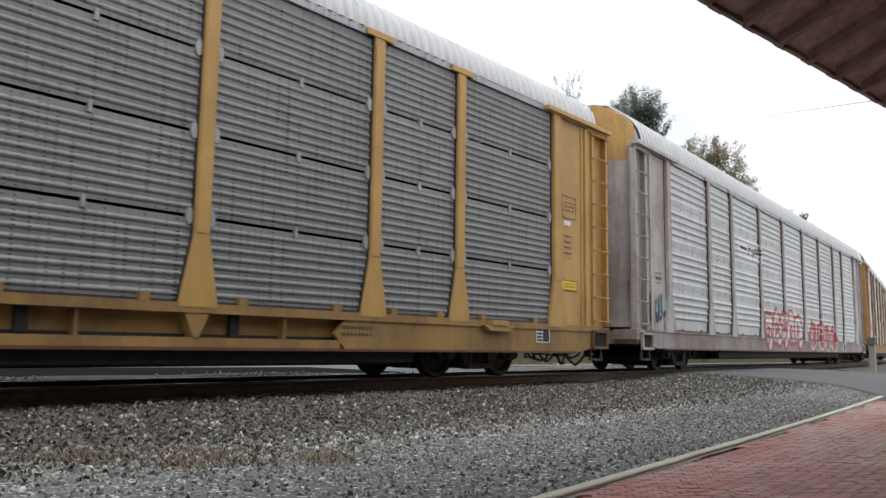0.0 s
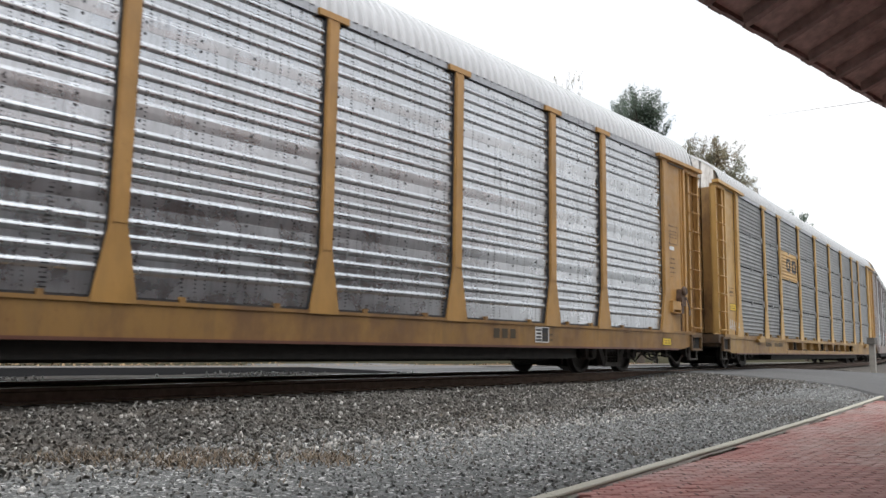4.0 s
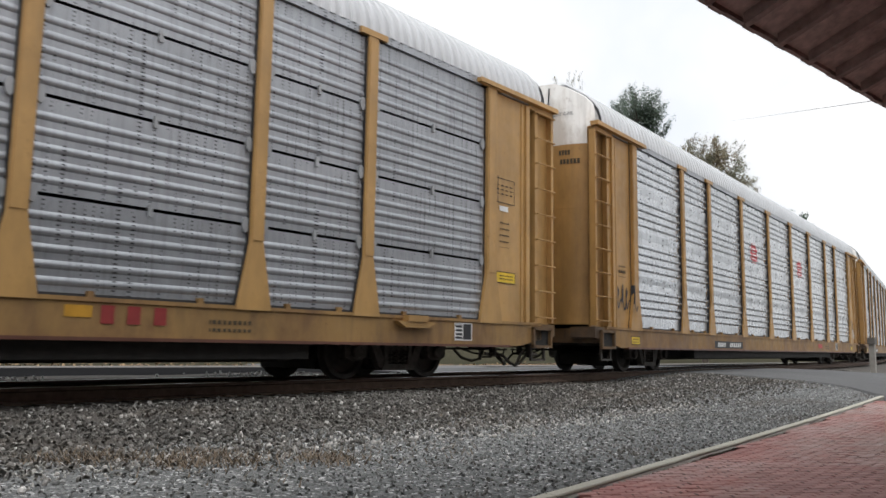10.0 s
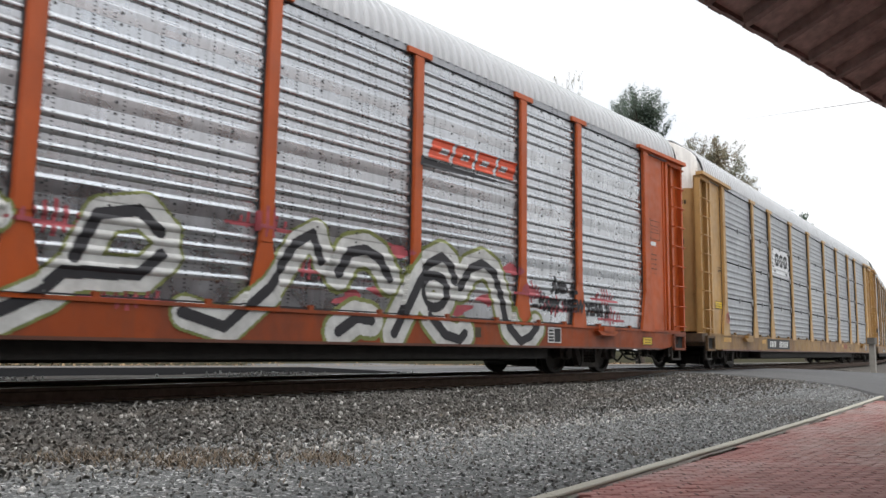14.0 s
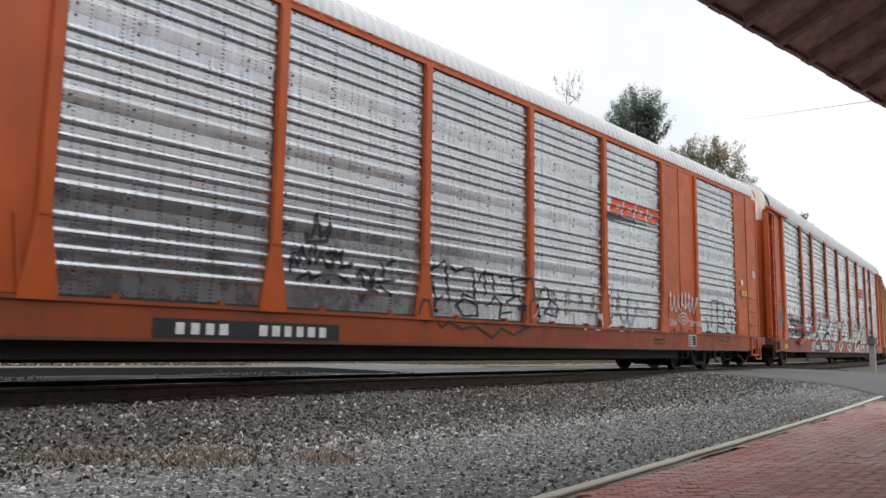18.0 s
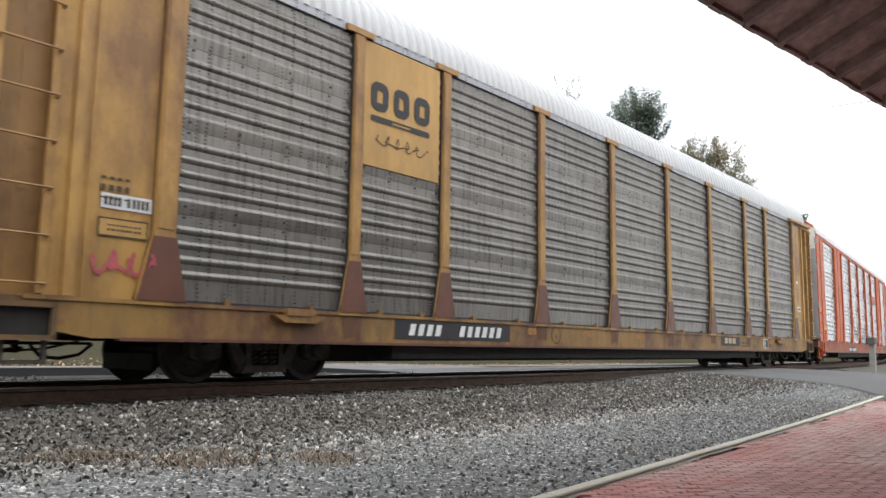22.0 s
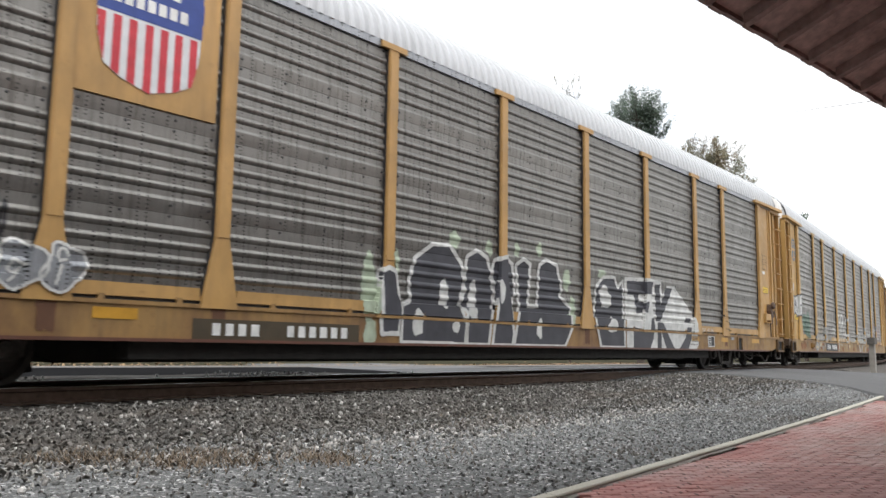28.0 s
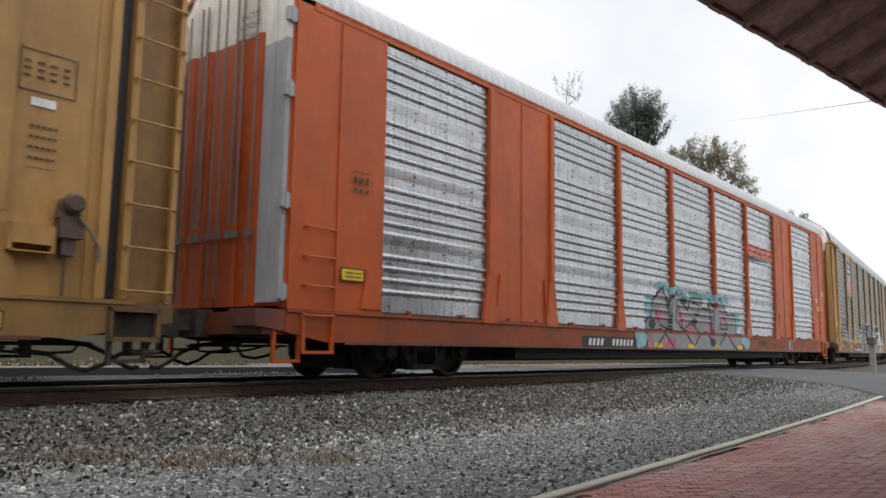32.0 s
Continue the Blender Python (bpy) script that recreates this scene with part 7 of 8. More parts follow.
for strokes in LETTERS:
    x0, x1 = min(p[0] for q in strokes for p in q) - 0.3, max(p[0] for q in strokes for p in q) + 0.3
    decal(3, "mural_glow", near_line(strokes, 0.44), (x0, x1, 0.50, 2.25), M["graf_olive"], 0.004, 0.026, "olive edge of the mural")
    decal(3, "mural_fill", near_line(strokes, 0.37), (x0, x1, 0.50, 2.2), M["graf_white"], 0.007, 0.026, "white letters of the mural")
    decal(3, "mural_line", near_line([[(x - 0.06, z) for x, z in q] for q in strokes], 0.13), (x0, x1, 0.50, 2.2), M["graf_black"], 0.011, 0.024, "black lines of the mural")
for k, (x, z) in enumerate(((3.9, 1.9), (3.66, 1.28), (2.97, 1.13), (5.34, 1.1), (6.05, 1.3), (6.66, 1.85), (7.24, 1.52))):
    decal(3, "red_patch", within([blob(x, z, 0.26, 0.10, 300 + k, 0.4)]), (x - 0.45, x + 0.45, z - 0.2, z + 0.2), M["graf_red"], 0.003, 0.03, "smear of red spray paint")
decal(4, "graffiti_tag", near_line([[(-3.66, 1.96), (-3.60, 1.86), (-3.29, 1.90), (-3.24, 2.14)], [(-3.66, 1.96), (-3.55, 1.92), (-3.48, 2.22), (-3.40, 1.94), (-3.24, 2.14)]], 0.05), (-3.76, -3.14, 1.76, 2.32), M["graf_black"], 0.010, 0.018, "black sprayed crown")
decal(4, "graffiti_tag", near_line([[(-3.90, 1.43), (-3.86, 1.67), (-3.77, 1.52), (-3.72, 1.78), (-3.58, 1.55), (-3.57, 1.78)], [(-3.49, 1.83), (-3.48, 1.58), (-3.37, 1.74), (-3.32, 1.58)], [(-3.28, 1.72), (-3.14, 1.78), (-3.19, 1.55), (-3.30, 1.58)], [(-3.09, 1.72), (-3.01, 1.79), (-3.02, 1.54), (-2.83, 1.64), (-2.87, 1.57)], [(-3.77, 1.34), (-3.60, 1.45), (-3.52, 1.37), (-3.37, 1.45), (-3.13, 1.46), (-2.85, 1.36)], [(-3.92, 1.58), (-3.82, 1.69)]], 0.042), (-4.02, -2.73, 1.24, 1.93), M["graf_black"], 0.010, 0.018, "black scrawled tag")
decal(4, "graffiti_tag", near_line([[(-2.72, 1.46), (-2.65, 1.57), (-2.45, 1.52), (-2.47, 1.28), (-2.62, 1.42), (-2.65, 1.55)], [(-2.39, 1.59), (-2.41, 1.29), (-2.33, 1.26)], [(-2.21, 1.65), (-2.17, 1.43)], [(-2.35, 1.40), (-1.97, 1.47)], [(-2.26, 1.36), (-2.04, 1.23)], [(-2.61, 1.12), (-2.55, 1.21)], [(-2.11, 1.68), (-1.99, 1.75)]], 0.042), (-2.82, -1.87, 1.02, 1.85), M["graf_black"], 0.010, 0.018, "black scrawled tag")
decal(4, "graffiti_tag", near_line([[(-1.18, 1.67), (-0.82, 1.87), (-0.72, 1.20)], [(-0.75, 1.81), (-0.55, 1.70), (-0.36, 1.79), (-0.11, 1.80), (-0.05, 1.29), (-0.36, 1.36), (-0.47, 1.19)], [(0.04, 1.62), (0.20, 1.79), (0.22, 1.38)], [(0.16, 1.73), (0.44, 1.73), (0.46, 1.47)], [(0.63, 1.72), (0.99, 1.73), (1.03, 1.41), (0.72, 1.41)], [(0.99, 1.67), (1.50, 1.75), (1.57, 1.43)], [(-1.18, 1.60), (-1.06, 1.33), (-1.04, 1.14)]], 0.036), (-1.28, 1.67, 1.04, 1.97), M["graf_black"], 0.010, 0.018, "tall thin black tag")
decal(4, "graffiti_tag", near_line([[(-1.09, 1.04), (-0.99, 1.24), (-0.88, 1.30)], [(-0.54, 1.16), (-0.35, 1.28), (0.00, 1.19), (0.05, 1.02), (-0.35, 1.00), (-0.51, 1.16)], [(0.29, 1.20), (0.50, 1.37), (0.68, 1.22), (0.64, 0.99)], [(0.81, 1.28), (1.17, 1.42), (1.31, 1.26), (1.31, 1.01)], [(0.72, 1.09), (0.99, 1.12)]], 0.036), (-1.19, 1.41, 0.89, 1.52), M["graf_black"], 0.010, 0.018, "low black looping tag")
decal(4, "graffiti_tag", near_line([[(-1.51, 0.98), (-1.41, 1.21), (-1.27, 1.20), (-1.20, 0.97), (-1.30, 0.87), (-1.47, 0.93)], [(1.44, 1.02), (1.45, 1.32), (1.65, 1.41), (1.79, 1.11), (1.60, 0.89), (1.45, 0.99)], [(1.79, 1.39), (1.99, 1.63), (2.17, 1.58), (2.15, 1.41), (1.84, 1.38)], [(2.02, 1.15), (2.25, 1.39), (2.46, 1.31), (2.44, 1.09), (2.04, 1.15)], [(-1.05, 0.93), (-0.94, 0.79), (-0.73, 0.91), (-0.42, 0.78), (-0.11, 0.86), (0.13, 0.77), (0.38, 0.66), (0.64, 0.83), (0.99, 0.72), (1.45, 0.88)]], 0.034), (-1.61, 2.56, 0.56, 1.73), M["graf_black"], 0.010, 0.018, "black sprayed rings and scallops")
decal(4, "graffiti_tag", near_line([[(3.06, 1.16), (3.11, 0.93), (3.34, 0.98), (3.39, 0.88), (3.63, 0.98), (3.87, 0.88), (4.30, 0.95), (4.63, 1.17), (4.58, 1.87)], [(4.00, 1.20), (4.03, 0.96)], [(4.75, 0.95), (4.88, 0.87), (5.16, 0.99), (5.36, 0.90), (5.71, 0.94)]], 0.04), (2.96, 5.81, 0.77, 1.97), M["graf_white"], 0.010, 0.018, "thin white sprayed strokes")
tag(4, (1.6, 4.0, 1.05, 1.75), M["graf_faded"], 0.04, 5, 6, "large faint white tag")
tag(4, (4.4, 5.7, 1.0, 1.8), M["graf_faded"], 0.04, 3, 7, "large faint white tag")
tag(4, (7.3, 8.75, 1.42, 2.0), M["graf_white"], 0.035, 7, 8, "white scrawled tag")
decal(4, "fan_mark", lambda x, z: (np.mod(np.hypot(x - 8.0, z - 1.05), 0.085) < 0.03) & (np.hypot(x - 8.0, z - 1.05) < 0.42) & (z > 1.05 + np.abs(x - 8.0) * 0.5), (7.5, 8.5, 1.05, 1.5), M["graf_white"], 0.009, 0.016, "white sprayed fan of arcs")
decal(4, "graffiti_tag", near_line([[(9.45, 1.35), (9.65, 1.1), (9.5, 0.85)], [(9.85, 1.1), (9.85, 1.8), (10.25, 1.82), (10.25, 0.8)], [(10.25, 1.8), (10.7, 1.78), (10.68, 1.2), (10.25, 1.25)], [(10.25, 0.8), (10.7, 0.74), (10.92, 0.82), (10.85, 1.1), (10.3, 1.15)], [(11.0, 1.42), (11.1, 1.65), (11.26, 1.42), (11.0, 1.42)], [(11.2, 1.3), (11.3, 1.2), (11.2, 1.12), (11.32, 1.08)]], 0.034), (9.3, 11.45, 0.66, 1.95), M["graf_black"], 0.010, 0.018, "black outlined graffiti letters")
TOP = [(-2.75, 0.5), (-2.77, 1.15), (-2.5, 1.3), (-2.4, 1.65), (-1.8, 2.0), (-1.5, 1.6), (-1.1, 2.0), (-0.3, 1.5), (-0.16, 1.82), (0.62, 1.86), (0.65, 1.6), (1.15, 1.6), (1.2, 1.9), (1.5, 1.65), (2.05, 1.95), (2.5, 1.5), (3.2, 1.52), (3.25, 1.0), (3.6, 0.9), (3.55, 0.5)]
for k, (x, z, rx, rz) in enumerate(((-2.55, 1.55, 0.3, 0.3), (-1.8, 2.0, 0.35, 0.14), (-1.0, 1.95, 0.4, 0.14), (-0.5, 1.78, 0.35, 0.15), (0.4, 1.9, 0.5, 0.12), (1.2, 1.9, 0.4, 0.16), (2.3, 1.88, 0.5, 0.16), (3.35, 1.35, 0.3, 0.3))):
    decal(8, "mural_glow", within([blob(x, z, rx, rz, 95 + k, 0.3)]), (x - 0.8, x + 0.8, z - 0.45, z + 0.4), M["graf_teal" if k in (3, 4) else "graf_blue"], 0.004, 0.03, "teal and pale blue haze round the mural")
decal(8, "mural_fill", within([TOP]), (-2.9, 3.7, 0.5, 2.05), M["graf_grey_light"], 0.007, 0.028, "grey angular letters of the mural")
for x, z, rx, rz, k in ((-2.05, 1.32, 0.16, 0.18, 1), (-0.75, 1.30, 0.22, 0.18, 2), (0.0, 1.05, 0.25, 0.10, 3), (1.25, 1.05, 0.14, 0.25, 4), (2.2, 1.35, 0.12, 0.2, 5), (-2.6, 0.7, 0.10, 0.2, 6), (-1.55, 0.66, 0.42, 0.12, 7), (0.3, 0.85, 0.15, 0.06, 8), (2.9, 0.85, 0.16, 0.08, 9)):
    decal(8, "mural_patch", within([blob(x, z, rx, rz, 120 + k, 0.35)]), (x - 0.7, x + 0.7, max(0.5, z - 0.4), z + 0.4), M["graf_pink"], 0.010, 0.024, "pink patch in the mural")
for x, z in ((-2.42, 1.10), (-0.55, 1.72), (0.10, 1.22), (1.3, 0.72)):
    decal(8, "mural_spot", lambda u, w: np.hypot((u - x) / 0.19, (w - z) / 0.11) < 1, (x - 0.25, x + 0.25, z - 0.15, z + 0.15), M["graf_black"], 0.012, 0.02, "black oval in the mural")
decal(8, "mural_line", near_line([TOP[1:-1], [(-1.8, 2.0), (-1.45, 1.35), (-1.5, 0.98)], [(-2.3, 1.5), (-2.0, 1.1), (-1.45, 0.98)], [(-1.1, 1.9), (-1.25, 1.2), (-0.7, 1.05)], [(-0.9, 1.6), (-0.6, 1.0), (-0.1, 1.2), (0.5, 0.95)], [(0.0, 1.72), (0.45, 1.7), (0.4, 1.4), (0.1, 1.45)], [(1.2, 1.6), (1.35, 0.95)], [(2.0, 1.7), (1.7, 1.1), (2.6, 1.1), (2.2, 1.5)],
                                    [(-2.72, 0.96), (3.5, 0.93)], [(-2.4, 0.5), (-1.8, 0.9), (-1.2, 0.5)], [(-0.5, 0.9), (0.0, 0.6), (0.4, 0.9)], [(1.0, 0.9), (1.6, 0.55), (2.2, 0.9)], [(2.5, 0.9), (3.0, 0.6), (3.3, 0.5)]], 0.05), (-2.9, 3.7, 0.5, 2.05), M["graf_black"], 0.013, 0.02, "black outline of the mural")
decal(8, "mural_patch", within([blob(-3.1, 0.74, 0.36, 0.2, 140, 0.2)]), (-3.7, -2.5, 0.5, 1.05), M["graf_blue"], 0.009, 0.028, "light blue patch")
decal(8, "mural_patch", within([blob(3.95, 0.76, 0.36, 0.2, 141, 0.2)]), (3.4, 4.6, 0.5, 1.05), M["graf_blue"], 0.009, 0.028, "light blue patch")
for x in (-2.4, -0.4, 1.4, 3.2):
    decal(8, "reflector", everywhere, (x, x + 0.42, 0.56, 0.66), M["placard"], 0.013, 0.06, "yellow reflective strip")
bubbles(-2, (-3.9, 1.0, 0.58, 1.85), 5, M["graf_white"], M["graf_red"], 41, 0.13, "white and red graffiti letters")
bubbles(-2, (2.2, 6.9, 0.60, 1.75), 4, M["graf_red"], M["graf_white"], 42, 0.07, "dark red graffiti letters with pale lines")
tag(-2, (-12.55, -12.05, 1.25, 1.70), M["graf_blue"], 0.07, 2, 44, "faded blue tag")
tag(-2, (-13.0, -12.2, 1.1, 1.9), M["graf_black"], 0.05, 5, 43)
FILLS = [[(8.12, 2.01), (8.4, 1.99), (8.55, 1.93), (8.57, 1.55), (8.55, 1.11), (7.85, 1.1), (7.99, 1.49)], [(9.0, 2.05), (9.31, 2.09), (9.19, 1.9), (9.45, 1.53), (9.43, 1.1), (9.1, 1.2)],
         [(9.28, 1.95), (9.53, 1.97), (9.77, 1.85), (9.77, 1.73), (9.36, 1.65), (9.25, 1.82)], [(9.48, 1.61), (9.81, 1.64), (10.0, 1.47), (10.01, 1.2), (9.5, 1.13)],
         [(9.84, 1.86), (10.08, 1.93), (10.4, 1.63), (10.3, 1.28), (10.07, 1.17), (10.02, 1.51)]]
FILLS_END = [[(10.46, 1.83), (10.67, 1.9), (10.88, 1.74), (10.96, 1.46), (10.66, 0.99), (10.54, 0.98), (10.74, 1.28), (10.73, 1.5), (10.42, 1.7)], [(8.66, 2.0), (8.82, 2.0), (8.82, 1.72), (8.66, 1.72)]]
REDS = [[(8.05, 2.06), (8.58, 1.99), (8.59, 1.55)], [(8.12, 2.01), (8.11, 1.58), (7.81, 1.11), (7.85, 1.0), (8.07, 0.97)], [(8.76, 1.54), (8.72, 1.05), (8.85, 0.96), (9.1, 0.96)],
        [(8.95, 2.1), (9.31, 2.09), (9.21, 1.9), (9.25, 1.73), (9.44, 1.54), (9.47, 1.28), (9.36, 1.01), (9.15, 0.97)], [(9.31, 1.97), (9.57, 1.95), (9.79, 1.79), (9.36, 1.63), (9.79, 1.65), (10.0, 1.49), (10.03, 1.17), (9.92, 0.98), (9.43, 0.96)]]
REDS_END = [[(9.8, 1.87), (10.08, 1.91), (10.34, 1.72), (10.43, 1.57), (10.1, 1.51), (10.31, 1.25), (10.3, 1.06)], [(10.33, 1.75), (10.5, 1.9), (10.69, 1.56), (10.74, 1.25), (10.45, 1.01), (10.08, 1.02)]]
PATCHY = plain("thin_white_spray_paint", (0.36, 0.355, 0.345), 0.65, 0, 0.75, 5)
decal(6, "graffiti_fill", lambda x, z: np.any([within([q])(x, z) for q in FILLS + FILLS_END], axis=0), (7.7, 11.1, 0.92, 2.2), PATCHY, 0.006, 0.024, "thin white letters")
decal(6, "graffiti_outline", near_line(REDS + REDS_END, 0.045), (7.7, 11.1, 0.92, 2.2), plain("dull_red_spray_paint", (0.23, 0.058, 0.055), 0.6, 0, 0.4, 5), 0.011, 0.018, "dull red outline of the letters")
decal(6, "graffiti_line", near_line([[(9.68, 1.96), (9.76, 2.06), (9.91, 2.08), (9.99, 1.98)], [(10.72, 1.88), (10.9, 1.75), (10.97, 1.39), (10.85, 1.19), (10.56, 0.98)]], 0.035), (7.7, 11.1, 0.92, 2.2), M["graf_white"], 0.013, 0.016, "white strokes round the letters")
tag(6, (5.4, 6.8, 1.15, 1.75), M["graf_white"], 0.05, 6, 62, "white scrawled tag")
SWOOPS = [[(1.40, 1.30), (1.72, 1.12), (2.04, 0.90), (2.3, 0.62)], [(2.03, 1.40), (2.06, 0.98)], [(2.24, 1.47), (2.52, 1.36), (2.62, 1.10), (2.60, 0.58)], [(3.06, 1.42), (2.90, 1.22), (3.26, 0.95), (3.08, 0.60)], [(3.83, 1.55), (3.57, 1.31), (3.51, 0.96), (3.84, 0.97)], [(4.17, 1.71), (4.54, 1.55), (4.84, 1.05)], [(4.05, 1.02), (4.18, 0.60)], [(4.0, 1.35), (4.2, 1.2), (4.1, 0.95)]]
decal(6, "graffiti_fill", near_line(SWOOPS, 0.20), (1.2, 5.0, 0.54, 1.85), M["graf_faded"], 0.006, 0.022, "pale swooping graffiti letters")
decal(6, "graffiti_line", near_line([[(x + 0.05, z + 0.02) for x, z in q] for q in SWOOPS], 0.05), (1.2, 5.0, 0.54, 1.85), M["graf_white"], 0.010, 0.02, "white strokes of the letters")
FLICKS = [[(-1.35 + 0.34 * k, 1.02 + 0.05 * math.sin(k * 2.0)), (-1.18 + 0.34 * k, 1.28 + 0.16 * math.sin(k * 1.3)), (-1.30 + 0.34 * k, 1.60 + 0.14 * math.sin(k * 2.7))] for k in range(7)]
decal(6, "graffiti_fill", near_line(FLICKS + [[(-1.3, 1.16), (0.0, 1.08), (0.9, 1.12)]], 0.11), (-1.6, 1.2, 0.9, 1.9), M["graf_faded"], 0.006, 0.022, "worn pale graffiti flicks")
decal(6, "number_board", everywhere, (4.88, 6.19, 0.54, 0.79), M["black_paint"], 0.0035, 0.06, "black painted strip on the sill")
# pale faded letters, rust and patches along the sooty car with the large looping tag
def ellipse(cx, cz, rx, rz, a0=0.0, a1=6.283):
    return [(cx + rx * math.cos(a0 + (a1 - a0) * k / 24), cz + rz * math.sin(a0 + (a1 - a0) * k / 24)) for k in range(25)]


def shapes_union(shapes):
    def test(x, z):
        hit = np.zeros(x.shape, bool)
        for s in shapes:
            hit |= within([s])(x, z)
        return hit
    return test


M["graf_ghost"] = plain("weathered_beige_spray_paint", (0.27, 0.245, 0.205), 0.75, 0, 0.5, 6)
M["rust_patch"] = plain("orange_rust_patch", (0.235, 0.105, 0.045), 0.85, 0, 0.5, 7)
M["cream_patch"] = plain("cream_touch_up_paint", (0.52, 0.43, 0.27), 0.7, 0, 0.3, 6)
LOOPS = [[(-3.95, 1.90), (-3.85, 2.04), (-3.70, 2.12), (-3.51, 2.13), (-3.40, 2.02), (-3.33, 1.80), (-3.31, 1.55), (-3.28, 1.25), (-3.24, 0.85)],
         [(-3.97, 0.62), (-3.94, 0.89), (-3.78, 1.00), (-3.69, 1.15), (-3.72, 1.34), (-3.83, 1.44), (-3.97, 1.36)],
         [(-3.10, 1.45), (-3.11, 1.78), (-2.98, 2.05), (-2.80, 2.17), (-2.62, 2.17), (-2.48, 2.06), (-2.41, 1.90), (-2.50, 1.75), (-2.70, 1.71), (-2.91, 1.73)],
         [(-2.63, 1.82), (-2.35, 1.50), (-1.98, 1.20), (-1.58, 0.94)], [(-2.86, 1.70), (-2.80, 1.30), (-2.62, 0.95)],
         [(-1.30, 2.02), (-1.60, 1.97), (-1.81, 1.80), (-1.92, 1.58), (-1.85, 1.38), (-1.60, 1.27), (-1.32, 1.32)]]
decal(6, "graffiti_tag", near_line(LOOPS, 0.115), (-4.1, -1.1, 0.55, 2.3), M["graf_white"], 0.010, 0.022, "large white looping tag")
decal(6, "graffiti_drip", near_line([[(x, z), (x + 0.02, z - d)] for x, z, d in ((-3.6, 1.2, 0.5), (-3.1, 1.45, 0.6), (-2.62, 0.95, 0.36), (-2.3, 1.45, 0.5), (-1.9, 1.3, 0.6), (-1.58, 0.94, 0.33), (-2.1, 1.28, 0.62))], 0.03), (-3.8, -1.3, 0.55, 1.6), M["graf_faded"], 0.010, 0.016, "thin white paint drips")
tag(6, (-5.25, -4.45, 1.30, 1.66), M["graf_white"], 0.035, 6, 65, "white scrawled tag")
decal(6, "graffiti_tag", near_line([[(-5.10, 1.90), (-4.98, 1.55), (-4.95, 1.15)], [(-5.15, 1.0), (-4.9, 1.12), (-4.7, 0.92)], [(-4.75, 1.80), (-4.62, 1.35)]], 0.035), (-5.3, -4.4, 0.8, 2.0), M["graf_white"], 0.010, 0.018, "thin white strokes")
tag(6, (-8.44, -7.98, 1.72, 1.90), M["graf_faded"], 0.028, 3, 70, "small pale scrawl")
ROUND = [ellipse(-8.94, 1.04, 0.29, 0.18), ellipse(-8.92, 0.72, 0.29, 0.16), blob(-8.42, 1.05, 0.26, 0.20, 661), blob(-7.98, 1.02, 0.24, 0.17, 662), blob(-7.52, 1.04, 0.24, 0.18, 663)]
decal(6, "graffiti_fill", shapes_union(ROUND), (-9.3, -7.2, 0.56, 1.3), M["graf_faded"], 0.006, 0.024, "faded pale graffiti letters")
MIST = [blob(-8.34, 1.44, 0.26, 0.20, 671, 0.3), blob(-7.66, 1.48, 0.32, 0.24, 672, 0.25), blob(-8.02, 1.36, 0.20, 0.13, 673, 0.3), blob(-6.62, 1.32, 0.24, 0.25, 674), blob(-6.28, 1.13, 0.20, 0.14, 675), blob(-5.97, 1.22, 0.20, 0.24, 676)]
decal(6, "graffiti_fill", shapes_union(MIST), (-8.8, -5.6, 0.85, 1.85), M["graf_ghost"], 0.005, 0.024, "weathered beige graffiti letters")
BAND = [(-7.20, 0.98), (-7.02, 1.12), (-6.90, 1.34), (-7.00, 1.48), (-7.14, 1.44), (-7.17, 1.28), (-7.02, 1.18), (-6.86, 0.96)]
decal(6, "graffiti_fill", near_line([BAND], 0.15), (-7.4, -6.7, 0.85, 1.6), M["graf_faded"], 0.007, 0.022, "faded pale looping letter")
EDGES = [s + s[:1] for s in ROUND + MIST[3:]] + [ellipse(-8.88, 1.02, 0.12, 0.07), ellipse(-7.66, 1.48, 0.14, 0.10), ellipse(-6.60, 1.34, 0.08, 0.09), ellipse(-5.95, 1.24, 0.07, 0.09), [(-8.55, 0.92), (-8.40, 1.12), (-8.25, 0.95)], [(-7.65, 0.92), (-7.50, 1.10), (-7.36, 0.98)]]
decal(6, "graffiti_outline", near_line(EDGES, 0.024), (-9.35, -5.6, 0.55, 1.7), M["graf_grey"], 0.011, 0.018, "thin grey outline of the graffiti")
decal(6, "graffiti_fill", shapes_union([blob(-8.45, 0.74, 0.24, 0.12, 681, 0.3), blob(-7.72, 0.70, 0.30, 0.10, 682, 0.3), blob(-7.25, 0.78, 0.14, 0.10, 683, 0.3)]), (-8.9, -7.1, 0.56, 0.92), M["graf_ghost"], 0.005, 0.024, "weathered beige paint on the sill")
for x0, x1, z0, z1, m in ((-9.16, -8.77, 0.67, 0.74, "cream_patch"), (-8.95, -8.78, 0.98, 1.05, "cream_patch"), (-8.34, -8.00, 0.74, 0.89, "cream_patch"), (-7.92, -7.53, 0.76, 0.87, "rust_patch"), (-8.36, -7.95, 0.62, 0.72, "rust_patch"), (-4.30, -4.02, 0.62, 0.86, "rust_patch"), (-1.2, -0.8, 0.74, 0.86, "cream_patch")):
    decal(6, "paint_patch", everywhere, (x0, x1, z0, z1), M[m], 0.012, 0.06, "rusty orange patch" if m == "rust_patch" else "cream touch-up patch")
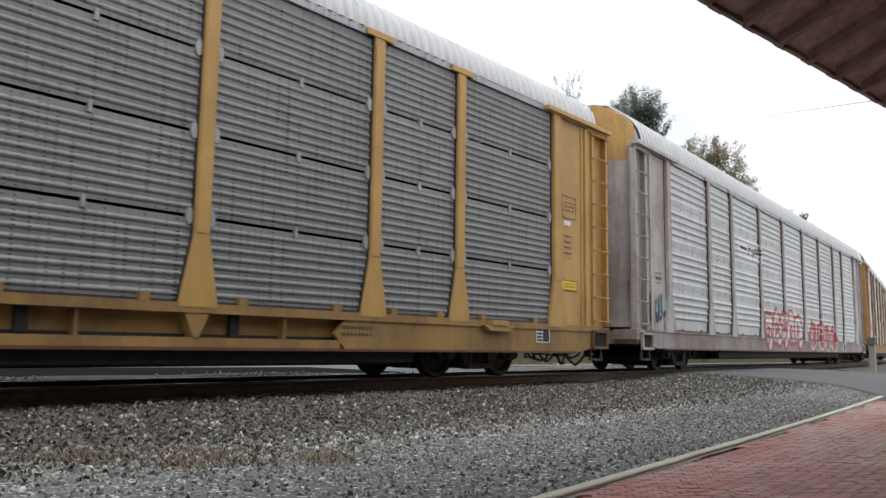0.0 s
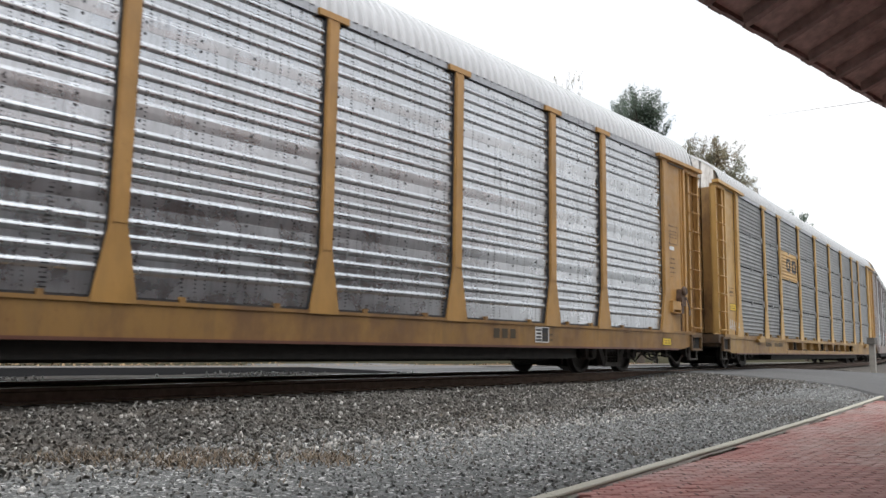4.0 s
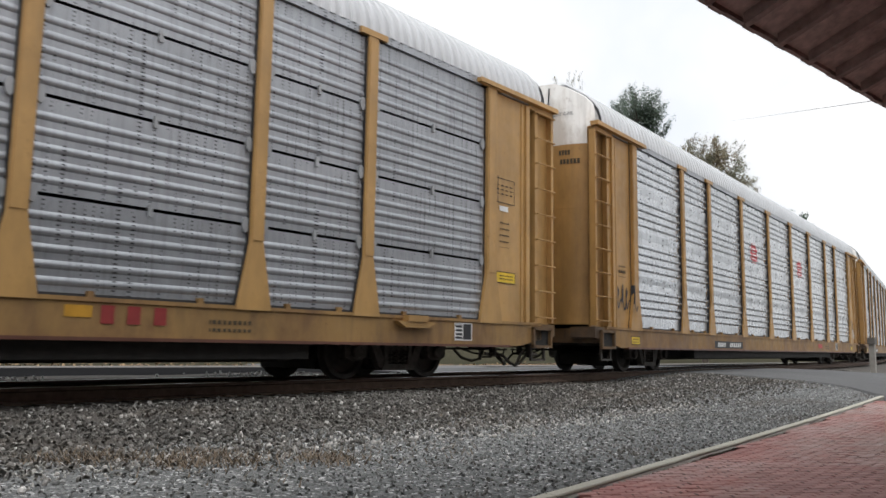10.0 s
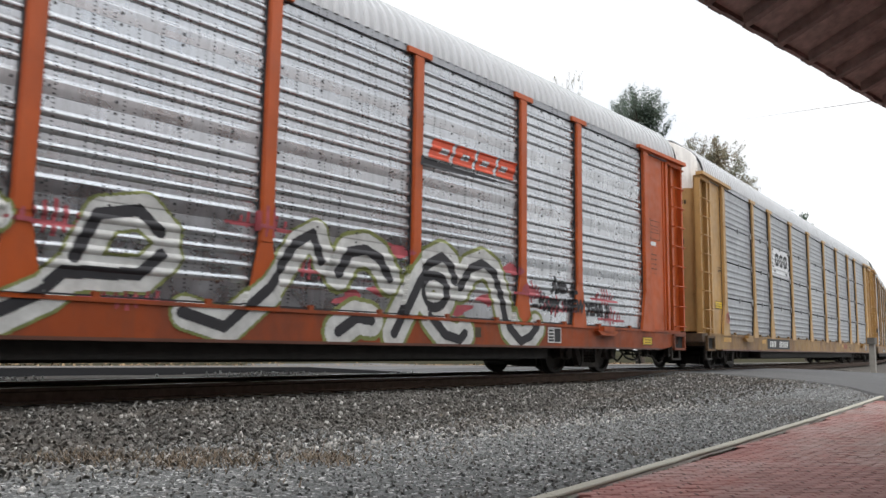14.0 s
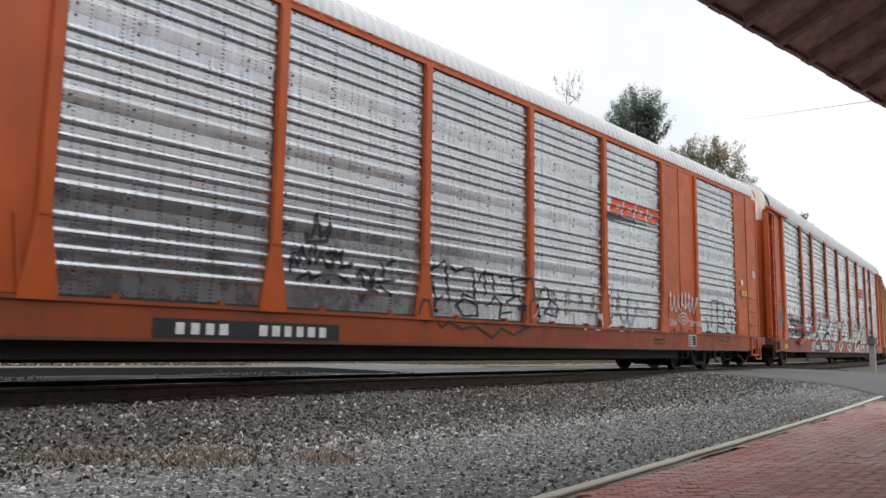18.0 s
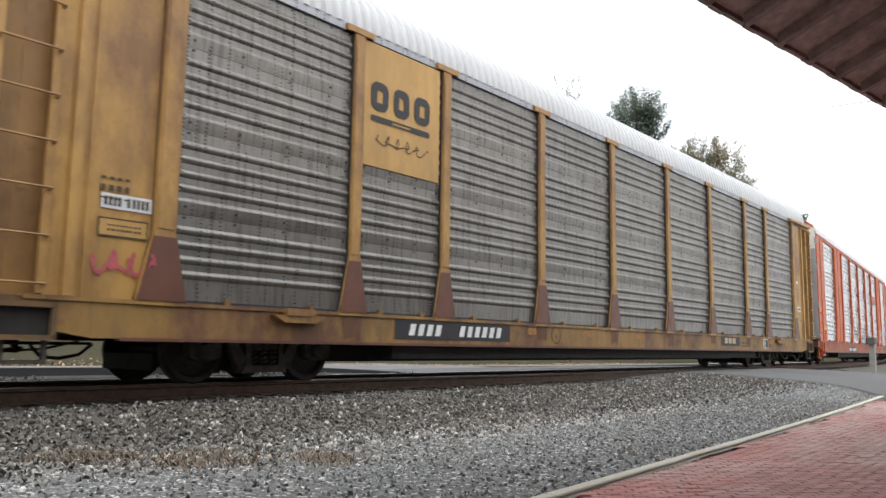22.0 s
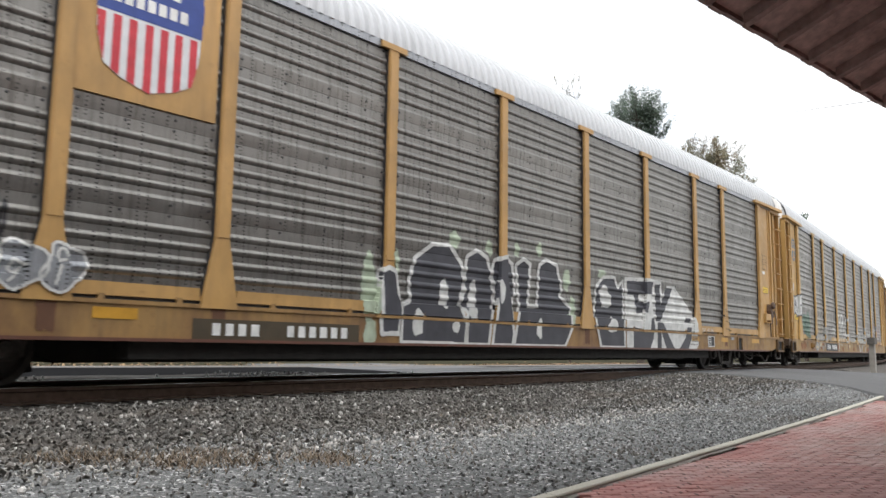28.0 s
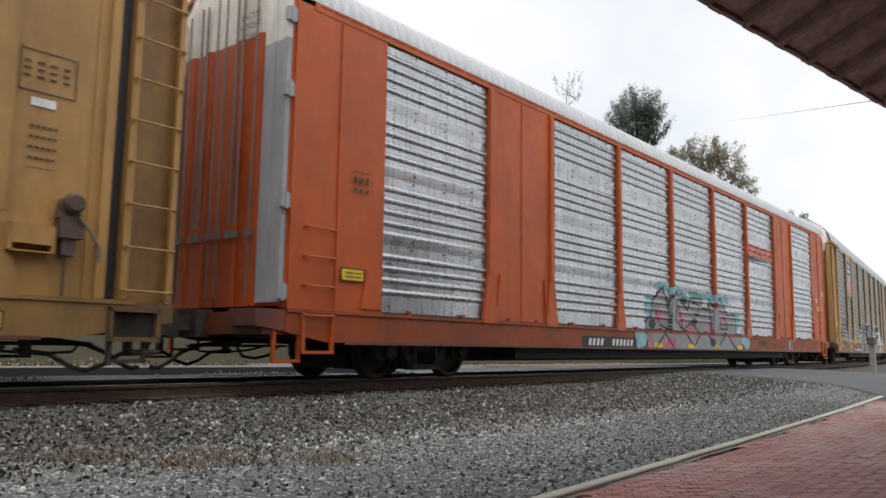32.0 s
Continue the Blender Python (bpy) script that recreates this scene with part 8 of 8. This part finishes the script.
for k, (x, z, rx, rz) in enumerate(((-11.25, 0.76, 0.24, 0.14), (-11.75, 0.70, 0.2, 0.12), (-9.55, 0.66, 0.16, 0.08), (-4.0, 0.70, 0.22, 0.12), (-2.9, 0.66, 0.3, 0.09), (0.3, 0.68, 0.25, 0.10), (5.0, 0.68, 0.3, 0.09))):
    decal(6, "rust_stain", within([blob(x, z, rx, rz, 690 + k, 0.3)]), (x - 0.5, x + 0.5, 0.55, 0.93), M["rust_patch"], 0.004, 0.022, "spread of orange rust")
decal(6, "sill_stencil", lambda x, z: (np.mod(z, 0.052) < 0.02) & (np.mod(x, 0.11) < 0.085), (-10.95, -10.60, 0.66, 0.85), M["stencil"], 0.005, 0.014, "lines of faded stencilled bars")
pad = Shape().box(-10.14, -9.82, -1.57, -1.50, 0.66, 0.84)
for k in range(3):
    pad.box(-10.09 + 0.09 * k, -10.06 + 0.09 * k, -1.60, -1.57, 0.68, 0.83)
part("jacking_pad", pad.mesh("jacking_pad", M["brown_yellow"]), TRAIN[6][0], "rusty bracket with three upright bars")
GREEN = [ellipse(-10.26, 1.49, 0.27, 0.47), ellipse(-10.84, 1.29, 0.17, 0.23), ellipse(-10.54, 1.25, 0.17, 0.24), ellipse(-11.07, 1.55, 0.21, 0.29), ellipse(-10.80, 1.66, 0.20, 0.20)]
decal(6, "graffiti_fill", shapes_union(GREEN), (-11.5, -9.9, 0.95, 2.0), plain("pale_green_spray_paint", (0.135, 0.205, 0.158), 0.65, 0, 0.5, 6), 0.005, 0.024, "faded pale green bubble graffiti")
decal(6, "graffiti_outline", near_line([s + s[:1] for s in GREEN], 0.03), (-11.5, -9.9, 0.95, 2.0), plain("dark_green_spray_paint", (0.045, 0.105, 0.078), 0.65, 0, 0.4, 6), 0.010, 0.018, "dark green outline of the graffiti")
decal(6, "graffiti_fill", near_line([ellipse(-9.90, 1.62, 0.03, 0.05)], 0.03), (-10.0, -9.8, 1.5, 1.75), M["cream_patch"], 0.010, 0.016, "small cream mark")
PLUMP = [(-12.92, 2.39), (-12.68, 2.44), (-12.45, 2.40), (-12.27, 2.43), (-11.67, 2.53), (-11.52, 2.45), (-11.54, 1.92), (-11.80, 1.80), (-12.23, 1.73), (-12.5, 1.86), (-12.72, 1.74), (-12.92, 1.80)]
decal(6, "graffiti_fill", within([PLUMP]), (-13.0, -11.4, 1.65, 2.65), M["graf_white"], 0.006, 0.02, "plump white graffiti letters")
decal(6, "graffiti_outline", near_line([PLUMP + PLUMP[:1], [(-12.74, 2.24), (-12.71, 2.02)], [(-12.60, 2.40), (-12.55, 1.88)], [(-12.46, 2.08), (-12.36, 2.30), (-12.30, 2.20), (-12.46, 2.06)], [(-12.28, 2.12), (-12.22, 1.86)], [(-12.10, 1.90), (-12.02, 2.12), (-11.72, 2.14), (-11.76, 1.84)], [(-11.60, 1.96), (-11.58, 2.42)]], 0.05), (-13.0, -11.4, 1.65, 2.65), M["graf_slate"], 0.011, 0.018, "slate outline of the letters")
tag(6, (-12.92, -12.55, 2.58, 2.92), M["graf_white"], 0.045, 4, 68, "white tag")
tag(6, (1.5, 4.0, 1.0, 1.4), M["graf_white"], 0.05, 8, 69, "white scrawled tag")
# dark rounded letters with white edges, and a white diamond at their end
ROUNDED = [
    [(-3.87, 0.55), (-3.87, 1.11), (-3.66, 1.18), (-3.7, 1.47), (-3.57, 1.84), (-3.17, 2.1), (-2.76, 2.13), (-2.44, 1.87), (-2.35, 1.41), (-2.5, 1.17), (-2.32, 0.88), (-2.37, 0.54)],
    [(-2.32, 0.54), (-2.31, 1.06), (-2.5, 1.17), (-2.35, 1.64), (-2.29, 2.0), (-2.04, 2.12), (-1.75, 2.02), (-1.55, 1.57), (-1.68, 0.84), (-1.73, 0.54)],
    [(-1.63, 0.54), (-1.51, 1.21), (-1.65, 1.69), (-1.54, 2.0), (-1.27, 2.08), (-1.01, 1.98), (-0.94, 1.48), (-1.09, 1.22), (-1.0, 0.73), (-1.06, 0.54)],
    [(-1.0, 0.54), (-0.82, 1.23), (-0.9, 1.98), (-0.67, 2.1), (-0.45, 2.02), (-0.54, 1.25), (-0.25, 1.26), (-0.16, 2.04), (0.08, 2.16), (0.44, 2.08), (0.61, 1.69), (0.54, 1.49), (0.91, 1.3), (0.95, 0.9), (0.68, 0.54)],
    [(-4.28, 0.67), (-4.31, 1.25), (-4.35, 1.57), (-4.19, 1.64), (-4.03, 1.59), (-3.97, 1.27), (-3.87, 1.11), (-3.91, 0.68)],
    [(2.07, 0.54), (1.83, 1.2), (1.93, 1.77), (2.26, 2.0), (2.73, 2.03), (2.87, 1.82), (3.1, 1.98), (3.09, 0.54)]]
SQUARE = [
    [(3.3, 2.0), (4.59, 2.06), (4.51, 1.78), (4.07, 1.75), (3.86, 1.74), (3.8, 1.55), (4.23, 1.59), (4.15, 1.34), (3.74, 1.3), (3.6, 1.7), (3.3, 1.7)],
    [(4.66, 2.01), (4.93, 2.03), (4.93, 1.54), (5.27, 1.97), (5.62, 1.97), (4.94, 1.18), (5.6, 0.54), (5.14, 0.54), (4.9, 0.91), (4.89, 0.54), (4.68, 0.54), (4.69, 1.22)],
    [(3.5, 1.0), (3.97, 0.94), (4.26, 0.9), (4.32, 1.22), (4.55, 1.22), (4.54, 0.98), (4.47, 0.74), (4.31, 0.54), (3.5, 0.54)],
    [(6.29, 1.29), (6.62, 1.3), (6.62, 1.19), (6.3, 1.18)], [(6.35, 1.07), (6.61, 1.07), (6.6, 0.83), (6.41, 0.54), (5.88, 0.54), (6.24, 0.81)]]
SHEETED = [(3.2, 2.08), (4.2, 2.12), (4.6, 2.12), (4.97, 2.1), (5.09, 1.77), (5.34, 2.04), (5.72, 2.04), (6.69, 1.46), (6.92, 1.19), (7.03, 0.63), (6.91, 0.54), (3.2, 0.54)]
decal(7, "mural_fill", within([SHEETED]), (3.1, 7.1, 0.52, 2.2), M["graf_white"], 0.005, 0.026, "white ground of the mural")
for k, outline in enumerate(ROUNDED + SQUARE):
    xs_ = [q[0] for q in outline]
    area = (min(xs_) - 0.1, max(xs_) + 0.1, 0.5, 2.3)
    decal(7, "mural_letter", within([outline]), area, M["graf_slate"], 0.009, 0.024, "slate black rounded letter of the mural")
    if k < 6:
        decal(7, "mural_edge", near_line([outline + outline[:1]], 0.07), area, M["graf_white"], 0.013, 0.02, "white edge of the letter")
for x, z, rx, rz in ((-2.89, 1.32, 0.13, 0.23), (-2.16, 1.24, 0.13, 0.34), (-1.40, 1.46, 0.09, 0.20), (2.30, 1.57, 0.24, 0.24), (2.59, 1.0, 0.2, 0.16), (-2.60, 0.82, 0.08, 0.11), (-0.2, 0.85, 0.1, 0.18), (-3.5, 0.85, 0.14, 0.2)):
    decal(7, "mural_opening", within([blob(x, z, rx, rz, int(abs(x) * 100), 0.2)]), (x - 0.4, x + 0.4, z - 0.45, z + 0.45), M["graf_white"], 0.014, 0.02, "white opening in the letter")
for k, (x, z, rx, rz) in enumerate(((-2.62, 2.24, 0.12, 0.15), (-1.69, 2.2, 0.09, 0.14), (-0.86, 2.24, 0.09, 0.13), (-0.15, 2.33, 0.08, 0.14), (0.81, 1.84, 0.12, 0.22), (0.97, 1.2, 0.14, 0.3), (-4.5, 1.3, 0.16, 0.5), (-3.99, 1.75, 0.1, 0.2), (2.2, 2.06, 0.2, 0.1), (-4.5, 0.7, 0.14, 0.2))):
    decal(7, "mural_glow", within([blob(x, z, rx, rz, 400 + k, 0.2)]), (x - 0.4, x + 0.4, z - 0.7, z + 0.7), M["graf_pale_green"], 0.004, 0.026, "pale green drop round the letters")
decal(7, "graffiti_tag", near_line([[(-11.46, 2.02), (-11.5, 1.6), (-11.8, 1.4), (-12.3, 1.25)], [(-10.9, 2.03), (-11.0, 1.7), (-11.25, 1.35), (-11.6, 1.1), (-11.3, 1.3), (-10.9, 1.2), (-10.85, 0.6)], [(-10.6, 1.95), (-10.7, 1.55), (-10.9, 1.3), (-10.4, 1.25), (-10.6, 1.05), (-10.3, 0.98), (-10.15, 0.8)], [(-11.8, 1.2), (-12.2, 0.9), (-12.3, 0.55)], [(-11.3, 1.0), (-11.2, 0.7), (-11.25, 0.5)]], 0.045), (-12.5, -10.0, 0.48, 2.1), M["graf_black"], 0.010, 0.02, "tall black graffiti tag")
lettering(7, "RIP", -10.28, 1.74, 0.40, M["graf_black"], 0.1, "thin black sprayed letters")
tag(7, (-12.7, -12.2, 1.05, 1.6), M["graf_black"], 0.04, 4, 74)
tag(7, (-10.1, -9.4, 1.3, 1.95), M["graf_black"], 0.03, 3, 75)
bubbles(7, (-9.9, -8.6, 1.0, 1.5), 3, M["grey_sheet"], M["graf_white"], 76, 0.03, "faint pale tag")
lettering(7, "DRC VST GA", 7.25, 0.985, 0.13, M["graf_white"], 0.0, "white sprayed letters")
tag(1, (11.85, 12.5, 1.55, 2.1), M["graf_black"], 0.04, 4, 21)
tag(1, (11.95, 12.85, 1.15, 1.65), M["graf_white"], 0.045, 5, 22, "white scrawled tag")
tag(1, (-12.75, -11.9, 1.3, 1.95), M["graf_black"], 0.035, 4, 23)
tag(3, (-12.75, -12.0, 1.35, 2.1), M["graf_grey"], 0.10, 3, 24, "grey bubble tag")
tag(5, (-12.6, -12.0, 1.2, 1.5), M["graf_red"], 0.04, 3, 25, "faint red tag")
tag(-1, (-12.75, -12.0, 1.05, 1.4), M["graf_white"], 0.03, 4, 26, "faint white tag")


# ---------------------------------------------------------------- the moving train
def motions():
    for n, (car, wheels) in TRAIN.items():
        rows = [(0.5 * k, car_pose(along(n, 0.5 * k))) for k in range(65)]
        walk(car, rows)
        base = {w: w.matrix_basis.copy() for w in wheels}
        times, t = [0.0], 0.0
        while t < SECONDS:
            seen = -22 < along(n, t) < 48
            t = round(t + (0.0333333 if seen else 0.5), 5)
            times.append(min(t, SECONDS))
        for w in wheels:
            angle, last, keys = 0.0, along(n, 0.0), []
            for t in times:
                s = along(n, t)
                if abs(s - last) < 0.4:
                    angle += math.degrees((s - last) / WHEEL_R)
                last = s
                keys.append((t, base[w] @ pose(0, 0, 0, 0, angle, 0)))
            walk(w, keys)


motions()
